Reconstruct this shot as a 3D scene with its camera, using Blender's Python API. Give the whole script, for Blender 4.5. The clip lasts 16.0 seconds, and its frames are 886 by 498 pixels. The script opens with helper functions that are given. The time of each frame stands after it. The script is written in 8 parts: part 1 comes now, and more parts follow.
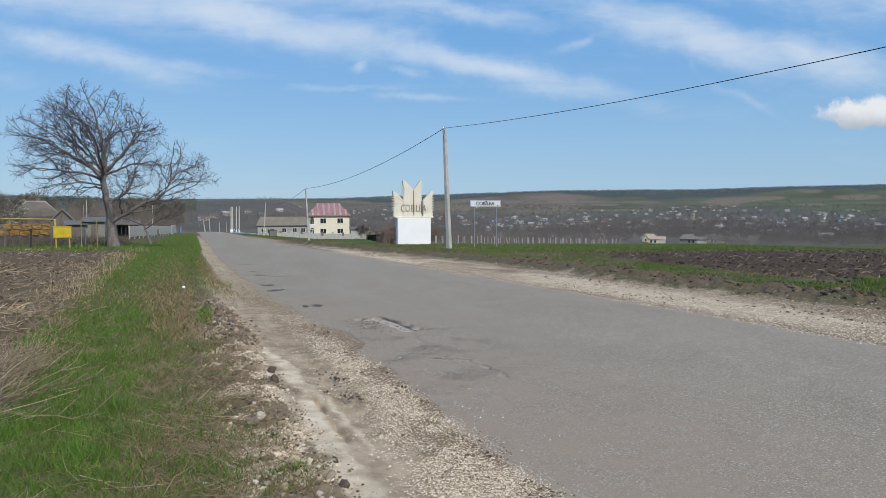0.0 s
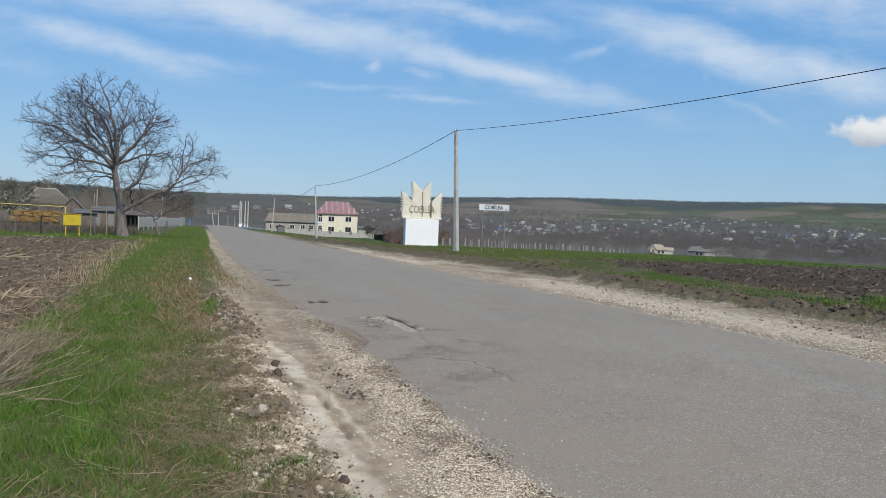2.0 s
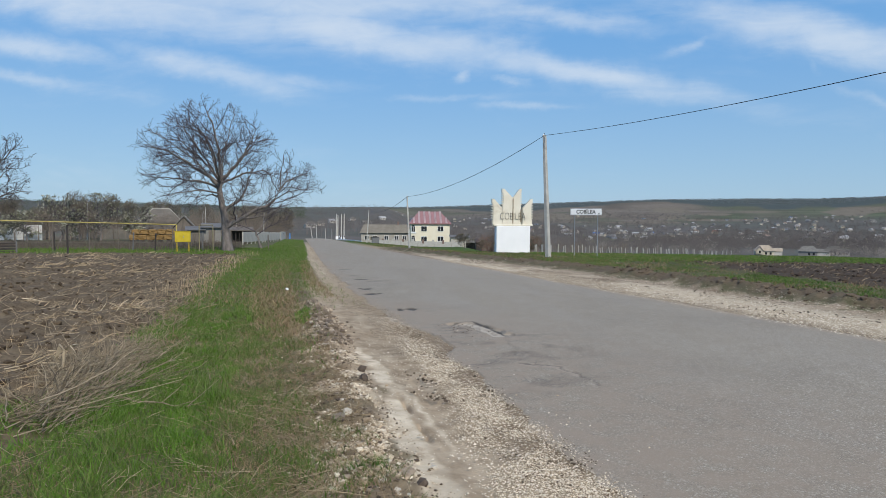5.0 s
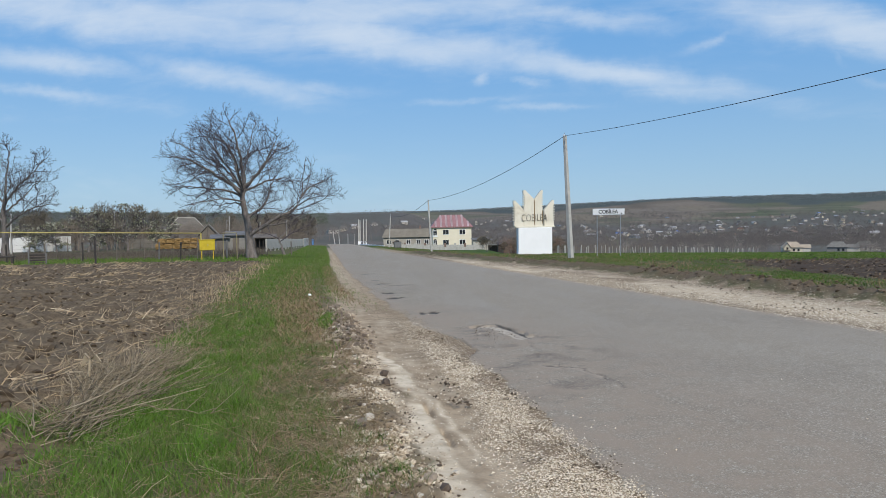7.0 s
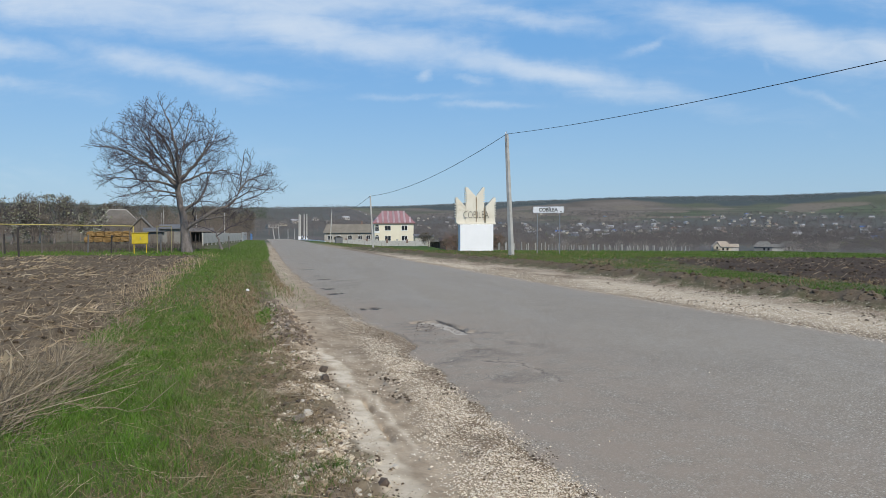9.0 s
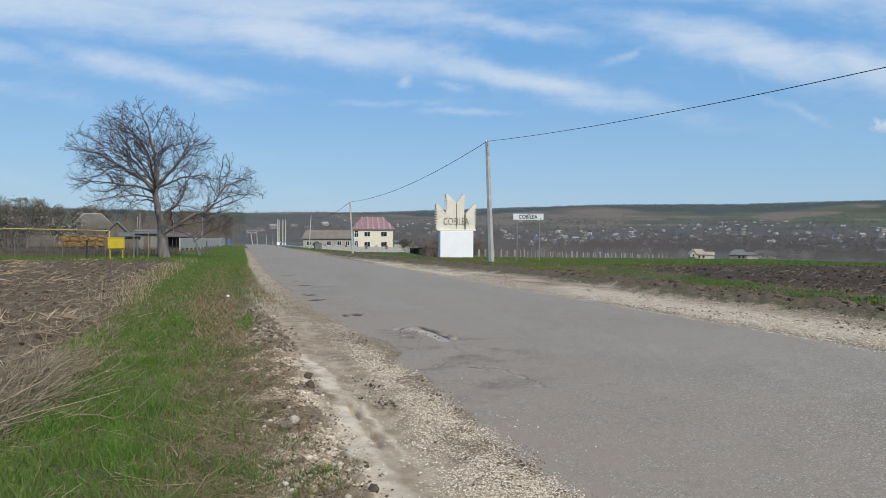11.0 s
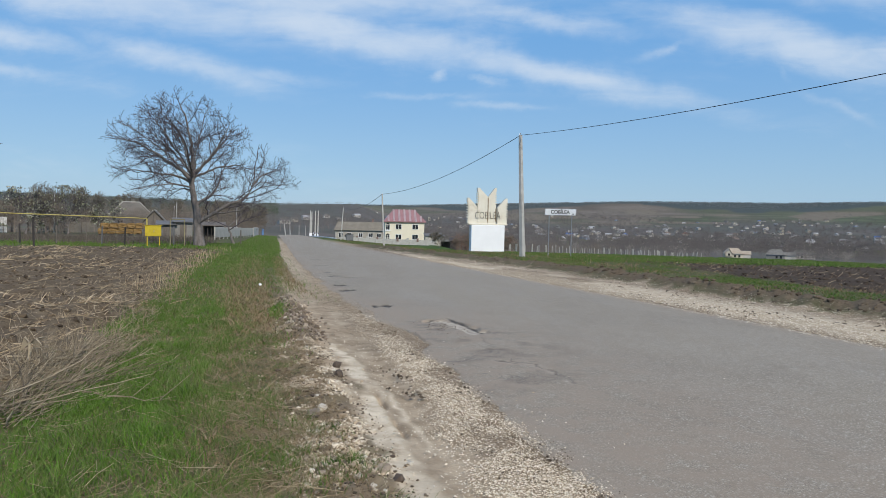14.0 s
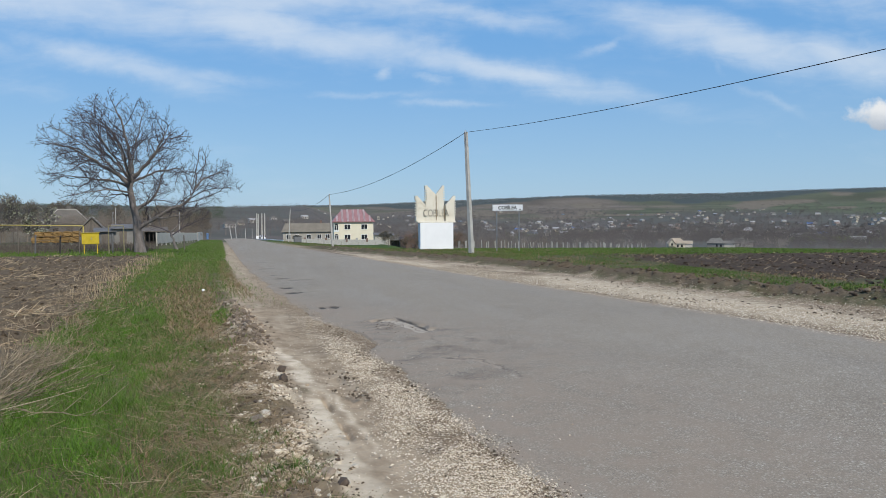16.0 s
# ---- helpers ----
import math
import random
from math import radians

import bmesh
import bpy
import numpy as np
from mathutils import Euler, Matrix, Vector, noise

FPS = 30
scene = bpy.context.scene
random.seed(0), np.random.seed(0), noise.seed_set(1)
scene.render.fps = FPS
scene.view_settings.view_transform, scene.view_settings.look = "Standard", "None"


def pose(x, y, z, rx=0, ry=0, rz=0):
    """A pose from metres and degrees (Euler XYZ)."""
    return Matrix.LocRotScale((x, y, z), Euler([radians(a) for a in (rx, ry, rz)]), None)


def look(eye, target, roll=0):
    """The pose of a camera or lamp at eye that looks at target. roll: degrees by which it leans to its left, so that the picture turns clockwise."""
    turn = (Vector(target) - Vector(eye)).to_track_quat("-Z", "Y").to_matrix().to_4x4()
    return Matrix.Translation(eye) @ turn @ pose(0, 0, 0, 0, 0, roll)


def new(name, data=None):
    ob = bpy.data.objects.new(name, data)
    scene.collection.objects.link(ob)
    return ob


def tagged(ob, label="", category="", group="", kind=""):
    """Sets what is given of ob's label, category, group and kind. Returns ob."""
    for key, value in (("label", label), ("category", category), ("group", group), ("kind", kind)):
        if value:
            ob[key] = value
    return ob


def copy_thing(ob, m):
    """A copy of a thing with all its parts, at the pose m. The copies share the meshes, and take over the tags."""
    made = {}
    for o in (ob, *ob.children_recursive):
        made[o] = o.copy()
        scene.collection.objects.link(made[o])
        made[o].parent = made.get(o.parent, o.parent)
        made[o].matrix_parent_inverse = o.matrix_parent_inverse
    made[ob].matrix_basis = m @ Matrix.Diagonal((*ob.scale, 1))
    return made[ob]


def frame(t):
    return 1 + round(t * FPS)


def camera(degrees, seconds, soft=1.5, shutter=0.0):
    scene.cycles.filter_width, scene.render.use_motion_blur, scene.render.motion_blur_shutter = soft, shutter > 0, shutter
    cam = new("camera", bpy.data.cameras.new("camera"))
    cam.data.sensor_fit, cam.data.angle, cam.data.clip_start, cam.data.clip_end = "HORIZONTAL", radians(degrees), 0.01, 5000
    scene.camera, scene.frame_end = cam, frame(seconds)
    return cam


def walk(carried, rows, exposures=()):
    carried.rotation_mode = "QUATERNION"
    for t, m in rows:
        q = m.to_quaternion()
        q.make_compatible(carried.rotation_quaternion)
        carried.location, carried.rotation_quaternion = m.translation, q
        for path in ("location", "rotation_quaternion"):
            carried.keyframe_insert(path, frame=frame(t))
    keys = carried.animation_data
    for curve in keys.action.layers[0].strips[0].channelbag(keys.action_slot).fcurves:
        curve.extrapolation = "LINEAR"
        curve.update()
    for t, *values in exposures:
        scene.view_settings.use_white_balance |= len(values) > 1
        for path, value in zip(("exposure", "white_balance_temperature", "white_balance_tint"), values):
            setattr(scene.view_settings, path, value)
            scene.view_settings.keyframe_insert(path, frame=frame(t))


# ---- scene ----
CAM_FOV = 66.35
cam = camera(CAM_FOV, 16.0, soft=0.8)
ROWS = [
    (0.0, -0.000, -0.000, 1.650, -17.000, -3.246, 0.000),
    (0.5, -0.032, -0.033, 1.637, -16.650, -2.836, -2.092),
    (1.0, -0.041, 0.013, 1.620, -17.434, -3.265, -2.073),
    (1.5, -0.026, 0.018, 1.621, -17.263, -3.756, -2.806),
    (2.0, -0.008, 0.025, 1.624, -16.304, -3.045, -2.188),
    (2.5, -0.017, 0.017, 1.630, -15.867, -2.814, -1.188),
    (3.0, -0.033, 0.012, 1.628, -15.525, -3.428, -0.589),
    (3.5, -0.042, 0.007, 1.625, -14.974, -3.386, -0.389),
    (4.0, 0.001, 0.033, 1.615, -14.174, -1.802, -1.356),
    (4.5, 0.088, 0.007, 1.596, -10.161, -2.485, -1.356),
    (7.0, 0.140, 0.042, 1.586, -6.713, -2.252, 0.893),
    (7.5, 0.154, 0.043, 1.583, -6.798, -2.742, 1.590),
    (8.0, 0.164, 0.030, 1.581, -7.357, -2.586, 2.208),
    (8.5, 0.158, 0.019, 1.592, -9.304, -1.814, 0.906),
    (9.0, 0.146, 0.032, 1.580, -11.593, -2.613, 0.151),
    (9.5, 0.099, 0.038, 1.586, -13.187, -2.425, -0.811),
    (9.7, 0.063, 0.016, 1.583, -14.229, -2.087, -1.031),
    (11.8, 0.101, 0.023, 1.584, -12.748, -1.983, 0.047),
    (12.0, 0.110, 0.045, 1.587, -12.386, -1.654, -0.515),
    (12.5, 0.116, 0.053, 1.567, -11.994, -2.879, 0.517),
    (13.0, 0.115, 0.049, 1.576, -11.228, -2.119, -0.206),
    (13.5, 0.087, 0.031, 1.574, -10.682, -1.731, -1.570),
    (14.0, 0.085, 0.045, 1.565, -10.684, -2.631, -1.226),
    (14.5, 0.132, 0.065, 1.544, -13.350, -4.399, -0.758),
    (15.0, 0.144, 0.073, 1.552, -14.200, -4.984, -0.303),
    (15.5, 0.161, 0.055, 1.557, -15.468, -4.092, 0.455),
    (16.0, 0.159, 0.068, 1.559, -14.969, -2.754, 0.393),
]
walk(cam, [(t, pose(x, y, z, 90 + pitch, roll, yaw)) for t, x, y, z, yaw, pitch, roll in ROWS])

# ---- sky and sun ----
SUN_AZ, SUN_EL = 163.0, 43.0
scene.view_settings.exposure = -0.03
sun = new("sun", bpy.data.lights.new("sun", "SUN"))
sun.data.energy, sun.data.angle, sun.data.color = 3.6, radians(0.53), (1.0, 0.93, 0.82)
_a, _e = radians(SUN_AZ), radians(SUN_EL)
sun.matrix_world = look((100 * math.sin(_a) * math.cos(_e), 100 * math.cos(_a) * math.cos(_e), 100 * math.sin(_e)), (0, 0, 0))


class Net:
    """Short hand for building node trees."""

    def __init__(self, tree):
        self.tree = tree
        tree.nodes.clear()

    def add(self, kind, inputs=None, operation=None, clamp=False, blend=None, attribute=None):
        node = self.tree.nodes.new(kind)
        if operation:
            node.operation = operation
        if clamp:
            node.use_clamp = True
        if blend:
            node.data_type, node.blend_type = "RGBA", blend
        if attribute:
            node.attribute_name = attribute
        for key, value in (inputs or {}).items():
            self.put(node.inputs[key], value)
        return node

    def put(self, socket, value):
        if isinstance(value, bpy.types.NodeSocket):
            self.tree.links.new(value, socket)
        else:
            socket.default_value = value

    def math(self, op, a, b=0.0, c=0.0, clamp=False):
        node = self.add("ShaderNodeMath", {0: a, 1: b, 2: c}, operation=op, clamp=clamp)
        return node.outputs[0]

    def noise(self, vector, scale, detail=4.0, rough=0.55, distort=0.0):
        node = self.add("ShaderNodeTexNoise", {"Scale": scale, "Detail": detail, "Roughness": rough, "Distortion": distort})
        if vector is not None:
            self.put(node.inputs["Vector"], vector)
        return node.outputs["Fac"]

    def ramp(self, fac, lo, hi, a=0.0, b=1.0):
        node = self.add("ShaderNodeMapRange", {"Value": fac, "From Min": lo, "From Max": hi, "To Min": a, "To Max": b})
        node.interpolation_type = "SMOOTHSTEP"
        return node.outputs["Result"]

    def mix(self, fac, a, b, blend="MIX"):
        node = self.add("ShaderNodeMix", blend=blend)
        self.put(node.inputs[0], fac)
        for socket, value in ((node.inputs[6], a), (node.inputs[7], b)):
            self.put(socket, value if isinstance(value, bpy.types.NodeSocket) else (*value, 1.0)[:4])
        return node.outputs[2]

    def place(self, space="Object", scale=(1, 1, 1), turn=(0, 0, 0)):
        coord = self.add("ShaderNodeTexCoord")
        out = coord.outputs[space]
        if scale != (1, 1, 1) or turn != (0, 0, 0):
            out = self.add("ShaderNodeMapping", {"Vector": out, "Scale": scale, "Rotation": turn}).outputs[0]
        return out


world = bpy.data.worlds.new("sky")
scene.world = world
world.use_nodes = True
n = Net(world.node_tree)
sky = n.add("ShaderNodeTexSky")
sky.sky_type, sky.sun_disc = "NISHITA", False
sky.sun_elevation, sky.sun_rotation = radians(SUN_EL), radians(SUN_AZ)
sky.altitude, sky.air_density, sky.dust_density, sky.ozone_density = 150.0, 1.0, 0.35, 2.6
way = n.add("ShaderNodeTexCoord").outputs["Generated"]
# thin high cloud, laid out on a flat layer overhead: u to the right of the view, v ahead
_turn = n.add("ShaderNodeMapping", {"Vector": way, "Rotation": (0, 0, radians(13))}).outputs[0]
xyz = n.add("ShaderNodeSeparateXYZ", {0: _turn})
ahead = n.math("MAXIMUM", xyz.outputs[1], 0.05)
u = n.math("DIVIDE", xyz.outputs[0], ahead)
v = n.math("DIVIDE", xyz.outputs[2], ahead)
uv = n.add("ShaderNodeCombineXYZ", {0: u, 1: v}).outputs[0]
# ragged edges: the banks are bent by a small uneven shift
u = n.math("ADD", u, n.math("MULTIPLY", n.math("SUBTRACT", n.noise(uv, 9.0, 5.0, 0.6), 0.5), 0.10))
v = n.math("ADD", v, n.math("MULTIPLY", n.math("SUBTRACT", n.noise(uv, 13.0, 6.0, 0.62), 0.5), 0.030))
wisp = n.add("ShaderNodeMapping", {"Vector": uv, "Rotation": (0, 0, radians(14)), "Scale": (2.2, 7.5, 1)}).outputs[0]
wide = n.noise(wisp, 1.6, 5.0, 0.55, 0.6)
fine = n.noise(wisp, 6.0, 6.0, 0.6, 0.8)
soft = n.math("ADD", n.math("MULTIPLY", wide, 0.72), n.math("MULTIPLY", fine, 0.28))


def streak(u0, v0, slope, wide_by, reach, strength):
    """A long soft bank of cloud through (u0, v0), thinning out towards its ends."""
    du = n.math("SUBTRACT", u, u0)
    dv = n.math("SUBTRACT", n.math("SUBTRACT", v, v0), n.math("MULTIPLY", du, slope))
    across = n.math("DIVIDE", dv, wide_by)
    along = n.math("DIVIDE", du, reach)
    q = n.math("ADD", n.math("MULTIPLY", across, across), n.math("MULTIPLY", along, along))
    return n.math("MULTIPLY", n.math("EXPONENT", n.math("MULTIPLY", q, -0.64)), strength)


banks = None
for bank in ((-0.609, 0.327, -0.14, 0.037, 0.34, 1.0), (-0.184, 0.268, -0.16, 0.026, 0.20, 0.95), (0.126, 0.210, -0.20, 0.018, 0.20, 0.9), (-0.393, 0.325, -0.06, 0.028, 0.30, 0.85),
             (-0.10, 0.318, -0.10, 0.024, 0.22, 0.7), (0.073, 0.295, -0.15, 0.014, 0.12, 0.8), (0.424, 0.265, -0.21, 0.030, 0.15, 0.95), (0.439, 0.222, -0.8, 0.011, 0.02, 0.4), (0.65, 0.23, -0.2, 0.03, 0.12, 0.7),
             (-0.429, 0.222, -0.23, 0.019, 0.14, 0.8), (-0.294, 0.204, -0.11, 0.011, 0.09, 0.55), (-0.724, 0.263, -0.17, 0.018, 0.13, 0.8), (-0.742, 0.215, -0.15, 0.010, 0.11, 0.65),
             (-0.095, 0.177, 0.01, 0.006, 0.08, 0.55), (0.036, 0.165, -0.01, 0.005, 0.06, 0.45), (-0.052, 0.211, 0.36, 0.009, 0.015, 0.65), (0.021, 0.203, -0.21, 0.007, 0.02, 0.6), (0.270, 0.251, 0.43, 0.008, 0.03, 0.5),
             (0.509, 0.177, -0.48, 0.008, 0.05, 0.4), (0.2, 0.40, -0.1, 0.05, 0.8, 0.9), (-0.7, 0.42, -0.1, 0.05, 0.6, 0.9)):
    one = streak(*bank)
    banks = one if banks is None else n.math("MAXIMUM", banks, one)
veil = n.ramp(n.math("ADD", n.math("MULTIPLY", banks, 0.56), n.math("MULTIPLY", soft, 0.95)), 0.49, 1.16)
veil = n.math("MULTIPLY", veil, 0.66)
# one small heap of cloud low over the hills
cu = n.math("DIVIDE", n.math("SUBTRACT", u, 0.725), 0.085)
cv = n.math("SUBTRACT", v, 0.143)
cvs = n.math("DIVIDE", cv, n.ramp(cv, -0.012, 0.012, 0.014, 0.032))
heap = n.math("ADD", n.math("MULTIPLY", cu, cu), n.math("MULTIPLY", cvs, cvs))
heap = n.math("ADD", heap, n.math("MULTIPLY", n.math("SUBTRACT", n.noise(uv, 22.0, 4.0), 0.5), 2.4))
heap = n.ramp(heap, 1.15, 0.45)
body = n.mix(n.ramp(cv, -0.016, 0.014), (3.6, 4.2, 5.0), (6.8, 7.0, 7.2))
slope = n.math("DIVIDE", xyz.outputs[2], n.math("SQRT", n.math("ADD", n.math("MULTIPLY", xyz.outputs[0], xyz.outputs[0]), n.math("MULTIPLY", xyz.outputs[1], xyz.outputs[1]))))
clear = n.mix(n.ramp(slope, 0.0, 0.30), (2.5, 4.22, 6.1), (1.33, 3.42, 6.6))
clear = n.mix(n.ramp(slope, 0.3, 1.6), clear, (0.9, 2.3, 5.4))
tint = n.mix(0.8, sky.outputs[0], clear)
paint = n.mix(n.math("MULTIPLY", veil, n.ramp(xyz.outputs[1], 0.05, 0.3)), tint, (6.6, 7.1, 7.6))
paint = n.mix(n.math("MULTIPLY", heap, n.ramp(xyz.outputs[1], 0.05, 0.3)), paint, body)
back = n.add("ShaderNodeBackground", {"Color": paint, "Strength": 0.12})
n.add("ShaderNodeOutputWorld", {"Surface": back.outputs[0]})

# ---- the lie of the land: x to the right, y along the road, z up ----
EDGE_Y = (-60, 0, 4, 8, 12.5, 16.6, 21, 27.5, 37, 54, 74, 106, 138, 200, 400)
EDGE_X = (4.6, 1.95, 1.65, 1.3, 0.85, 0.35, -0.1, -0.54, -1.16, -2.04, -3.15, -5.0, -6.9, -10.5, -22.0)
FALL_Y = (-60, 6, 9, 12, 16, 21, 27.5, 37, 54, 74, 106, 138, 200, 300, 400)
FALL_Z = (0.1, 0.0, -0.05, -0.11, -0.17, -0.25, -0.4, -0.6, -1.03, -1.52, -2.16, -2.77, -4.3, -8.5, -13.0)
ROAD_WIDTH = 6.2
_along = np.arange(-60.0, 401.0, 1.0)


def _soft(xs, ys, n):
    raw = np.interp(np.arange(-60.0 - n, 401.0 + n, 1.0), xs, ys)
    return np.convolve(raw, np.ones(2 * n + 1) / (2 * n + 1), "valid")


_edge, _fall = _soft(EDGE_Y, EDGE_X, 3), _soft(FALL_Y, FALL_Z, 4)


def road_left(y):
    return np.interp(y, _along, _edge)


def road_fall(y):
    return np.interp(y, _along, _fall)


def step(a, b, v):
    s = np.clip((v - a) / (b - a), 0, 1)
    return s * s * (3 - 2 * s)


SKY_AZ = (-60, -27, -16, -2.8, 8, 17, 26, 33, 37, 43, 49, 60, 90)
SKY_EL = (0.023, 0.0215, 0.0185, 0.0140, 0.017, 0.0225, 0.0278, 0.0283, 0.0277, 0.0302, 0.031, 0.032, 0.03)


def far_height(az, r):
    """Height of the far country by azimuth (degrees, clockwise from the road) and distance."""
    el = np.interp(az, SKY_AZ, SKY_EL)
    lr = np.log(np.maximum(r, 20.0))
    right = np.interp(lr, np.log((20, 55, 80, 122, 200, 250, 500, 1000, 1800, 2500)), (-.0575, -.0527, -.0525, -.0515, -.0505, -.049, -.036, -.015, .006, .018))
    right = np.where(r > 1800, right + (el - .031) * step(1800, 2900, r) + .0135 * step(2300, 2900, r), right)
    mid = np.interp(lr, np.log((20, 200, 300, 600, 1500, 2900)), (-.04, -.030, -.035, -.024, -.006, 0.0)) + el * step(1200, 2900, r)
    left = np.interp(lr, np.log((20, 50, 85, 150, 400, 700, 1200)), (-.08, -.054, -.034, -.025, -.015, -.002, 0.004)) + (el - .004) * step(600, 1200, r)
    wl, wr = step(-7, -3, -az), step(6, 13, az)
    s = left * wl + right * wr + mid * (1 - wl - wr)
    z = 1.65 + s * np.minimum(r, 2900) * 1.0
    z = np.where(az < -5, 1.65 + (left * wl + mid * (1 - wl)) * np.where(r > 1200, 1200, r) * 1.0 + mid * (1 - wl) * (np.minimum(r, 2900) - np.minimum(r, 1200)), z)
    return z - np.maximum(r - 2950, 0) * 0.03


def height(x, y):
    x, y = np.asarray(x, float), np.asarray(y, float)
    r, az = np.hypot(x, y), np.degrees(np.arctan2(x, y))
    yy = np.clip(y, -60, 400)
    out_l = np.maximum(road_left(yy) - x, 0)
    out_r = np.maximum(x - road_left(yy) - ROAD_WIDTH, 0)
    k = np.interp(yy, (0, 57, 88, 400), (0.013, 0.014, 0.085, 0.08))
    near = road_fall(yy) + 0.03 * np.minimum(out_l, 8) - k * np.minimum(out_r, 20) - 0.016 * np.clip(out_r - 20, 0, 60)
    on_road = step(-12, -5, az) * (1 - step(7, 14, az))
    w = step(70 + 140 * on_road, 130 + 190 * on_road, r) * step(-10, 40, y)
    return near * (1 - w) + far_height(az, r) * w

# ---- numbers from places ----
def _hash(ix, iy, seed):
    v = np.sin(ix * 127.1 + iy * 311.7 + seed * 74.7) * 43758.5453
    return v - np.floor(v)


def grain(x, y, seed=0):
    """Smooth value noise between 0 and 1."""
    ix, iy = np.floor(x), np.floor(y)
    fx, fy = x - ix, y - iy
    fx, fy = fx * fx * (3 - 2 * fx), fy * fy * (3 - 2 * fy)
    a, b = _hash(ix, iy, seed), _hash(ix + 1, iy, seed)
    c, d = _hash(ix, iy + 1, seed), _hash(ix + 1, iy + 1, seed)
    return (a * (1 - fx) + b * fx) * (1 - fy) + (c * (1 - fx) + d * fx) * fy


def fbm(x, y, octaves=4, seed=0):
    total, amp, norm = 0.0, 1.0, 0.0
    for k in range(octaves):
        total, norm = total + amp * grain(x * 2 ** k, y * 2 ** k, seed + 17 * k), norm + amp
        amp *= 0.55
    return total / norm


# ---- materials ----
def material(name, build):
    m = bpy.data.materials.new(name)
    m.use_nodes = True
    net = Net(m.node_tree)
    shader = net.add("ShaderNodeBsdfPrincipled")
    net.add("ShaderNodeOutputMaterial", {"Surface": shader.outputs[0]})
    shader.inputs["Specular IOR Level"].default_value = 0.3
    build(net, shader)
    return m


def bump(net, shader, height_out, strength, distance):
    node = net.add("ShaderNodeBump", {"Height": height_out, "Strength": strength, "Distance": distance})
    net.put(shader.inputs["Normal"], node.outputs[0])


def plain(name, dark, light, rough=0.8, scale=6.0, fine=60.0, metal=0.0, relief=0.3, stretch=(1, 1, 1), depth=0.01, stain=None):
    """A surface with two sizes of variation between two colours, and perhaps stains of a third."""
    def build(net, shader):
        where = net.place("Object", stretch)
        big, small = net.noise(where, scale, 4.0), net.noise(where, fine, 3.0)
        mixed = net.math("ADD", net.math("MULTIPLY", big, 0.65), net.math("MULTIPLY", small, 0.35))
        colour = net.mix(net.ramp(mixed, 0.3, 0.7), dark, light)
        if stain:
            colour = net.mix(net.ramp(net.noise(where, scale * 0.6, 6.0, 0.65, 0.5), 0.54, 0.72, 0.0, 0.85), colour, stain)
        net.put(shader.inputs["Base Color"], colour)
        shader.inputs["Roughness"].default_value, shader.inputs["Metallic"].default_value = rough, metal
        bump(net, shader, small, relief, depth)
    return material(name, build)


def islands(name, colours, rough=0.9, spec=0.2, upright=False):
    """Many small pieces in one mesh, each taking its own colour; upright ones are shaded as round twig masses."""
    def build(net, shader):
        pick = net.add("ShaderNodeNewGeometry").outputs["Random Per Island"]
        ramp = net.add("ShaderNodeValToRGB", {"Fac": pick})
        stops = ramp.color_ramp.elements
        while len(stops) < len(colours):
            stops.new(0.5)
        for k, colour in enumerate(colours):
            stops[k].position, stops[k].color = k / (len(colours) - 1), (*colour, 1.0)
        net.put(shader.inputs["Base Color"], ramp.outputs[0])
        shader.inputs["Roughness"].default_value = rough
        shader.inputs["Specular IOR Level"].default_value = spec
        if upright:
            geometry = net.add("ShaderNodeNewGeometry").outputs["Normal"]
            blend = net.add("ShaderNodeVectorMath", {0: geometry, 1: (0.35, 0.35, 0.35), 2: (0.12, -0.42, 0.62)}, operation="MULTIPLY_ADD")
            net.put(shader.inputs["Normal"], net.add("ShaderNodeVectorMath", {0: blend.outputs[0]}, operation="NORMALIZE").outputs[0])
    return material(name, build)


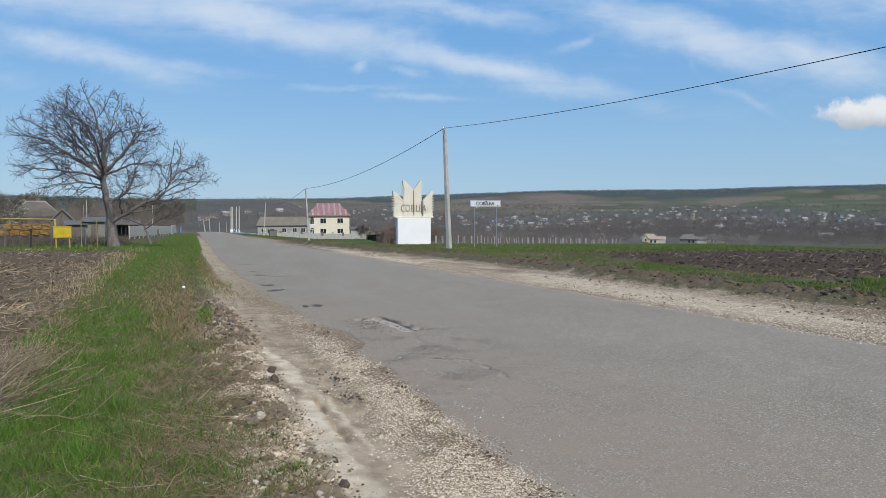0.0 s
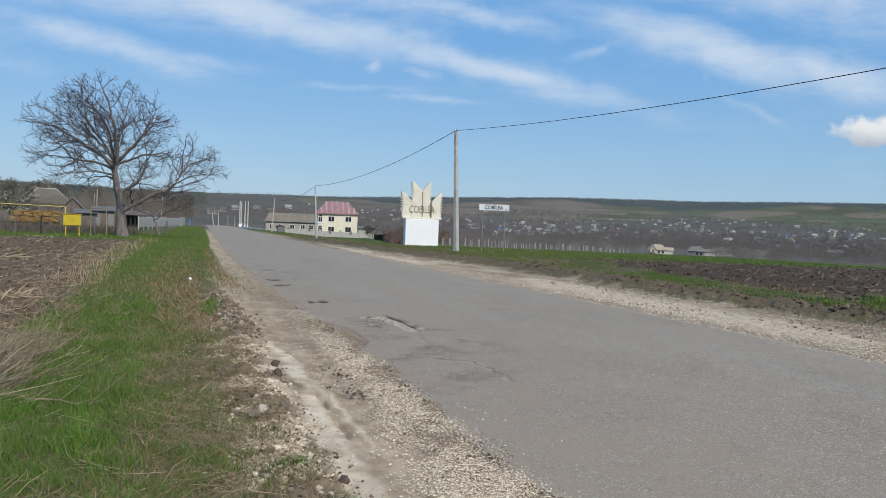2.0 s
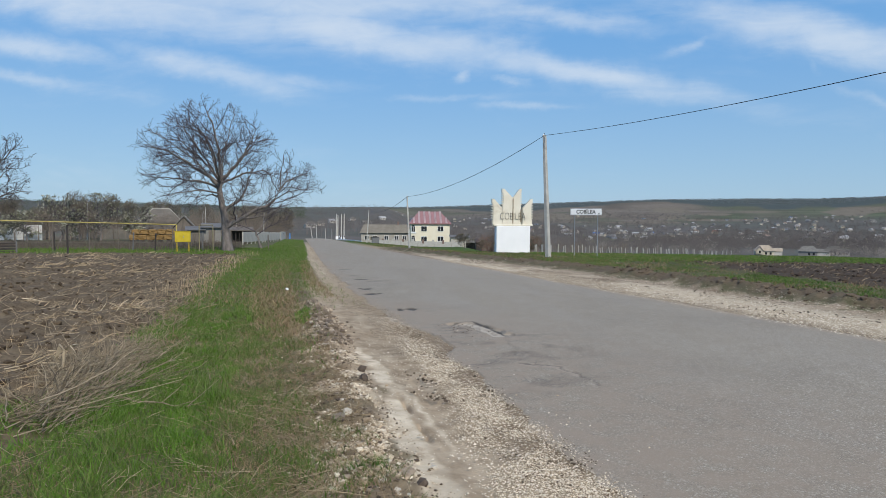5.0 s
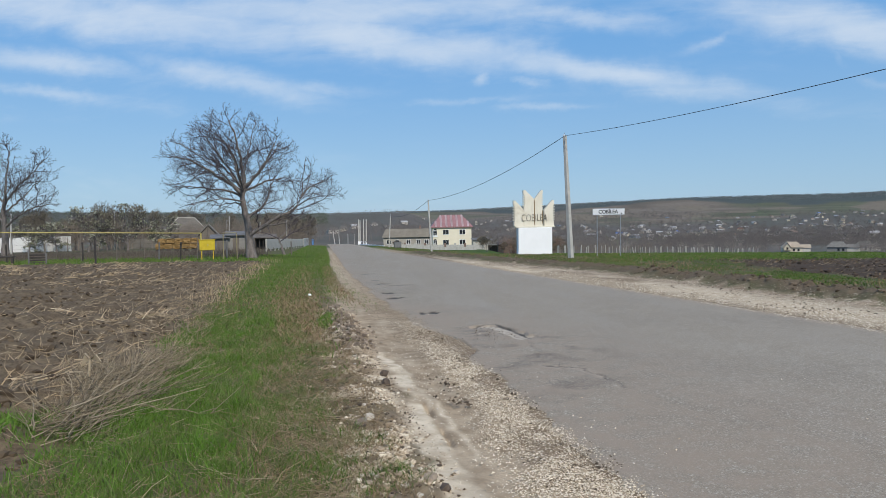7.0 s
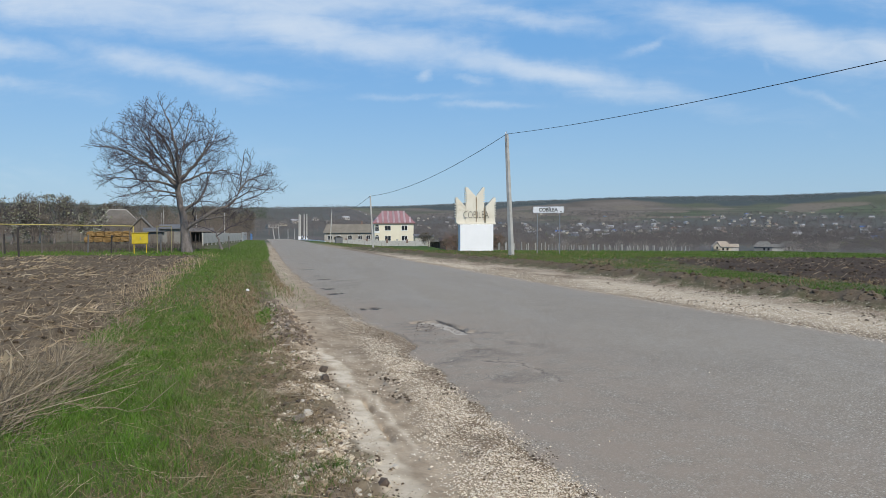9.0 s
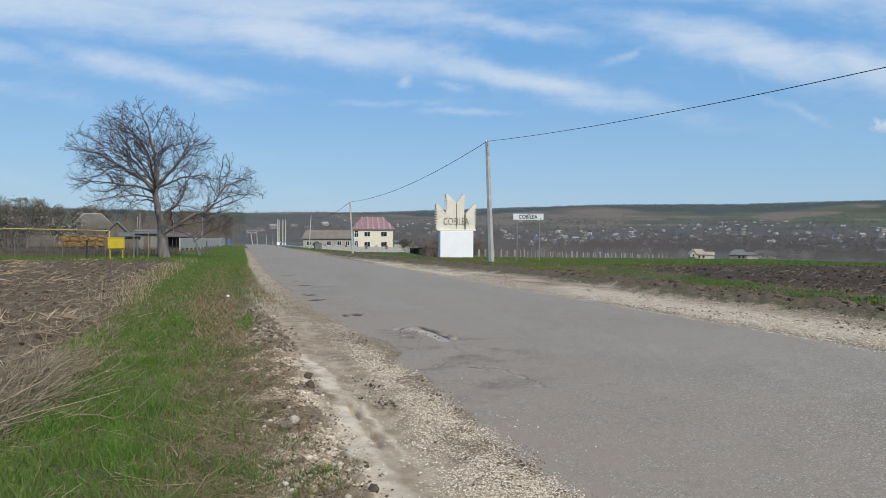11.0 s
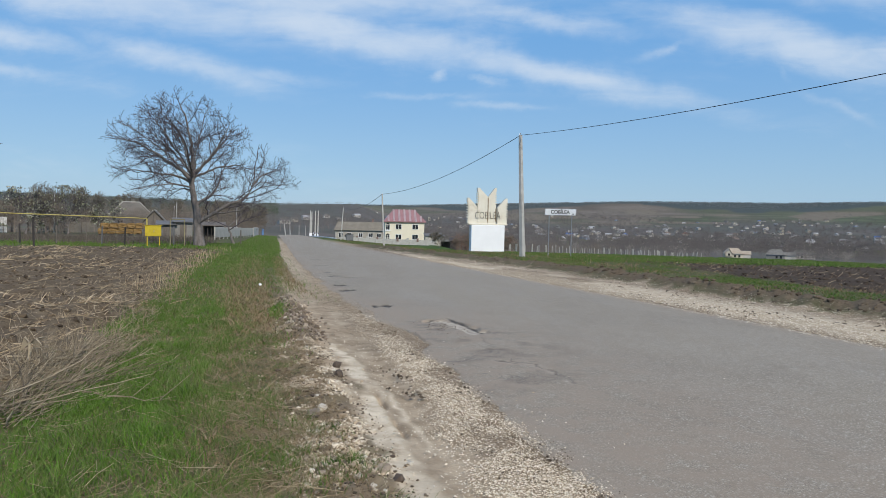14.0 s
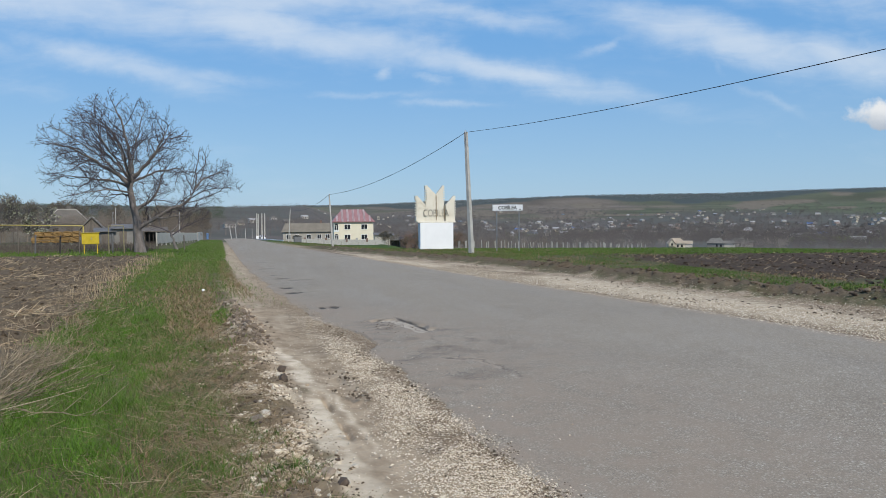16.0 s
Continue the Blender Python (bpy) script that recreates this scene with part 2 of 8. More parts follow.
def build_land(net, shader):
    where = net.place("Object")
    def w(name):
        return net.add("ShaderNodeAttribute", attribute=name).outputs["Fac"]
    fine, mid, big = net.noise(where, 38.0, 5.0, 0.65), net.noise(where, 5.5, 4.0), net.noise(where, 0.7, 3.0)
    spots = net.add("ShaderNodeTexVoronoi", {"Vector": where, "Scale": 34.0}).outputs["Distance"]
    grass = net.mix(net.ramp(mid, 0.35, 0.7), (0.05, 0.082, 0.018), (0.115, 0.10, 0.05))
    grass = net.mix(net.ramp(fine, 0.4, 0.75), grass, (0.17, 0.14, 0.08))
    soil = net.mix(net.ramp(fine, 0.3, 0.7), (0.062, 0.044, 0.028), (0.16, 0.116, 0.073))
    soil = net.mix(net.ramp(mid, 0.45, 0.8), soil, (0.22, 0.163, 0.102))
    crumb = net.add("ShaderNodeTexVoronoi", {"Vector": where, "Scale": 15.0})
    soil = net.mix(net.ramp(net.add("ShaderNodeSeparateColor", {0: crumb.outputs["Color"]}).outputs[0], 0.4, 1.0, 0.0, 0.5), soil, (0.18, 0.137, 0.086))
    turned = net.mix(net.ramp(fine, 0.3, 0.75), (0.045, 0.031, 0.022), (0.115, 0.083, 0.058))
    soil = net.mix(w("w_fresh"), soil, turned)
    stone = net.mix(net.ramp(fine, 0.36, 0.68), (0.145, 0.10, 0.062), (0.40, 0.30, 0.195))
    pebble = net.add("ShaderNodeTexVoronoi", {"Vector": where, "Scale": 48.0})
    tone = net.add("ShaderNodeSeparateColor", {0: pebble.outputs["Color"]}).outputs[0]
    lit = net.math("MULTIPLY", net.ramp(tone, 0.45, 0.9), net.ramp(pebble.outputs["Distance"], 0.55, 0.25))
    stone = net.mix(net.math("MULTIPLY", lit, 0.8), stone, (0.78, 0.68, 0.53))
    stone = net.mix(net.ramp(mid, 0.48, 0.68, 0.0, 0.7), stone, (0.19, 0.13, 0.082))
    chalk = net.mix(net.ramp(mid, 0.3, 0.75), (0.78, 0.655, 0.475), (0.52, 0.405, 0.275))
    chalk = net.mix(net.ramp(fine, 0.45, 0.8, 0.0, 0.5), chalk, (0.82, 0.69, 0.50))
    land = net.add("ShaderNodeAttribute", attribute="land").outputs["Color"]
    land = net.mix(net.ramp(net.noise(where, 0.05, 6.0, 0.7), 0.35, 0.75, 0.0, 0.35), land, (0.06, 0.055, 0.04))
    colour = net.mix(w("w_soil"), grass, soil)
    colour = net.mix(w("w_gravel"), colour, stone)
    dust = net.mix(net.ramp(mid, 0.3, 0.72), (0.47, 0.36, 0.24), (0.30, 0.22, 0.14))
    dust = net.mix(net.ramp(fine, 0.45, 0.8, 0.0, 0.25), dust, (0.15, 0.105, 0.068))
    colour = net.mix(w("w_dust"), colour, dust)
    colour = net.mix(w("w_chalk"), colour, chalk)
    colour = net.mix(net.ramp(big, 0.3, 0.8, 0.0, 0.25), colour, (0.12, 0.1, 0.07))
    colour = net.mix(w("w_far"), colour, land)
    net.put(shader.inputs["Base Color"], colour)
    shader.inputs["Roughness"].default_value, shader.inputs["Specular IOR Level"].default_value = 0.95, 0.1
    lumps = net.math("ADD", fine, net.math("MULTIPLY", spots, 0.6))
    bump(net, shader, lumps, 0.28, 0.02)


def build_asphalt(net, shader):
    where = net.place("Object")
    stretched = net.place("Object", (1.0, 0.12, 1.0))
    grit = net.add("ShaderNodeTexVoronoi", {"Vector": where, "Scale": 95.0})
    fine, mid, worn = net.noise(where, 130.0, 3.0), net.noise(where, 2.2, 5.0, 0.6), net.noise(stretched, 0.9, 3.0)
    colour = net.mix(net.ramp(mid, 0.3, 0.7), (0.270, 0.216, 0.151), (0.304, 0.246, 0.177))
    colour = net.mix(net.ramp(worn, 0.4, 0.75, 0.0, 0.45), colour, (0.335, 0.285, 0.225))
    blotch = net.noise(where, 0.45, 5.0, 0.62, 0.4)
    colour = net.mix(net.ramp(blotch, 0.42, 0.68, 0.0, 0.38), colour, (0.205, 0.165, 0.122))
    colour = net.mix(net.ramp(net.noise(where, 9.0, 4.0, 0.65), 0.5, 0.72, 0.0, 0.3), colour, (0.19, 0.152, 0.112))
    colour = net.mix(net.ramp(grit.outputs["Color"], 0.5, 0.9, 0.0, 0.75), colour, (0.49, 0.435, 0.34))
    chips = net.add("ShaderNodeTexVoronoi", {"Vector": where, "Scale": 42.0})
    chip = net.math("MULTIPLY", net.ramp(net.add("ShaderNodeSeparateColor", {0: chips.outputs["Color"]}).outputs[1], 0.74, 0.86), net.ramp(chips.outputs["Distance"], 0.42, 0.2))
    colour = net.mix(net.math("MULTIPLY", chip, 0.62), colour, (0.70, 0.63, 0.51))
    colour = net.mix(net.ramp(fine, 0.5, 0.75, 0.0, 0.8), colour, (0.09, 0.076, 0.06))
    dusty = net.add("ShaderNodeAttribute", attribute="dusty").outputs["Fac"]
    dust = net.math("MULTIPLY", dusty, net.ramp(net.noise(where, 3.0, 6.0, 0.7), 0.3, 0.65))
    colour = net.mix(dust, colour, (0.325, 0.25, 0.178))
    pale = net.add("ShaderNodeAttribute", attribute="pale").outputs["Fac"]
    colour = net.mix(net.math("MULTIPLY", pale, net.ramp(net.noise(where, 14.0, 4.0, 0.65), 0.32, 0.6)), colour, (0.52, 0.44, 0.335))
    patch = net.add("ShaderNodeAttribute", attribute="patch").outputs["Fac"]
    colour = net.mix(net.math("MULTIPLY", patch, 0.92), colour, (0.042, 0.035, 0.03))
    shaky = net.add("ShaderNodeMix", {0: 0.12}, blend="LINEAR_LIGHT")
    net.put(shaky.inputs[6], where)
    net.put(shaky.inputs[7], net.add("ShaderNodeTexNoise", {"Vector": where, "Scale": 5.0, "Detail": 4.0}).outputs["Color"])
    cells = net.add("ShaderNodeTexVoronoi", {"Vector": shaky.outputs[2], "Scale": 3.6})
    cells.feature = "DISTANCE_TO_EDGE"
    broken = net.add("ShaderNodeAttribute", attribute="broken").outputs["Fac"]
    lines = net.math("MULTIPLY", net.ramp(cells.outputs["Distance"], 0.03, 0.0), net.math("MULTIPLY", broken, net.ramp(net.noise(where, 1.7, 3.0), 0.45, 0.6)))
    colour = net.mix(net.math("MULTIPLY", lines, 0.55), colour, (0.11, 0.095, 0.08))
    net.put(shader.inputs["Base Color"], colour)
    shader.inputs["Roughness"].default_value, shader.inputs["Specular IOR Level"].default_value = 0.82, 0.35
    bump(net, shader, net.math("ADD", fine, grit.outputs["Distance"]), 0.5, 0.006)


LAND = material("ground", build_land)
ASPHALT = material("asphalt", build_asphalt)
BARK = plain("bark", (0.105, 0.092, 0.082), (0.235, 0.205, 0.185), 0.95, 5.0, 40.0, relief=0.6, stretch=(1, 1, 0.35), depth=0.02)
TWIG = plain("twig", (0.066, 0.056, 0.06), (0.115, 0.098, 0.102), 0.9, 3.0, 20.0)
CONCRETE = plain("concrete", (0.36, 0.345, 0.31), (0.52, 0.50, 0.46), 0.9, 2.0, 60.0, relief=0.35, depth=0.006, stain=(0.26, 0.24, 0.21))
CREAM = plain("cream_paint", (0.70, 0.64, 0.51), (0.78, 0.73, 0.61), 0.8, 1.5, 40.0, stain=(0.56, 0.48, 0.35))
WHITEWASH = plain("whitewash", (0.84, 0.84, 0.83), (0.89, 0.89, 0.88), 0.85, 1.2, 30.0, relief=0.15)
SIGN_WHITE = plain("sign_white", (0.72, 0.73, 0.74), (0.80, 0.80, 0.80), 0.45, 2.0, 30.0, relief=0.05)
BLACK_PAINT = plain("black_paint", (0.015, 0.015, 0.016), (0.03, 0.03, 0.03), 0.6)
GREY_PAINT = plain("grey_paint", (0.13, 0.13, 0.135), (0.2, 0.2, 0.2), 0.6)
STEEL = plain("galvanised_steel", (0.25, 0.26, 0.27), (0.36, 0.37, 0.38), 0.55, 5.0, 50.0, 0.6)
WIRE = plain("wire", (0.02, 0.02, 0.022), (0.035, 0.035, 0.038), 0.6)
YELLOW = plain("yellow_paint", (0.46, 0.34, 0.02), (0.60, 0.45, 0.035), 0.5, 3.0, 40.0, relief=0.1)

# ---- mesh helpers ----
def mesh_from(name, verts, faces, mat, smooth=False):
    """A mesh from arrays; faces is one array with the same number of corners in every row."""
    verts, faces = np.asarray(verts, np.float32), np.asarray(faces, np.int32)
    me = bpy.data.meshes.new(name)
    me.vertices.add(len(verts))
    me.vertices.foreach_set("co", verts.ravel())
    me.loops.add(faces.size)
    me.loops.foreach_set("vertex_index", faces.ravel())
    me.polygons.add(len(faces))
    me.polygons.foreach_set("loop_start", np.arange(len(faces), dtype=np.int32) * faces.shape[1])
    me.polygons.foreach_set("use_smooth", np.full(len(faces), smooth))
    me.materials.append(mat)
    me.update(calc_edges=True)
    me.validate()
    return me


def part(name, bm, mat, parent=None, label="", smooth=False):
    """Links a bmesh as one mesh object, under its thing or part if there is one."""
    me = bpy.data.meshes.new(name)
    bmesh.ops.recalc_face_normals(bm, faces=bm.faces)
    bm.to_mesh(me)
    bm.free()
    me.materials.append(mat)
    if smooth:
        me.polygons.foreach_set("use_smooth", np.ones(len(me.polygons), bool))
    ob = new(name, me)
    ob.parent = parent
    return tagged(ob, label)


def thing(name, label, category, m=None, group="", kind=""):
    ob = new(name)
    ob.empty_display_size = 0.2
    if m is not None:
        ob.matrix_basis = m
    return tagged(ob, label, category, group, kind)


def box(bm, x0, x1, y0, y1, z0, z1, bevel=0.0):
    got = bmesh.ops.create_cube(bm, size=1.0, matrix=Matrix.LocRotScale(((x0 + x1) / 2, (y0 + y1) / 2, (z0 + z1) / 2), None, (x1 - x0, y1 - y0, z1 - z0)))
    if bevel:
        edges = list({e for q in got["verts"] for e in q.link_edges})
        bmesh.ops.bevel(bm, geom=edges, offset=bevel, segments=1, affect="EDGES")
    return bm


def boxed(*a, **k):
    return box(bmesh.new(), *a, **k)


def tube(bm, a, b, ra, rb=None, sides=8):
    a, b = Vector(a), Vector(b)
    rb = ra if rb is None else rb
    turn = (b - a).to_track_quat("Z", "Y").to_matrix().to_4x4()
    bmesh.ops.create_cone(bm, cap_ends=True, segments=sides, radius1=ra, radius2=rb, depth=(b - a).length, matrix=Matrix.Translation((a + b) / 2) @ turn)
    return bm


def tubed(*a, **k):
    return tube(bmesh.new(), *a, **k)


def outline(points, y0, y1):
    """A plate with an outline in x and z, between two depths."""
    bm = bmesh.new()
    front = [bm.verts.new((x, y0, z)) for x, z in points]
    rear = [bm.verts.new((x, y1, z)) for x, z in points]
    bm.faces.new(front)
    bm.faces.new(rear[::-1])
    for k in range(len(points)):
        j = (k + 1) % len(points)
        bm.faces.new((front[k], rear[k], rear[j], front[j]))
    return bm


def lettered(word, size, mat, parent, m, depth=0.01, name="lettering", label="", bold=0.0):
    """Raised letters in the built-in font, as a mesh."""
    curve = bpy.data.curves.new("letters", "FONT")
    curve.body, curve.size, curve.extrude, curve.align_x, curve.offset = word, size, depth, "CENTER", bold
    shell = new("letters", curve)
    me = bpy.data.meshes.new_from_object(shell.evaluated_get(bpy.context.evaluated_depsgraph_get()))
    bpy.data.objects.remove(shell)
    me.materials.clear()
    me.materials.append(mat)
    ob = new(name, me)
    ob.parent, ob.matrix_basis = parent, m
    return tagged(ob, label)


def ground_z(x, y):
    return float(height(x, y))


# ---- ground: one sheet to the horizon ----
def bank_at(y):
    return np.interp(y, (0, 25, 52, 80), (10.0, 10.6, 8.7, 7.6))


def relief(x, y):
    """Small unevenness that is added to the lie of the land near the road."""
    lat = x - road_left(np.clip(y, -60, 400))
    r = np.hypot(x, y)
    near = 1 - step(60, 110, r)
    verge = 0.05 * (fbm(x * 1.6, y * 1.6, 3, 3) - 0.5)
    rubble = step(-1.75, -1.4, lat) * (1 - step(-1.2, -1.0, lat)) * step(14, 12, y)
    stones = 0.09 * rubble * fbm(x * 6, y * 6, 3, 5) ** 1.5
    stones = stones + 0.19 * np.exp(-((lat + 1.24) / 0.17) ** 2) * step(8.0, 9.2, y) * (1 - step(12.0, 13.6, y)) * (0.25 + fbm(x * 4, y * 4, 3, 9))
    rut = -0.022 * np.exp(-((lat + 0.66 + 0.06 * np.sin(y * 1.1)) / 0.26) ** 2) * (1 - step(11, 15, y))
    groove = 0.83 + 0.05 * (fbm(y * 2.4, y * 0, 3, 6) - 0.5)
    rut -= 0.05 * np.exp(-((lat + groove) / 0.024) ** 2) * fbm(x * 4, y * 4, 2, 14) * 1.5 * step(4.5, 4.9, y) * (1 - step(5.9, 6.4, y))
    rut -= 0.03 * np.exp(-((lat + 0.58) / 0.09) ** 2) * fbm(x * 2.5, y * 2.5, 3, 15) * 1.6 * step(5.0, 5.6, y) * (1 - step(7.0, 7.8, y))
    rut2 = 0.02 * np.exp(-((lat + 0.25) / 0.22) ** 2) * (1 - step(9, 12, y)) * fbm(x * 5, y * 5, 3, 8)
    tilled = np.maximum(step(-3.1, -4.0, lat) * (1 - step(40, 44, y)), step(15, 17, lat) * (1 - step(35, 39, y)))
    clods = tilled * (0.16 * (fbm(x * 2.6, y * 2.6, 4, 11) - 0.45) + 0.05 * np.sin((x * 0.9 - y * 0.25) * 7.0))
    bank = 0.24 * np.exp(-((lat - bank_at(y)) / 0.55) ** 2) * (0.2 + 0.8 * fbm(x * 1.6, y * 1.6, 3, 21) + 1.1 * (fbm(x * 4.5, y * 4.5, 3, 23) - 0.35)) - 0.06 * np.exp(-((lat - bank_at(y) + 0.9) / 0.5) ** 2)
    under = -0.03 * step(0.0, 0.7, lat) * (1 - step(5.7, 6.3, lat))
    return near * (verge * (1 - step(-1.0, -0.4, lat) * (1 - step(8, 9.5, lat))) + stones + rut + rut2 + clods + bank * (1 - step(66, 80, y))) + under * (1 - step(300, 340, r))


def top(x, y):
    return float(height(x, y) + relief(np.asarray(float(x)), np.asarray(float(y))))


def tops(x, y):
    return height(x, y) + relief(x, y)


def build_ground():
    az = np.radians(np.concatenate([np.arange(-180, -40, 2.5), np.arange(-40, -14, 0.22), np.arange(-14, 18, 0.13), np.arange(18, 64, 0.22), np.arange(64, 180, 2.5)]))
    rr = np.concatenate([[0.03, 0.4, 0.9, 1.4, 1.9], np.exp(np.arange(np.log(2.3), np.log(13), 0.0055)), np.exp(np.arange(np.log(13), np.log(70), 0.0105)), np.exp(np.arange(np.log(70), np.log(4600), 0.022))])
    a, r = np.meshgrid(az, rr)
    x, y = r * np.sin(a), r * np.cos(a)
    z = tops(x, y)
    na, nr = len(az), len(rr)
    verts = np.concatenate([[[0, 0, float(tops(np.zeros(1), np.zeros(1))[0])]], np.stack([x, y, z], -1).reshape(-1, 3)])
    i, j = np.meshgrid(np.arange(nr - 1), np.arange(na), indexing="ij")
    k = (j + 1) % na
    quads = np.stack([1 + i * na + j, 1 + i * na + k, 1 + (i + 1) * na + k, 1 + (i + 1) * na + j], -1).reshape(-1, 4)[:, ::-1]
    cap = np.array([[-0.1, -0.1], [0.1, -0.1], [0.1, 0.1], [-0.1, 0.1]])
    quads = np.concatenate([quads, len(verts) + np.array([[0, 1, 2, 3]])])
    verts = np.concatenate([verts, np.column_stack([cap, tops(cap[:, 0], cap[:, 1]) - 0.004])])
    me = mesh_from("ground", verts, quads, LAND, True)
    vx, vy = verts[:, 0], verts[:, 1]
    vr, vaz = np.hypot(vx, vy), np.degrees(np.arctan2(vx, vy))
    lat = vx - road_left(np.clip(vy, -60, 400))
    wob = fbm(vx * 1.1, vy * 1.1, 4, 31) - 0.5
    calm = step(1.8, 3.0, vy)
    wob, fine = wob * calm, (fbm(vx * 5, vy * 5, 3, 37) - 0.5) * calm
    far_side = step(38, 42, vy + 6 * wob)
    soil_l = step(-3.15, -3.6, lat + 0.9 * wob + 0.5 * fine) * (1 - 0.85 * far_side) * (1 - step(60, 70, vr))
    soil_r = step(0.0, 1.2, lat - np.interp(vy, (15, 18, 27, 33), (14.2, 14.7, 16.6, 19.5)) + 1.2 * wob) * (1 - step(34, 38, vy + 4 * wob)) * (1 - step(-4, 4, vx - vy * 1.32) * 0.0) * (1 - step(75, 90, vr))
    strip = step(14.0, 14.6, lat) * (1 - step(16.8, 17.6, lat)) * (1 - step(14.2, 16.0, vy + wob))
    soil_r = soil_r * (1 - strip)
    bank = np.exp(-((lat - bank_at(vy) + 0.9 * wob) / (0.6 - 0.15 * step(30, 50, vy))) ** 2) * (1 - step(70, 82, vy))
    soil = np.clip(np.maximum(np.maximum(soil_l, soil_r), bank * (1.1 + fine)), 0, 1)
    soil = np.maximum(soil, np.clip(step(-1.9, -1.3, lat) * (1 - step(0, 0.5, lat)) * (0.9 + fine), 0, 1))
    thin = step(11, 16, vy)
    edge = -0.42 + 0.1 * thin
    gravel_l = step(edge - 0.2, edge + 0.1, lat + 0.35 * wob + 0.5 * fine) * (1 - step(1, 2, lat))
    gravel_r = step(5.0, 5.6, lat) * (1 - step(-0.95, -0.55, lat - bank_at(vy) + 0.9 * wob + 0.9 * fine)) * (1 - step(110, 150, vr))
    gravel = np.clip(np.maximum(gravel_l, gravel_r), 0, 1)
    streak = lat - np.interp(vy, (3.6, 4.9, 6.0, 7.2, 8.4), (-1.0, -0.98, -0.89, -0.85, -0.87))
    chalk_half = np.interp(vy, (3.6, 5.0, 7.0, 8.4), (0.12, 0.13, 0.10, 0.055))
    chalk = step(1.35, 0.5, np.abs(streak + 0.16 * wob + 0.16 * fine) / chalk_half) * (1 - step(8.1, 8.7, vy)) * np.clip(0.8 + 1.4 * wob + 1.0 * fine, 0.2, 0.95)
    chalk = np.maximum(chalk, 0.75 * np.exp(-((lat + 0.72 + 0.1 * fine) / 0.035) ** 2) * step(4.2, 4.8, vy) * (1 - step(5.9, 6.3, vy)))
    chalk *= 1 - 0.85 * np.exp(-((lat + 0.83) / 0.03) ** 2) * step(4.5, 4.9, vy) * (1 - step(5.9, 6.4, vy))
    dust = np.maximum(step(-1.2, -1.0, lat + 0.35 * wob + 0.3 * fine), 0.35 * step(-1.7, -1.4, lat + 0.5 * wob) * (1 - 0.8 * step(7.8, 9.0, vy))) * (1 - step(-0.5, -0.3, lat + 0.3 * fine + 0.3 * wob)) * (1 - step(12, 24, vy))
    dust = np.clip(dust + step(9, 12, vy) * (1 - step(16, 30, vy)) * step(-1.1, -0.8, lat + 0.4 * wob) * (1 - step(0.2, 0.5, lat)) * (0.55 + fine), 0, 1)
    chalk = np.maximum(chalk, 0.22 * np.exp(-((lat + 0.62) / 0.35) ** 2) * (1 - step(12, 20, vy)) * step(0.35, 0.7, fbm(vx * 2.0, vy * 2.0, 4, 45)))
    shoulder = step(-0.62, -0.42, lat + 0.25 * wob) * (1 - step(0.4, 0.6, lat)) * step(12, 15, vy) * (1 - step(170, 200, vy))
    dust = np.maximum(dust, 0.9 * shoulder)
    dust = np.maximum(dust, step(5.8, 6.1, lat) * (1 - step(8.0, 9.2, lat + 1.5 * wob)) * step(62, 80, vy) * (1 - step(170, 200, vy)))
    gravel = gravel * (1 - 0.8 * shoulder)
    dust = np.maximum(dust, 0.10 * bank)
    chalk = np.maximum(chalk, 0.25 * np.exp(-((lat + 0.62) / 0.3) ** 2) * (1 - step(4.3, 5.4, vy)) * np.clip(0.6 + 1.8 * wob + 1.4 * fine, 0, 1))
    rubbly = step(-1.8, -1.55, lat) * (1 - step(-1.1, -0.95, lat)) * (1 - step(11, 14, vy))
    chalk = np.maximum(chalk, rubbly * 0.55 * step(0.52, 0.6, fbm(vx * 3.2, vy * 3.2, 3, 43)))
    chalk = np.maximum(chalk, 0.62 * gravel_r * step(0.35, 0.65, fbm(vx * 0.8, vy * 0.3, 4, 41)) * step(6.3, 6.9, lat) * (1 - 0.75 * step(-2.4, -1.2, lat - bank_at(vy))))
    chalk = np.maximum(chalk, 0.35 * np.exp(-((lat + 0.25) / 0.3) ** 2) * step(14, 26, vy) * (1 - step(90, 140, vr)))
    chalk = chalk * step(1.8, 3.2, vy)
    far = step(70, 130, vr)
    # the far country: bands of ploughland, pasture and bare woods
    fields = fbm(vaz * 0.16 + 3, np.log(vr + 1) * 3.2, 2, 51)
    strips = grain(vaz * 0.5 + np.log(vr + 1) * 2.0, np.log(vr + 1) * 26.0, 53)
    brown, green, woods, dry = (np.array(c) for c in ((0.172, 0.142, 0.11), (0.108, 0.122, 0.07), (0.075, 0.09, 0.085), (0.20, 0.165, 0.12)))
    tone = np.clip(step(0.42, 0.58, fields) * 0.5 + step(28, 36, vaz + 9 * (fields - 0.5)) * 0.8 + step(6, 0, vaz) * 0.5, 0, 1)[:, None]
    land = brown * (1 - tone) + green * tone
    land = land * (0.72 + 0.56 * strips[:, None])
    pick = step(0.62, 0.7, grain(vaz * 0.33, np.log(vr + 1) * 9, 57))[:, None]
    land = land * (1 - pick) + dry * pick
    ridge_r = np.where(vaz < -4, 1150 - 500 * step(-4, -9, vaz), 2480 + 160 * np.sin(vaz * 0.31) - 500 * step(6, 2, vaz))
    wooded = step(-30, 40, vr - 70 * (vaz > -4) - ridge_r + 160 * (grain(vaz * 0.9, vr * 0.004, 59) - 0.5))[:, None]
    land = land * (1 - wooded) + woods * wooded
    settled = (step(160, 240, vr) * (1 - step(1250, 1700, vr - 250 * np.sin(vaz * 0.2))) * 0.75)[:, None]
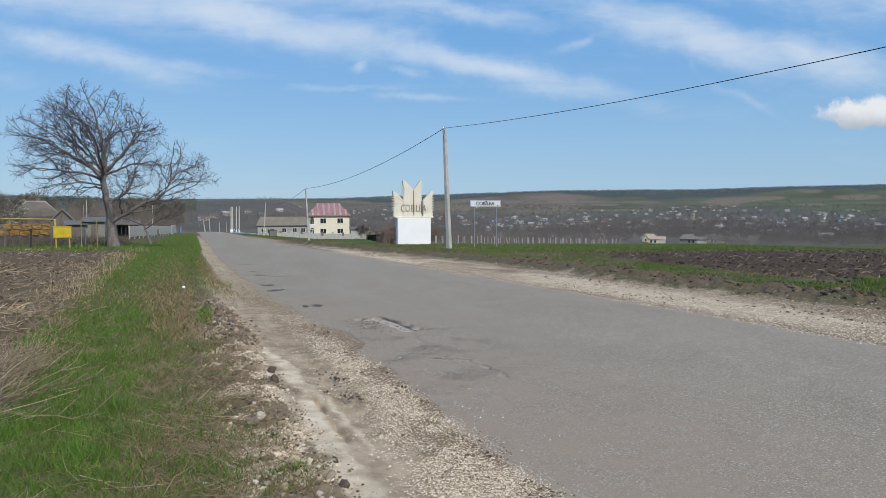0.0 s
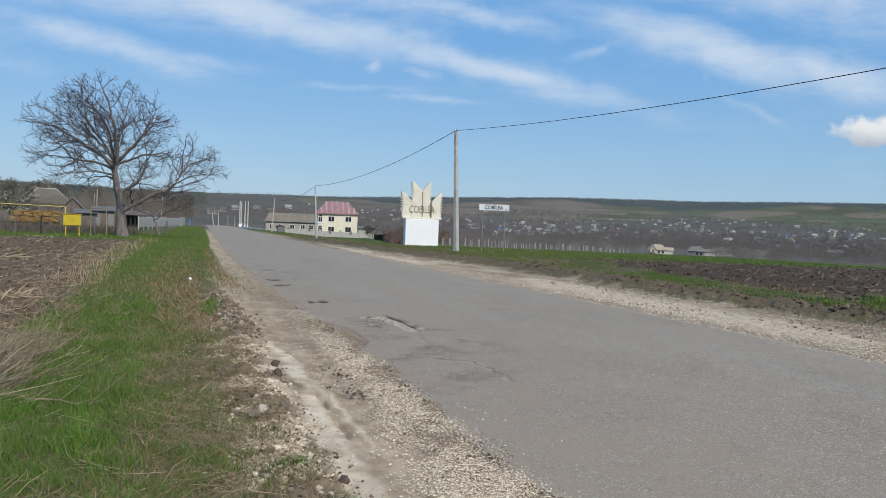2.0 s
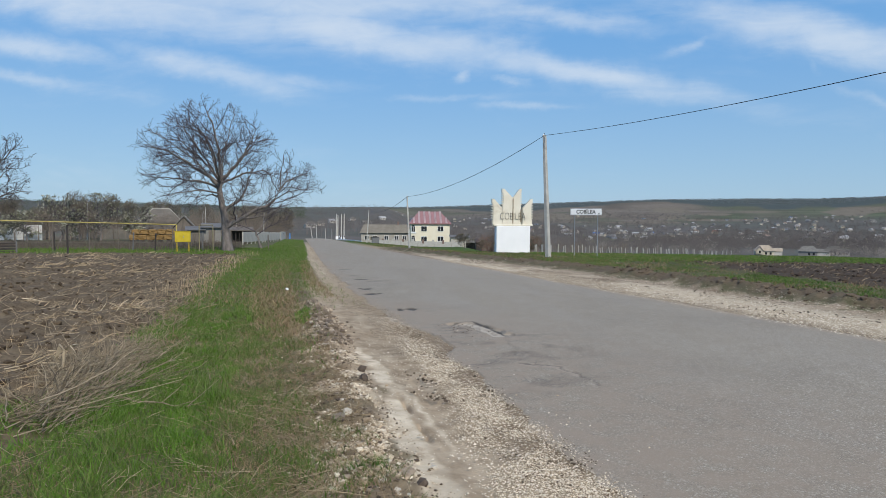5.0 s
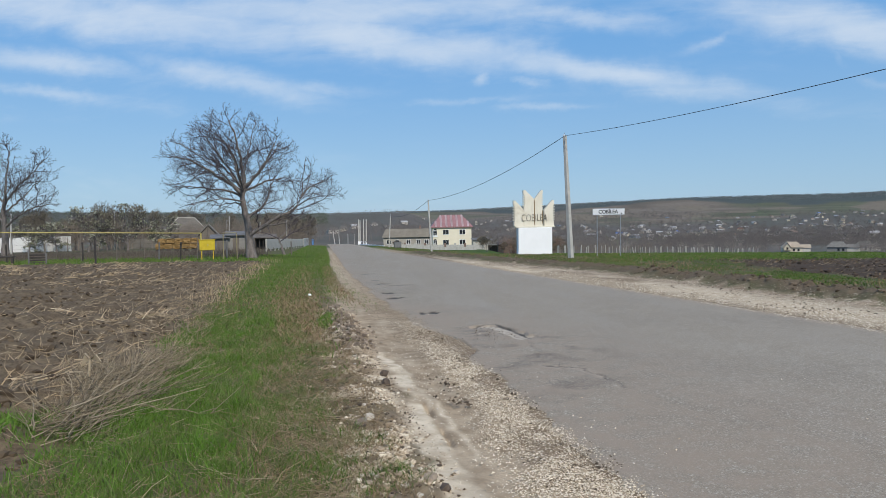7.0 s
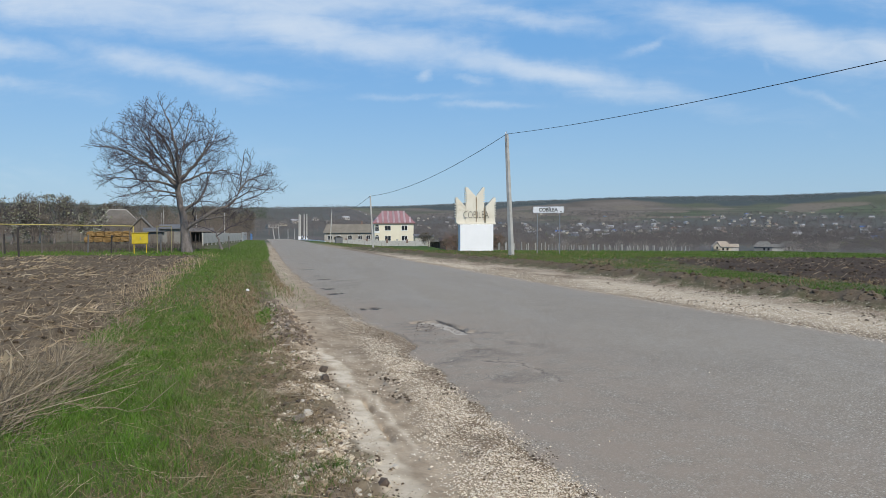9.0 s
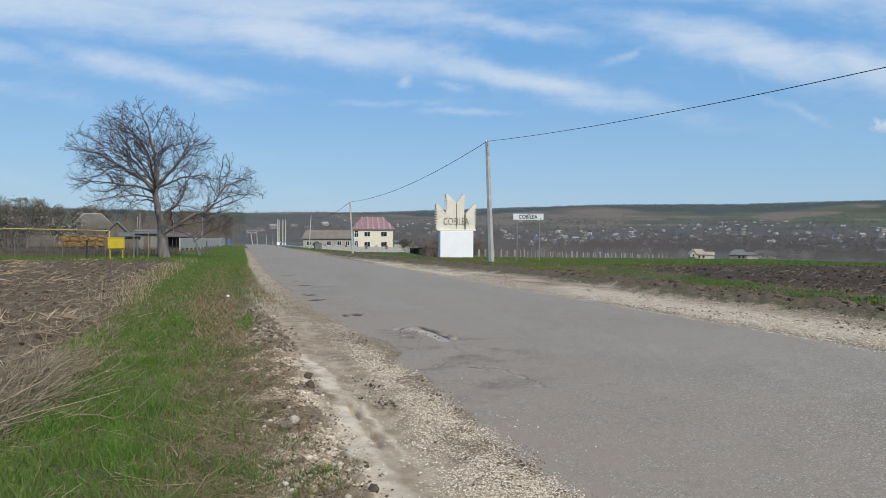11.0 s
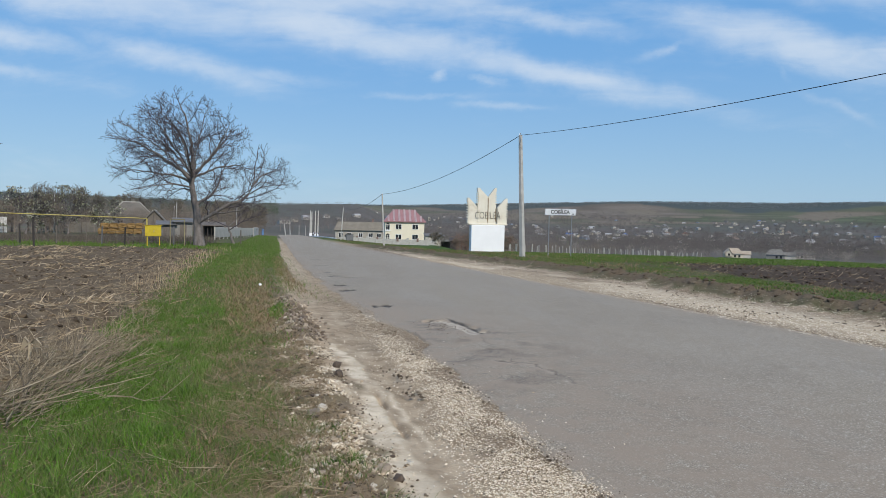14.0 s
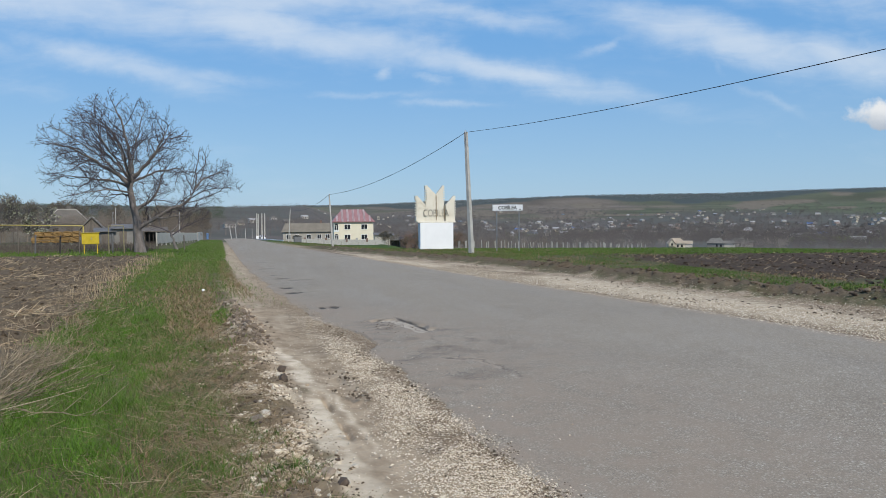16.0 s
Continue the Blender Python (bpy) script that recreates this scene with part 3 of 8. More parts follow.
    land = land * (1 - settled) + np.array((0.12, 0.11, 0.102)) * settled
    mine = step(0.0, 1.0, (vaz > 0.5) * 1.0 * (1 - step(170, 220, vr)))[:, None]
    land = land * (1 - mine) + (np.array((0.07, 0.11, 0.025)) * (0.7 + 0.6 * fbm(vx * 0.05, vy * 0.05, 3, 61)[:, None])) * mine
    for name, values in (("w_soil", soil), ("w_gravel", gravel), ("w_chalk", np.clip(chalk, 0, 1)), ("w_fresh", np.maximum(soil_r, 0.2 * bank)), ("w_far", far), ("w_dust", dust)):
        me.attributes.new(name, "FLOAT", "POINT").data.foreach_set("value", values.astype(np.float32))
    rgba = np.concatenate([land, np.ones((len(land), 1))], 1).astype(np.float32)
    me.attributes.new("land", "FLOAT_COLOR", "POINT").data.foreach_set("color", rgba.ravel())
    return tagged(new("ground", me), "open country with verges, ploughed fields and a far valley", "ground", kind="structure")


GROUND = build_ground()


# ---- the road ----
def build_road():
    ys = np.concatenate([np.arange(-40, 2, 0.5), np.arange(2, 12, 0.03), np.arange(12, 22, 0.06), np.arange(22, 60, 0.25), np.arange(60, 211, 1.5)])
    t = np.concatenate([np.linspace(0, 0.45, 130), np.linspace(0.46, 1, 50)])
    n_across = len(t)
    left = road_left(ys)
    ragged = 0.30 * (fbm(ys * 1.3, ys * 0, 4, 71) - 0.5) + 0.16 * (fbm(ys * 6, ys * 0, 3, 73) - 0.5) + 0.35 * np.exp(-((ys - 9.0) / 1.2) ** 2)
    right = left + ROAD_WIDTH + 0.12 * (fbm(ys * 0.8, ys * 0, 3, 77) - 0.5)
    x = (left + ragged * (1 - step(25, 40, ys)) + 0.12 * step(13, 20, ys))[:, None] * (1 - t) + right[:, None] * t
    y = np.repeat(ys[:, None], n_across, 1)
    lat = x - left[:, None]
    crown = 0.05 * (1 - ((lat - ROAD_WIDTH / 2) / (ROAD_WIDTH / 2)) ** 2)
    z = height(x, y) + 0.004 + crown + 0.004 * (fbm(x * 0.8, y * 0.5, 3, 79) - 0.5)
    # a shallow break in the surface with an abrupt curved rim, and cracks running on from it
    def along(pts, wobble):
        wx, wy = x + wobble * (fbm(x * 6, y * 6, 3, 81) - 0.5), y + wobble * (fbm(x * 6, y * 6, 3, 82) - 0.5)
        best = np.full(x.shape, 9.0)
        for (ax, ay), (bx, by) in zip(pts, pts[1:]):
            dx, dy = bx - ax, by - ay
            s = np.clip(((wx - ax) * dx + (wy - ay) * dy) / (dx * dx + dy * dy), 0, 1)
            best = np.minimum(best, np.hypot(wx - ax - s * dx, wy - ay - s * dy))
        return best

    rim = along(((1.74, 10.3), (1.85, 10.5), (2.01, 10.66), (2.2, 10.68), (2.32, 10.19), (2.38, 9.7), (2.41, 9.2)), 0.12)
    crack = along(((2.36, 9.0), (2.27, 8.2), (2.2, 7.6)), 0.3)
    crack2 = along(((2.1, 7.3), (2.28, 7.12), (2.43, 7.0), (2.54, 6.7), (2.53, 6.1)), 0.25)
    scar = along(((1.92, 10.42), (2.08, 10.42), (2.2, 10.1), (2.26, 9.7), (2.31, 9.2)), 0.2)
    hole = step(0.20, 0.13, scar)
    z -= 0.03 * hole + 0.012 * np.exp(-(rim / 0.04) ** 2) + 0.006 * np.exp(-(crack / 0.02) ** 2) + 0.008 * np.exp(-(crack2 / 0.02) ** 2)
    broken = step(1.0, 0.5, np.hypot((x - 1.9) / 1.5, (y - 8.2) / 3.2))
    ragged_rim = np.exp(-(rim / (0.006 + 0.035 * fbm(x * 5, y * 5, 2, 88))) ** 2) * (0.45 + 0.9 * step(0.3, 0.6, fbm(x * 3, y * 3, 2, 89)))
    patch = np.clip(ragged_rim + 0.6 * np.exp(-(crack / 0.02) ** 2) * fbm(x * 3, y * 3, 2, 90) + 0.6 * np.exp(-(crack2 / 0.014) ** 2) + 0.30 * broken * step(0.5, 0.7, fbm(x * 2.2, y * 2.2, 4, 83)), 0, 1)
    crumbly = np.exp(-(np.hypot((x - 1.85) / 0.3, (y - 9.8) / 0.5)) ** 2) * step(0.5, 0.62, fbm(x * 9, y * 9, 3, 92))
    patch = np.clip(patch + 0.5 * crumbly, 0, 1)
    pale = 1.8 * step(0.17, 0.1, scar) * (0.6 + 0.7 * fbm(x * 6, y * 6, 3, 86)) + 0.35 * step(0.04, 0.0, np.abs(crack2 - 0.05)) * (x < 2.5)
    for bx, by, bw, dark in ((0.83, 15.73, 0.17, 1.5), (0.72, 17.06, 0.14, 1.2), (0.58, 17.25, 0.06, 1.0), (0.67, 20.26, 0.17, 1.2), (0.55, 22.01, 0.13, 1.0), (1.17, 19.49, 0.3, 0.5), (0.31, 25.98, 0.22, 1.0), (1.41, 12.56, 0.09, 1.0), (1.2, 12.6, 0.05, 1.0), (0.1, 31.5, 0.25, 0.8)):
        d_hole = np.hypot((x - bx) / (1.25 * bw), (y - by) / 0.2) + 1.3 * (fbm(x * 11, y * 11, 2, 85) - 0.5)
        patch = np.maximum(patch, dark * step(1.0, 0.55, d_hole))
        z -= 0.02 * step(1.0, 0.6, d_hole)
    dusty = np.maximum(step(2.9 * (1 - step(9, 16, y)) + 0.8, 0.0, lat + 1.0 * (fbm(x * 0.9, y * 0.4, 3, 87) - 0.5)) * 0.9, step(ROAD_WIDTH - 0.5, ROAD_WIDTH, lat) * 0.8)
    n_y = len(ys)
    verts = np.stack([x, y, z], -1).reshape(-1, 3)
    i, j = np.meshgrid(np.arange(n_y - 1), np.arange(n_across - 1), indexing="ij")
    q = np.stack([i * n_across + j, i * n_across + j + 1, (i + 1) * n_across + j + 1, (i + 1) * n_across + j], -1).reshape(-1, 4)
    # the broken edges go down into the shoulder
    skirt = []
    base = len(verts)
    low = []
    for col, off in ((0, -0.03), (n_across - 1, 0.03)):
        low.append(np.stack([x[:, col] + off, ys, z[:, col] - 0.06], -1))
    verts = np.concatenate([verts] + low)
    k = np.arange(n_y - 1)
    skirt.append(np.stack([base + k, k * n_across, (k + 1) * n_across, base + k + 1], -1))
    skirt.append(np.stack([k * n_across + n_across - 1, base + n_y + k, base + n_y + k + 1, (k + 1) * n_across + n_across - 1], -1))
    me = mesh_from("road", verts, np.concatenate([q] + skirt), ASPHALT, True)
    pad = np.zeros(2 * n_y)
    for name, values in (("dusty", dusty), ("pale", np.clip(pale, 0, 1)), ("patch", np.clip(patch, 0, 1)), ("broken", broken)):
        me.attributes.new(name, "FLOAT", "POINT").data.foreach_set("value", np.concatenate([values.ravel(), pad]).astype(np.float32))
    return tagged(new("road", me), "worn grey asphalt road with ragged edges and a shallow pothole", "road", kind="structure")


build_road()


# ---- poles and wires ----
def concrete_pole(base, tip, label, wide=0.26, low_white=False, group="utility poles beside the road"):
    base, tip = Vector(base), Vector(tip)
    tall = (tip - base).length
    turn = (tip - base).to_track_quat("Z", "Y").to_matrix().to_4x4()
    ob = thing("utility_pole", label, "utility pole", Matrix.Translation(base) @ turn, group)
    bm = bmesh.new()
    w0, w1 = wide / 2, wide * 0.32
    box(bm, -1, 1, -1, 1, 0, 1)
    for q in bm.verts:
        k = q.co.z
        s = w0 * (1 - k) + w1 * k
        q.co = Vector((q.co.x * s, q.co.y * s * 0.8, -0.6 + k * (tall + 0.6)))
    bmesh.ops.bevel(bm, geom=[e for e in bm.edges if abs(e.verts[0].co.z - e.verts[1].co.z) > 1], offset=0.02, segments=1, affect="EDGES")
    part("shaft", bm, CONCRETE, ob)
    if low_white:
        part("painted_foot", boxed(-w0 - 0.01, w0 + 0.01, -w0 * 0.8 - 0.01, w0 * 0.8 + 0.01, -0.05, 1.1), WHITEWASH, ob, "whitewashed foot of the pole")
    hook = bmesh.new()
    tube(hook, (-0.12, 0, tall - 0.05), (0.12, 0, tall - 0.05), 0.018, sides=6)
    tube(hook, (-0.12, 0, tall - 0.05), (0.0, 0, tall + 0.16), 0.014, sides=6)
    tube(hook, (0.12, 0, tall - 0.05), (0.0, 0, tall + 0.16), 0.014, sides=6)
    part("bracket", hook, STEEL, ob)
    pot = bmesh.new()
    tube(pot, (0.1, 0, tall - 0.02), (0.1, 0, tall + 0.1), 0.035, 0.025, 8)
    part("insulator", pot, WHITEWASH, ob, "white insulator")
    return ob


A_TIP, B_TIP, C_TIP = Vector((13.2, 42.9, 7.06)), Vector((7.78, 79.6, 4.19)), Vector((5.35, 129.9, 3.11))
concrete_pole((13.45, 42.6, ground_z(13.45, 42.6)), A_TIP, "tall grey concrete utility pole leaning slightly on the verge", 0.34)
concrete_pole((8.1, 79.6, ground_z(8.1, 79.6)), B_TIP, "slim grey concrete utility pole on the grass verge", 0.28)
concrete_pole((4.96, 129.9, ground_z(4.96, 129.9)), C_TIP, "grey concrete utility pole near a stone wall", 0.28)
for px, top_z in ((-1.3, 2.8), (-0.9, 2.6), (0.15, 2.8), (0.95, 2.8)):
    z0 = ground_z(px, 205)
    concrete_pole((px, 205 + px, z0), (px + 0.1, 205 + px, top_z), "pale utility pole with whitewashed foot at the road bend", 0.5, True, "poles at the road bend")
concrete_pole((19.6, 0.0, ground_z(19.6, 0)), (19.6, 0.0, 6.55), "grey concrete utility pole holding the overhead wire", 0.3)


def wire(a, b, sag, label, radius=0.02):
    curve = bpy.data.curves.new("overhead_wire", "CURVE")
    curve.dimensions, curve.bevel_depth, curve.bevel_resolution = "3D", radius, 1
    line = curve.splines.new("POLY")
    line.points.add(32)
    for k in range(33):
        s = k / 32
        p = Vector(a).lerp(Vector(b), s)
        line.points[k].co = (p.x, p.y, p.z - 4 * sag * s * (1 - s), 1)
    curve.materials.append(WIRE)
    me = None
    shell = new("wire_path", curve)
    me = bpy.data.meshes.new_from_object(shell.evaluated_get(bpy.context.evaluated_depsgraph_get()))
    bpy.data.objects.remove(shell)
    return tagged(new("overhead_wire", me), label, "wire", "overhead wires")


wire(A_TIP, (19.6, 0.0, 6.55), 0.58, "dark overhead wire strung between concrete poles", 0.014)
wire(A_TIP, B_TIP, 0.78, "dark sagging overhead wire between concrete poles", 0.018)
wire(B_TIP, C_TIP, 0.9, "dark overhead wire running on towards the village", 0.022)


# ---- the village monument ----
# weathered concrete darkened to paint in the shadow gap under the ledge
GAP_SHADE = plain("shaded_weathered_joint", (0.10, 0.085, 0.07), (0.18, 0.155, 0.125), 0.95, 4.0, 40.0)


def monument():
    ob = thing("monument", "cream concrete monument with notched wings on a whitewashed plinth", "monument", pose(14.5, 56.15, -1.25, 0, 0, -2) @ Matrix.Diagonal((0.955, 1, 1, 1)))
    bm = boxed(-1.5, 1.52, -0.42, 0.42, 0.0, 2.28, bevel=0.03)
    bmesh.ops.subdivide_edges(bm, edges=bm.edges, cuts=3, use_grid_fill=True)
    for q in bm.verts:
        if q.co.z < 0.2:
            q.co.x += random.uniform(-0.015, 0.015)
            q.co.y += random.uniform(-0.012, 0.006)
    part("plinth", bm, WHITEWASH, ob, "whitewashed concrete plinth")
    part("ledge", boxed(-1.72, 1.78, -0.36, 0.36, 2.285, 2.42, bevel=0.02), CREAM, ob)
    # dark strip stands in for the shade below the ledge
    part("joint", boxed(-1.46, 1.48, -0.30, 0.30, 2.27, 2.287), GAP_SHADE, ob, "dark weathered strip painted as the shadow gap above the plinth")

    def toothed(x, z0, z1, count, out):
        """Points up a notched edge: pointed teeth with straight undersides."""
        pts, h = [], (z1 - z0) / count
        for k in range(count):
            pts += [(x, z0 + k * h), (x + out * 0.19, z0 + (k + 0.25) * h), (x + out * 0.19, z0 + (k + 0.55) * h), (x, z0 + (k + 0.68) * h)]
        return pts

    left = [(-1.82, 2.4)] + [(-1.82, 2.75)] + toothed(-1.72, 2.85, 4.15, 6, -1) + [(-1.86, 4.2), (-1.86, 4.56), (-1.70, 4.58), (-0.93, 3.78), (-0.93, 2.4)]
    right = [(-p, q) for p, q in left]
    right = [(p * 0.96, q) for p, q in right]
    mid_l = [(-0.93, 2.4), (-0.93, 4.0)] + toothed(-0.83, 4.05, 5.05, 5, -1) + [(-0.97, 5.1), (-0.97, 5.42), (-0.80, 5.44), (-0.012, 4.66), (-0.012, 2.4)]
    mid_r = [(-p * 0.78 if p < -0.02 else -p, q) for p, q in mid_l]
    for name, pts, y0 in (("left_wing", left, -0.20), ("right_wing", right, -0.20), ("left_panel", mid_l, -0.24), ("right_panel", mid_r, -0.24)):
        bm = outline(pts, y0, y0 + 0.42)
        part(name.split("_")[1], bm, CREAM, ob)
    for x, z0, z1 in ((0.0, 2.5, 4.6), (0.72, 2.6, 3.7)):
        part("seam", boxed(x - 0.045, x + 0.045, -0.247, -0.235, z0, z1), plain("seam_stain", (0.16, 0.11, 0.06), (0.3, 0.22, 0.13), 0.9), ob, "dark rusty seam between panels")
    lettered("COBILEA", 0.86, plain("letter_brown", (0.075, 0.062, 0.05), (0.14, 0.115, 0.09), 0.7), ob, pose(-0.02, -0.262, 2.82, 90, 0, 0) @ Matrix.Diagonal((0.68, 1, 1, 1)), 0.02, "lettering", "thin dark raised capital letters", -0.021)
    return ob


monument()


def town_sign():
    c = Vector((17.15, 45.7, 0))
    ob = thing("town_sign", "white metal village name sign on two thin posts", "road sign", pose(c.x, c.y, ground_z(c.x, c.y), 0, 0, -19))
    top_z = 2.38 - ground_z(c.x, c.y)
    part("board", boxed(-1.09, 1.09, -0.02, 0.02, top_z - 0.46, top_z, bevel=0.008), SIGN_WHITE, ob)
    rim = bmesh.new()
    for x0, x1, z0, z1 in ((-1.075, 1.075, -0.025, -0.01), (-1.075, 1.075, -0.45, -0.435), (-1.075, -1.06, -0.435, -0.025), (1.06, 1.075, -0.435, -0.025)):
        box(rim, x0, x1, -0.026, -0.0195, top_z + z0, top_z + z1)
    part("border", rim, GREY_PAINT, ob)
    lettered("COBÎLEA", 0.36, BLACK_PAINT, ob, pose(-0.02, -0.024, top_z - 0.35, 90, 0, 0) @ Matrix.Diagonal((0.92, 1, 1, 1)), 0.003, "lettering", "black capital letters", 0.009)
    part("small_mark", boxed(0.82, 0.93, -0.026, -0.0195, top_z - 0.40, top_z - 0.32), GREY_PAINT, ob, "small dark mark in the corner")
    for x in (-0.78, 0.80):
        part("post", tubed((x, 0.04, -0.4), (x, 0.04, top_z - 0.05), 0.032, sides=10), STEEL, ob)
    return ob


town_sign()


# ---- bare trees ----
def add_tube(store, pts, radii, sides):
    verts, faces, count = store
    pts = np.asarray(pts, float)
    n_p = len(pts)
    d = np.gradient(pts, axis=0)
    d /= np.linalg.norm(d, axis=1)[:, None] + 1e-9
    ref = np.where(np.abs(d[:, 2:3]) > 0.9, np.array([[1.0, 0, 0]]), np.array([[0, 0, 1.0]]))
    s = np.cross(d, ref)
    s /= np.linalg.norm(s, axis=1)[:, None] + 1e-9
    t = np.cross(s, d)
    ang = np.arange(sides) * 2 * np.pi / sides
    ring = pts[:, None, :] + np.asarray(radii)[:, None, None] * (s[:, None, :] * np.cos(ang)[None, :, None] + t[:, None, :] * np.sin(ang)[None, :, None])
    verts.append(ring.reshape(-1, 3))
    i, j = np.meshgrid(np.arange(n_p - 1), np.arange(sides), indexing="ij")
    k = (j + 1) % sides
    faces.append(count[0] + np.stack([i * sides + j, i * sides + k, (i + 1) * sides + k, (i + 1) * sides + j], -1).reshape(-1, 4))
    count[0] += n_p * sides


class Tree:
    """A bare tree grown branch by branch inside a crown of a given shape."""

    def __init__(self, seed, fork, crown_mid, crown_half, counts, lift=0.25, twig=0.012):
        self.rng = np.random.default_rng(seed)
        self.wood, self.twigs = ([], [], [0]), ([], [], [0])
        self.mid, self.half = np.array(crown_mid, float), np.array(crown_half, float)
        self.counts, self.lift, self.twig = counts, lift, twig
        self.fork = fork

    def inside(self, p):
        return np.sum(((p - self.mid) / self.half) ** 2)

    def bend(self, start, way, length, radius, end_radius, level):
        rng, n_p = self.rng, (9, 8, 6, 5, 4)[min(level, 4)]
        pts, p, d = [start], np.array(start, float), np.array(way, float)
        gnarl = (0.10, 0.24, 0.32, 0.38, 0.42)[min(level, 4)]
        for _ in range(n_p - 1):
            d = d + rng.normal(0, gnarl, 3) + np.array([0, 0, self.lift * 0.2])
            d /= np.linalg.norm(d)
            p = p + d * length / (n_p - 1)
            pts.append(p)
        s = np.linspace(0, 1, n_p)
        add_tube(self.wood if level < 3 else self.twigs, pts, radius * (1 - s) + end_radius * s, (10, 7, 5, 3, 3)[min(level, 4)])
        return np.array(pts)

    def reach(self, start, way, most):
        """How far one can go before leaving the crown."""
        for s in np.linspace(most, most * 0.15, 14):
            if self.inside(start + way * s) < 1.0:
                return s
        return most * 0.15

    def grow(self, start, way, length, radius, level):
        rng = self.rng
        last = level >= len(self.counts)
        pts = self.bend(start, way, length, radius, max(radius * (0.35 if not last else 0.5), self.twig * 0.6), level)
        if last:
            return
        n_c = self.counts[level]
        for k in range(n_c):
            s = (0.25 if level else 0.52) + (1 - (0.25 if level else 0.52)) * (k + rng.uniform(0.2, 1.0)) / n_c
            s = min(s, 1.0)
            f = s * (len(pts) - 1)
            i = min(int(f), len(pts) - 2)
            at = pts[i] + (pts[i + 1] - pts[i]) * (f - i)
            d = pts[i + 1] - pts[i]
            d /= np.linalg.norm(d)
            side = rng.normal(0, 1, 3)
            side -= d * side.dot(d)
            side /= np.linalg.norm(side)
            out = at - np.array([self.mid[0], self.mid[1], self.mid[2] - self.half[2] * 0.5])
            out /= np.linalg.norm(out) + 1e-6
            spread = rng.uniform(0.55, 1.1)
            way2 = d * (1.0 if level else 0.55 + 0.6 * k / n_c) + side * spread + out * 0.35 + np.array([0, 0, self.lift])
            way2 /= np.linalg.norm(way2)
            if level == 0:
                most = 2.2 * max(self.half)
                leng = self.reach(at, way2, most) * rng.uniform(0.8, 1.0)
            else:
                leng = min(length * rng.uniform(0.42, 0.72), self.reach(at, way2, length) * 1.1)
            r2 = max(radius * (1 - 0.6 * s) * rng.uniform(0.48, 0.66), self.twig)
            self.grow(at, way2, leng, r2, level + 1)

    def make(self, name, label, m, trunk_height, trunk_radius, lean=(0, 0, 1), bark=None, twig=None, group="", extra=None):
        ob = thing(name, label, "tree", m, group)
        self.grow(np.array([0, 0, -0.15]), np.array(lean, float) / np.linalg.norm(lean), trunk_height, trunk_radius, 0)
        # the swelling at the foot
        s = np.linspace(0, 1, 6)
        add_tube(self.wood, np.outer(s, np.array(lean, float)) * trunk_height * 0.35 + np.array([0, 0, -0.2]), trunk_radius * (1.02 + 0.75 * (1 - s) ** 3), 10)
        for nm, store, mat, lab in (("trunk", self.wood, bark or BARK, ""), ("crown", self.twigs, twig or TWIG, "leafless twigs")):
            if store[0]:
                part_ob = new(nm, mesh_from(nm, np.concatenate(store[0]), np.concatenate(store[1]), mat, True))
                part_ob.parent = ob
                tagged(part_ob, lab)
        return ob


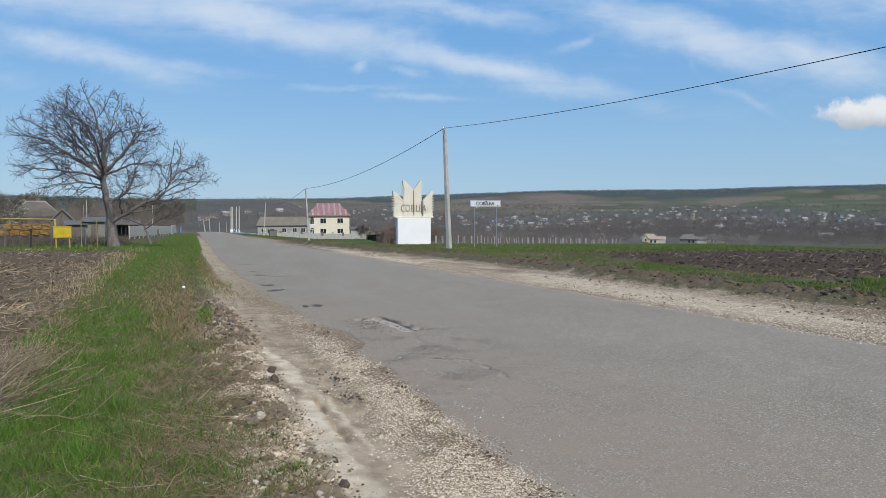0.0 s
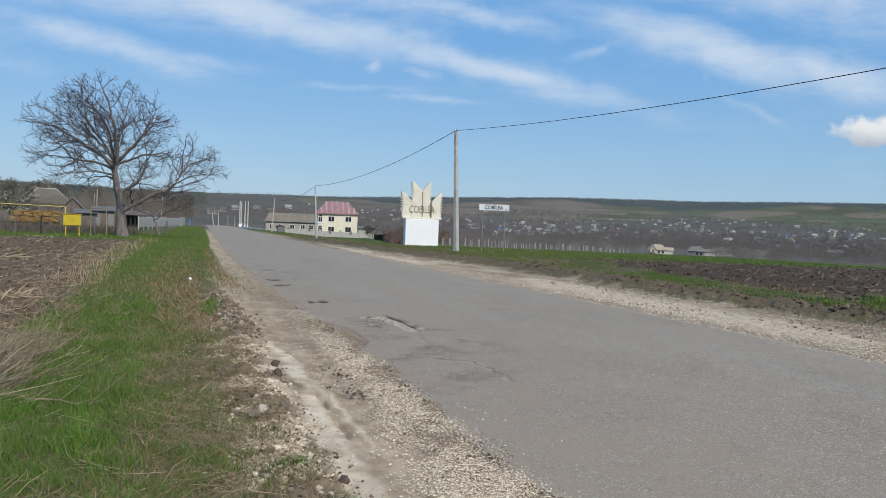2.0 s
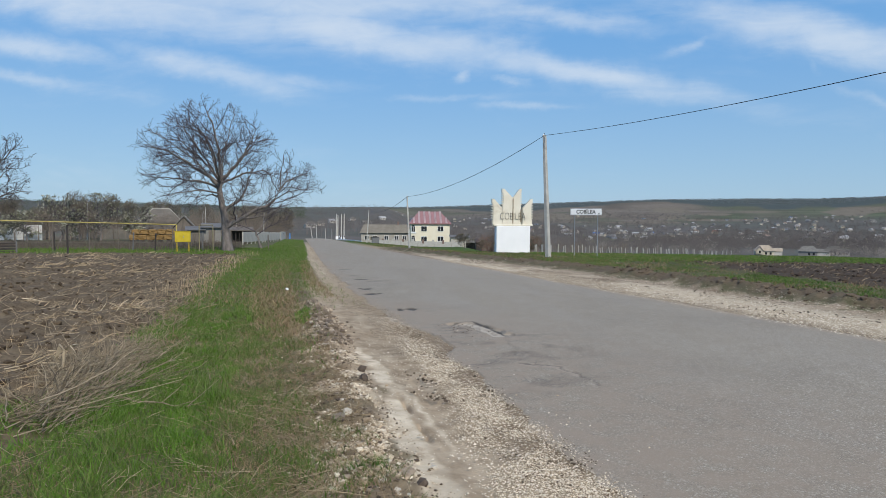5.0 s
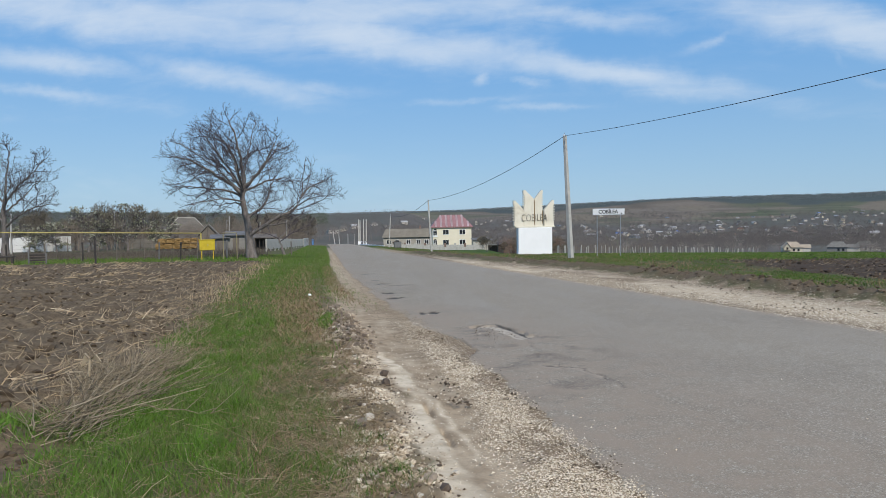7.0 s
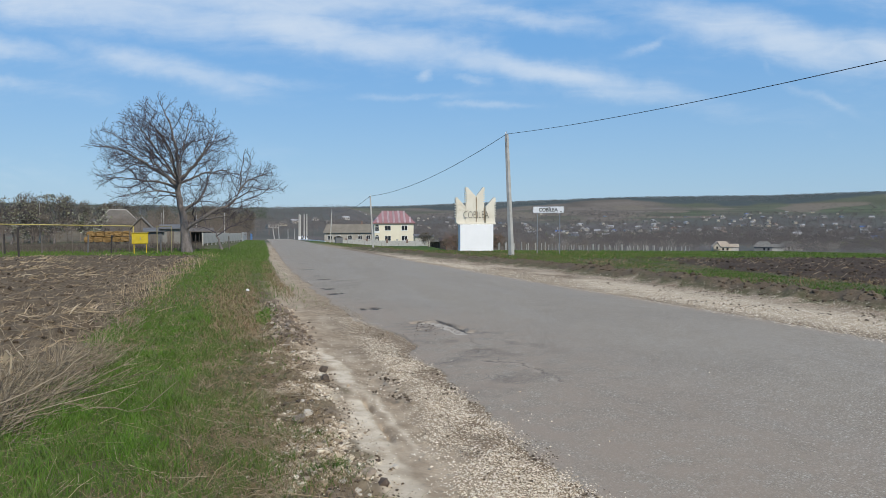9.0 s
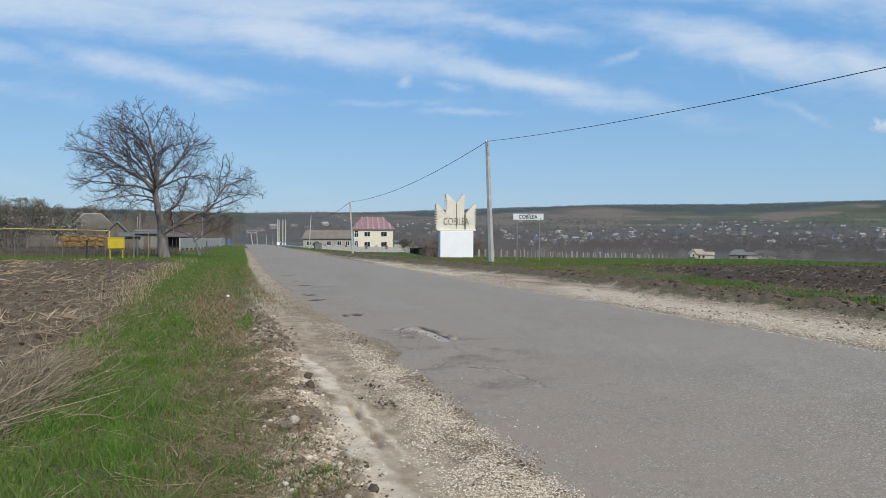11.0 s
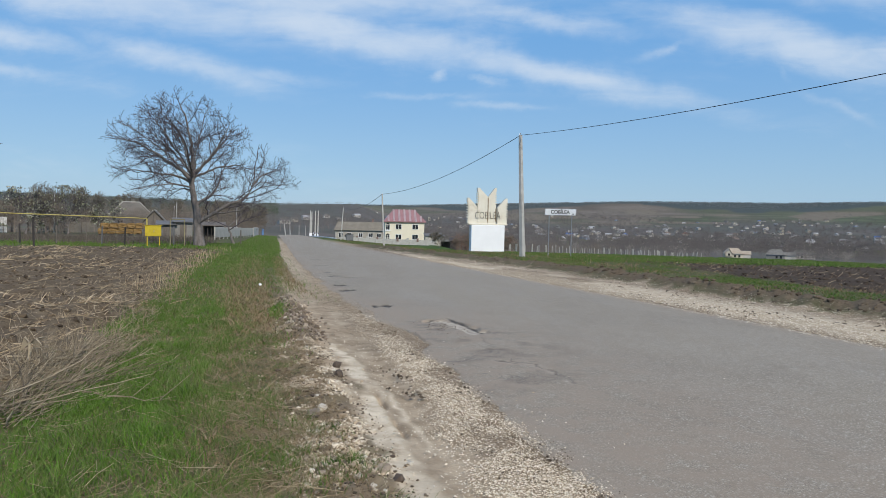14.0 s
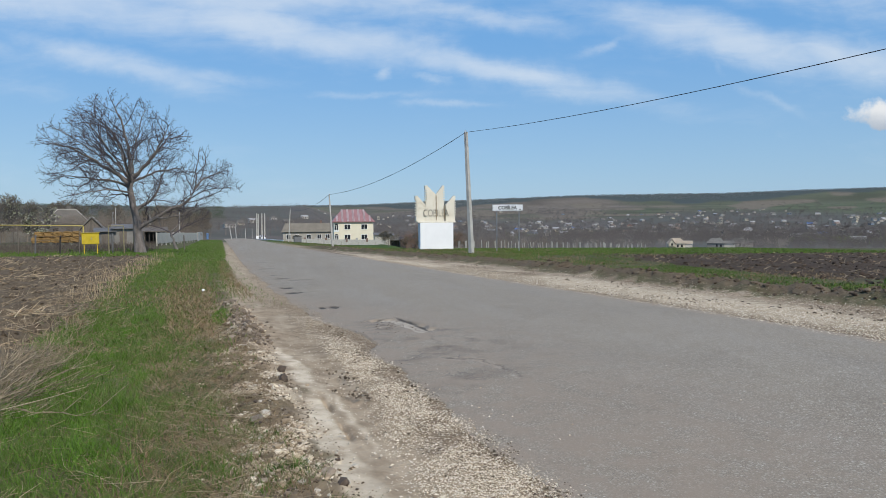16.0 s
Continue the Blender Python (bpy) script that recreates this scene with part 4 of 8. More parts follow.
def walnut(label, m, seed, limbs, lobes, trunk_radius, tip=0.009, group="", heart=(0, 0, 3.5), gaps=(0.46, 0.235, 0.15), name="walnut_tree"):
    """A bare tree: guided limbs (each with its radius), side shoots in three orders that stop at the crown's outline."""
    rng = np.random.default_rng(seed)
    heart = np.array(heart, float)
    mids, halves = np.array([q[0] for q in lobes], float), np.array([q[1] for q in lobes], float)
    wood, twigs = ([], [], [0]), ([], [], [0])
    steps, wander = (0.3, 0.2, 0.14, 0.08), (0.05, 0.14, 0.22, 0.30)

    def inside(p):
        e = (p - mids) / halves
        return (np.sum(e * e, 1) < 1.0 + 0.22 * math.sin(p[0] * 3.1 + seed) * math.sin(p[2] * 2.7 + p[1])).any()

    def put(pts, r):
        thick = r.max() > 0.05
        add_tube(wood if thick else twigs, pts, r, 9 if r.max() > 0.12 else 6 if thick else 4 if r.max() > 0.016 else 3)

    def sides(pts, r, level):
        lengths = np.linalg.norm(np.diff(pts, axis=0), axis=1)
        total = lengths.sum()
        reach = np.concatenate([[0], np.cumsum(lengths)])
        at = total * (0.22 if level == 0 else 0.12) + gaps[level] * rng.random()
        hand = rng.uniform(0, 6.28)
        while at < total:
            i = min(int(np.searchsorted(reach, at)) - 1, len(pts) - 2)
            p = pts[i] + (pts[i + 1] - pts[i]) * (at - reach[i]) / (lengths[i] + 1e-9)
            d = (pts[i + 1] - pts[i]) / (lengths[i] + 1e-9)
            hand += 2.4 + rng.normal(0, 0.5)
            a = np.cross(d, (0.3, 0.2, 1.0))
            a /= np.linalg.norm(a) + 1e-9
            side = a * math.cos(hand) + np.cross(d, a) * math.sin(hand)
            out = p - heart
            side = side + 0.18 * out / (np.linalg.norm(out) + 1e-6)
            side /= np.linalg.norm(side)
            ang = rng.uniform(0.6, 1.25)
            way = d * math.cos(ang) + side * math.sin(ang)
            way /= np.linalg.norm(way)
            low, most = ((1.9, 3.8), (0.6, 1.5), (0.14, 0.42))[level]
            length = min(most, (total - at) * 0.55 + low) * rng.uniform(0.5, 1.15)
            r_here = np.interp(at, reach, r)
            shoot(p, way, length, max(min(r_here * 0.62, (0.032, 0.0145, tip)[level]), tip * 0.9), level + 1)
            at += gaps[level] * rng.uniform(0.55, 1.45)

    def shoot(start, d, length, r0, level):
        seg = steps[level]
        pts, p = [start], start
        for k in range(max(2, int(length / seg))):
            d = d + rng.normal(0, wander[level], 3) + np.array([0, 0, 0.012 * level + (0.05 if level == 3 else 0.0)])
            d /= np.linalg.norm(d)
            p = p + d * seg
            if k > 0 and not inside(p):
                break
            pts.append(p)
        if len(pts) < 2:
            return
        pts = np.array(pts)
        r = np.linspace(r0, max(r0 * 0.35, tip * 0.7), len(pts))
        put(pts, r)
        if level < 3:
            sides(pts, r, level)

    for r0, r1, guide in limbs:
        guide = np.array(guide, float)
        knots = np.concatenate([[0], np.cumsum(np.linalg.norm(np.diff(guide, axis=0), axis=1))])
        n_s = max(4, int(knots[-1] / 0.28))
        along = np.linspace(0, knots[-1], n_s)
        pts = np.stack([np.interp(along, knots, guide[:, k]) for k in range(3)], -1)
        for _ in range(2):
            pts[1:-1] = (pts[:-2] + 2 * pts[1:-1] + pts[2:]) / 4
        pts[1:] += rng.normal(0, 0.035, (n_s - 1, 3))
        r = np.linspace(r0, r1, n_s)
        put(pts, r)
        if r0 < 0.9 * trunk_radius:
            sides(pts, r, 0)
            for _ in range(2):
                shoot(pts[-1], pts[-1] - pts[-2] + rng.normal(0, 0.12, 3), rng.uniform(0.8, 1.8), r1, 1)
    ob = thing(name, label, "tree", m, group)
    s = np.linspace(0, 1, 6)
    add_tube(wood, np.outer(s, np.array(limbs[0][2][1])) + np.array([0, 0, -0.2]), trunk_radius * (0.98 + 0.6 * (1 - s) ** 2), 10)
    for nm, store, mat, lab in (("trunk", wood, BARK, ""), ("crown", twigs, TWIG, "leafless crooked twigs")):
        part_ob = new(nm, mesh_from(nm, np.concatenate(store[0]), np.concatenate(store[1]), mat, True))
        part_ob.parent = ob
        tagged(part_ob, lab)
    return ob


walnut("large leafless walnut tree with grey spreading branches beside the field", pose(-7.5, 47.7, ground_z(-7.5, 47.7), 0, 0, 7), 5,
       ((0.29, 0.16, ((0, 0, -0.15), (-0.12, 0, 1.7), (-0.3, 0.05, 2.9), (-0.5, 0, 4.3), (-0.42, 0, 4.9))),
        (0.14, 0.03, ((-0.1, 0, 1.6), (0.9, -0.3, 2.25), (2.1, -0.5, 3.0), (3.0, -0.6, 3.3), (3.4, -0.6, 4.2), (4.0, -0.5, 5.0), (5.0, -0.4, 5.3))),
        (0.07, 0.025, ((1.0, -0.3, 2.3), (2.3, -0.9, 2.4), (3.4, -1.2, 2.9))),
        (0.12, 0.03, ((-0.2, 0, 2.8), (0.85, 0.6, 3.5), (1.25, 1.0, 4.6), (1.6, 1.4, 5.6))),
        (0.13, 0.03, ((-0.5, 0, 4.3), (-1.0, -0.3, 4.95), (-2.0, -0.6, 5.6), (-3.2, -0.9, 6.35), (-4.2, -1.0, 6.8), (-4.8, -1.0, 6.8))),
        (0.10, 0.025, ((-0.5, 0, 4.2), (-1.2, 0.5, 4.65), (-3.2, 1.0, 4.95), (-4.6, 1.2, 4.95))),
        (0.12, 0.03, ((-0.45, 0, 4.7), (-1.0, 0.5, 6.5), (-1.35, 0.8, 7.8), (-2.4, 1.0, 8.7))),
        (0.13, 0.03, ((-0.4, 0, 4.7), (-0.55, -0.4, 7.1), (-0.9, -0.8, 8.6), (-1.2, -0.8, 9.3))),
        (0.11, 0.03, ((-0.4, 0, 4.8), (0.85, -0.6, 6.1), (1.5, -1.0, 7.3), (1.9, -1.2, 8.2))),
        (0.10, 0.03, ((-0.4, 0, 4.7), (0.6, 1.0, 6.0), (1.4, 1.6, 7.0), (1.9, 1.8, 7.8))),
        (0.09, 0.025, ((-0.4, 0, 4.6), (1.3, -1.2, 5.3), (2.6, -2.0, 5.4))),
        (0.09, 0.025, ((-0.4, 0, 4.6), (-0.8, 2.0, 5.6), (-1.2, 3.4, 6.8))),
        (0.09, 0.025, ((-0.4, 0, 4.6), (-0.6, -2.0, 5.6), (-0.8, -3.3, 6.8))),
        (0.08, 0.025, ((-0.55, 0, 4.9), (-1.8, 1.6, 6.4), (-3.2, 2.2, 7.6))),
        (0.07, 0.025, ((-0.55, -0.2, 4.9), (-1.6, -1.8, 6.6), (-2.6, -2.4, 8.0))),
        (0.07, 0.02, ((-0.4, 0, 3.9), (-1.5, -1.2, 4.1), (-2.6, -2.0, 3.9), (-3.4, -2.3, 3.7))),
        (0.06, 0.02, ((-0.35, 0, 3.7), (-1.2, 1.2, 3.9), (-2.2, 1.8, 3.7))),
        (0.07, 0.02, ((-0.45, 0, 4.5), (-2.2, 0.2, 6.2), (-4.0, 0.3, 7.6), (-4.9, 0.3, 8.0))),
        (0.06, 0.02, ((-0.45, 0, 4.6), (-0.2, 0.4, 6.8), (0.2, 0.5, 8.4), (0.5, 0.5, 9.4))),
        (0.05, 0.02, ((3.2, -0.6, 3.6), (4.2, 0.2, 4.2), (5.2, 0.6, 4.3))),
        (0.05, 0.02, ((3.4, -0.6, 4.2), (3.6, 0.4, 5.6), (3.8, 0.8, 6.8))),
        (0.05, 0.02, ((0.5, -0.2, 2.1), (0.4, -1.0, 3.2), (0.8, -1.8, 4.0)))),
       (((-1.15, 0, 6.3), (4.75, 4.4, 4.1)), ((4.4, -0.4, 5.1), (2.3, 2.1, 2.5)), ((0.8, 0.2, 4.2), (4.2, 2.6, 1.9)), ((-3.1, 0, 4.9), (3.1, 3.0, 1.8))), 0.29, 0.0095, heart=(-0.3, 0, 4.2))


# ---- the two-storey house ----
WALL_YELLOW = plain("pale_yellow_render", (0.74, 0.66, 0.50), (0.80, 0.73, 0.57), 0.9, 0.6, 20.0, relief=0.1)
RED_METAL = plain("red_roof_metal", (0.285, 0.145, 0.14), (0.36, 0.19, 0.183), 0.5, 0.8, 12.0, relief=0.1)
PINK_METAL = plain("faded_roof_metal", (0.58, 0.46, 0.45), (0.66, 0.54, 0.53), 0.5, 0.8, 12.0, relief=0.1)
DARK_GLASS = plain("dark_window_glass", (0.02, 0.022, 0.025), (0.035, 0.04, 0.045), 0.08, 1.0, 10.0, relief=0.02)
FRAME_WHITE = plain("white_window_frame", (0.72, 0.72, 0.70), (0.8, 0.8, 0.78), 0.5)


def window(parent, x, z, w, h, y, arch=False):
    win = part("window", boxed(x - w / 2, x + w / 2, y - 0.05, y + 0.02, z - h / 2, z + h / 2), DARK_GLASS, parent, "dark window pane in white frame")
    bm = bmesh.new()
    t = 0.09
    box(bm, x - w / 2 - t, x - w / 2, y - 0.09, y + 0.01, z - h / 2 - t, z + h / 2 + t)
    box(bm, x + w / 2, x + w / 2 + t, y - 0.09, y + 0.01, z - h / 2 - t, z + h / 2 + t)
    box(bm, x - w / 2, x + w / 2, y - 0.09, y + 0.01, z + h / 2, z + h / 2 + t)
    box(bm, x - w / 2, x + w / 2, y - 0.09, y + 0.01, z - h / 2 - t, z - h / 2)
    box(bm, x - 0.04, x + 0.04, y - 0.08, y + 0.01, z - h / 2, z + h / 2)
    part("frame", bm, FRAME_WHITE, win)
    return win


def hip_roof(w, d, z, rise, ridge, over):
    bm = bmesh.new()
    lo = [bm.verts.new(p) for p in ((-w / 2 - over, -over, z), (w / 2 + over, -over, z), (w / 2 + over, d + over, z), (-w / 2 - over, d + over, z))]
    hi = [bm.verts.new(p) for p in ((-ridge / 2, d / 2, z + rise), (ridge / 2, d / 2, z + rise))]
    for f in ((lo[0], lo[1], hi[1], hi[0]), (lo[1], lo[2], hi[1]), (lo[2], lo[3], hi[0], hi[1]), (lo[3], lo[0], hi[0])):
        bm.faces.new(f)
    bm.faces.new(lo[::-1])
    bmesh.ops.translate(bm, verts=bm.verts, vec=(0, 0, 0))
    return bm


def yellow_house():
    w, d, eave, rise, ridge = 10.7, 9.0, 6.0, 3.3, 6.0
    ob = thing("house", "two-storey pale yellow house with faded red striped metal roof", "house", pose(24.3, 184.5, -5.65, 0, 0, -4))
    part("wall", boxed(-w / 2, w / 2, 0, d, -1.0, eave - 0.01, bevel=0.03), WALL_YELLOW, ob)
    roof = part("roof", hip_roof(w, d, eave, rise, ridge, 0.45), RED_METAL, ob, "red sheet metal hip roof")
    part("eaves", boxed(-w / 2 - 0.44, w / 2 + 0.44, -0.44, d + 0.44, eave - 0.22, eave - 0.012), RED_METAL, ob)
    slope_y = d / 2 + 0.45
    for k in range(7):
        x = -w / 2 + 0.9 + k * (w - 1.8) / 6
        bm = bmesh.new()
        lim = min(1.0, (w / 2 + 0.45 - abs(x)) / (w / 2 + 0.45 - ridge / 2))
        p0, p1 = Vector((x - 0.27, -0.45, eave + 0.04)), Vector((x + 0.27, -0.45, eave + 0.04))
        up = Vector((0, slope_y, rise)) * lim
        vs = [bm.verts.new(q) for q in (p0, p1, p1 + up, p0 + up)]
        f = bm.faces.new(vs)
        bmesh.ops.solidify(bm, geom=[f], thickness=0.03)
        part("sheet", bm, PINK_METAL, roof, "pale faded roof sheet")
    for x in (-1.7, 2.85):
        for z in (4.55, 1.75):
            window(ob, x, z, 1.5, 1.25, 0.0)
    for z in (4.35, 1.5):
        win = window(ob, -4.65, z, 0.95, 1.3, 0.0)
        arch = bmesh.new()
        tube(arch, (-4.65, -0.06, z + 0.62), (-4.65, 0.0, z + 0.62), 0.52, sides=20)
        part("arch", arch, DARK_GLASS, win)
        part("balcony_rail", boxed(-5.4, -3.9, -0.12, 0.0, z - 1.1, z - 0.72), FRAME_WHITE, ob, "white balcony rail")
    return ob


yellow_house()


# ---- what lies and grows beside the road ----
RNG = np.random.default_rng(7)
GRASS = islands("green_grass", ((0.058, 0.122, 0.015), (0.085, 0.16, 0.022), (0.112, 0.195, 0.03), (0.155, 0.205, 0.058), (0.07, 0.14, 0.018), (0.19, 0.165, 0.085)))
MID_GRASS = islands("mixed_grass", ((0.05, 0.105, 0.014), (0.07, 0.14, 0.02), (0.09, 0.165, 0.03), (0.15, 0.14, 0.06), (0.06, 0.12, 0.018), (0.20, 0.155, 0.085)))
DRY_GRASS = islands("dry_grass", ((0.16, 0.10, 0.055), (0.27, 0.19, 0.105), (0.38, 0.285, 0.165), (0.21, 0.145, 0.08), (0.11, 0.09, 0.04)))
DRY_STEM = islands("dry_stems", ((0.23, 0.165, 0.10), (0.36, 0.275, 0.17), (0.48, 0.385, 0.25), (0.17, 0.12, 0.07), (0.30, 0.22, 0.13)))
STRAW = islands("straw", ((0.40, 0.29, 0.17), (0.54, 0.41, 0.25), (0.31, 0.225, 0.135), (0.62, 0.50, 0.34)))
STALK = islands("dead_stalks", ((0.17, 0.13, 0.08), (0.29, 0.225, 0.14), (0.09, 0.068, 0.044), (0.44, 0.355, 0.235), (0.21, 0.16, 0.10)))
PALE_STONE = islands("pale_gravel", ((0.40, 0.305, 0.20), (0.66, 0.545, 0.40), (0.80, 0.70, 0.555), (0.57, 0.455, 0.32), (0.33, 0.265, 0.195), (0.72, 0.605, 0.455)))
DARK_CLOD = islands("earth_clods", ((0.055, 0.039, 0.025), (0.095, 0.069, 0.044), (0.145, 0.106, 0.067), (0.075, 0.054, 0.034)))
BANK_CLOD = islands("bank_clods", ((0.06, 0.042, 0.028), (0.10, 0.072, 0.048), (0.15, 0.112, 0.075), (0.20, 0.155, 0.105)))
WET_CLOD = islands("dark_clods", ((0.05, 0.034, 0.024), (0.08, 0.056, 0.04), (0.11, 0.08, 0.055), (0.065, 0.046, 0.033)))
WHITE_STONE = islands("white_gravel", ((0.58, 0.475, 0.34), (0.74, 0.64, 0.485), (0.66, 0.555, 0.41), (0.38, 0.29, 0.19), (0.82, 0.73, 0.585), (0.24, 0.175, 0.112), (0.48, 0.38, 0.26)))
RUBBLE = islands("rubble", ((0.12, 0.088, 0.058), (0.40, 0.33, 0.235), (0.16, 0.125, 0.09), (0.23, 0.17, 0.112), (0.58, 0.50, 0.375), (0.17, 0.125, 0.082), (0.31, 0.24, 0.165)))


def pair(count, lat0, lat1, y0, y1, keep=None):
    """Places beside the road: offsets from its left edge, and distances along it."""
    lat = RNG.uniform(lat0, lat1, count)
    y = np.exp(RNG.uniform(np.log(y0), np.log(y1), count))
    x = lat + road_left(y)
    if keep is not None:
        ok = RNG.random(count) < keep(lat, x, y)
        x, y = x[ok], y[ok]
    return x, y


def blades(name, x, y, tall, wide, mat, label, lean=0.5, sink=0.01):
    count = len(x)
    z = tops(x, y) - sink
    base = np.stack([x, y, z], -1)
    ang, bend = RNG.uniform(0, 2 * np.pi, count), RNG.uniform(0, 2 * np.pi, count)
    side = np.stack([np.cos(ang), np.sin(ang), 0 * ang], -1) * np.asarray(wide)[:, None] * 0.5
    tip = np.stack([np.cos(bend), np.sin(bend), 0 * bend], -1) * (np.asarray(tall) * lean * RNG.uniform(0.2, 1.2, count))[:, None]
    up = np.stack([0 * ang, 0 * ang, np.asarray(tall)], -1)
    mid = base + up * 0.55 + tip * 0.3
    verts = np.stack([base - side, base + side, mid - side * 0.75, mid + side * 0.75, base + up + tip], 1).reshape(-1, 3)
    o = np.arange(count)[:, None] * 5
    faces = np.concatenate([o + np.array([[0, 1, 3]]), o + np.array([[0, 3, 2]]), o + np.array([[2, 3, 4]])])
    return tagged(new(name, mesh_from(name, verts, faces, mat)), label, "grass", kind="stuff")


def _ico():
    bm = bmesh.new()
    bmesh.ops.create_icosphere(bm, subdivisions=1, radius=1.0)
    v = np.array([q.co[:] for q in bm.verts])
    f = np.array([[q.index for q in face.verts] for face in bm.faces])
    bm.free()
    return v, f


ICO_V, ICO_F = _ico()


OCT_V = np.array(((1, 0, 0), (0, 1, 0), (-1, 0, 0), (0, -1, 0), (0, 0, 1)), float)
OCT_F = np.array(((0, 1, 4), (1, 2, 4), (2, 3, 4), (3, 0, 4)))


def rocks(name, x, y, size, mat, label, category, sink=0.3, z=None, flat=0.65, small=False):
    """Loose broken stones; small ones are low chips that lie half sunk."""
    count = len(x)
    stone_v, stone_f = (OCT_V, OCT_F) if small else (ICO_V, ICO_F)
    z = tops(x, y) if z is None else z
    shape = stone_v[None] * RNG.uniform(0.5, 1.2, (count, len(stone_v), 1))
    shape = shape * (np.asarray(size)[:, None] * np.stack([RNG.uniform(0.7, 1.2, count), RNG.uniform(0.5, 0.95, count), RNG.uniform(0.7, 1.2, count) * flat], -1))[:, None, :]
    a = RNG.uniform(0, 2 * np.pi, count)
    c, s = np.cos(a)[:, None], np.sin(a)[:, None]
    vx, vy = shape[..., 0] * c - shape[..., 1] * s, shape[..., 0] * s + shape[..., 1] * c
    vz = shape[..., 2] + (np.asarray(size) * flat * (1 - 2 * sink))[:, None] * 0.6
    verts = np.stack([vx + x[:, None], vy + y[:, None], vz + z[:, None]], -1).reshape(-1, 3)
    faces = (stone_f[None] + (np.arange(count) * len(stone_v))[:, None, None]).reshape(-1, 3)
    return tagged(new(name, mesh_from(name, verts, faces, mat)), label, category, kind="stuff")


def sticks(name, p0, p1, radius, mat, label, category, sag=None):
    """Thin three-sided stems, bowed a little, from p0 to p1."""
    count = len(p0)
    d = p1 - p0
    length = np.linalg.norm(d, axis=1)[:, None] + 1e-9
    s = np.cross(d / length, RNG.normal(0, 1, (count, 3)))
    s /= np.linalg.norm(s, axis=1)[:, None] + 1e-9
    t = np.cross(d / length, s)
    bow = RNG.normal(0, 0.05, (count, 1)) * length * s + RNG.normal(0, 0.03, (count, 1)) * length * t
    rings = []
    for f, k in ((0.0, 1.0), (0.5, 0.8), (1.0, 0.45)):
        c = p0 + d * f + bow * 4 * f * (1 - f)
        for a in (0.0, 2.094, 4.189):
            rings.append(c + np.asarray(radius)[:, None] * k * (s * math.cos(a) + t * math.sin(a)))
    verts = np.stack(rings, 1).reshape(-1, 3)
    local = [[r * 3 + j, r * 3 + (j + 1) % 3, (r + 1) * 3 + (j + 1) % 3, (r + 1) * 3 + j] for r in (0, 1) for j in range(3)]
    faces = (np.array(local)[None] + (np.arange(count) * 9)[:, None, None]).reshape(-1, 4)
    return tagged(new(name, mesh_from(name, verts, faces, mat)), label, category, kind="stuff")


def green_patch(lat, x, y):
    f = fbm(x * 1.3, y * 1.3, 3, 91)
    inner = step(-3.75, -3.3, lat) * (1 - step(-2.55 - 0.1 * step(10, 14, y), -1.6, lat + 1.1 * (f - 0.5)))
    return np.clip(inner * (0.42 + 0.58 * step(0.36, 0.56, f)) + 0.06 + step(12, 22, y) * 0.6 * step(-0.5, -0.95, lat), 0, 1) * np.maximum(step(-1.1, -1.5, lat), step(12, 16, y)) * step(-4.1, -3.4, lat + 0.8 * (f - 0.5))


def dry_patch(lat, x, y):
    f = fbm(x * 1.3, y * 1.3, 3, 91)
    return np.clip(step(-2.6, -2.0, lat) * (1 - step(-1.75, -1.5, lat + 0.25 * step(11, 15, y) * -1)) + 0.28 * (1 - step(0.40, 0.56, f)), 0, 1)


def tufts(name, count, per, lat0, lat1, y0, y1, keep, spread, tall0, tall1, wide0, wide1, mat, label, lean):
    """Clumps of blades, each clump with a height of its own."""
    cx, cy = pair(count, lat0, lat1, y0, y1, keep)
    size = RNG.uniform(0.55, 1.3, len(cx)) * (0.55 + 0.9 * fbm(cx * 1.7, cy * 1.7, 2, 151))
    number = np.maximum((per * size * RNG.uniform(0.5, 1.4, len(cx))).astype(int), 4)
    who = np.repeat(np.arange(len(cx)), number)
    far_off = RNG.normal(0, 1, (len(who), 2)) * (spread * size[who])[:, None]
    x, y = cx[who] + far_off[:, 0], cy[who] + far_off[:, 1]
    return blades(name, x, y, RNG.uniform(tall0, tall1, len(who)) * size[who], RNG.uniform(wide0, wide1, len(who)), mat, label, lean)


LUSH = islands("lush_grass", ((0.066, 0.15, 0.014), (0.10, 0.205, 0.022), (0.135, 0.245, 0.036), (0.082, 0.17, 0.018), (0.185, 0.255, 0.07)))
gx, gy = pair(52000, -3.9, -1.3, 2.6, 11.0, lambda l, x, y: 0.75 * green_patch(l, x, y))
blades("verge_grass", gx, gy, RNG.uniform(0.012, 0.05, len(gx)) * (0.6 + 0.8 * fbm(gx, gy, 2, 93)), RNG.uniform(0.003, 0.007, len(gx)), MID_GRASS, "short bright green spring grass on the verge", 1.2)
tufts("verge_tufts", 1500, 34, -3.75, -1.6, 2.7, 12.0, green_patch, 0.05, 0.035, 0.125, 0.0025, 0.0055, GRASS, "clumped green spring grass on the verge", 1.1)
tufts("verge_tufts", 520, 40, -3.7, -2.2, 2.7, 12.0, lambda l, x, y: green_patch(l, x, y) * step(0.5, 0.62, fbm(x * 1.1 + 3, y * 1.1, 3, 153)), 0.055, 0.05, 0.15, 0.003, 0.006, LUSH, "lush bright green grass clumps on the verge", 1.0)
tufts("verge_tufts", 330, 36, -3.7, -2.35, 2.7, 7.5, lambda l, x, y: 0.25 + 0.75 * step(0.42, 0.56, fbm(x * 1.4, y * 1.4, 3, 167)), 0.05, 0.045, 0.13, 0.003, 0.006, LUSH, "lush bright green grass clumps on the verge", 1.0)
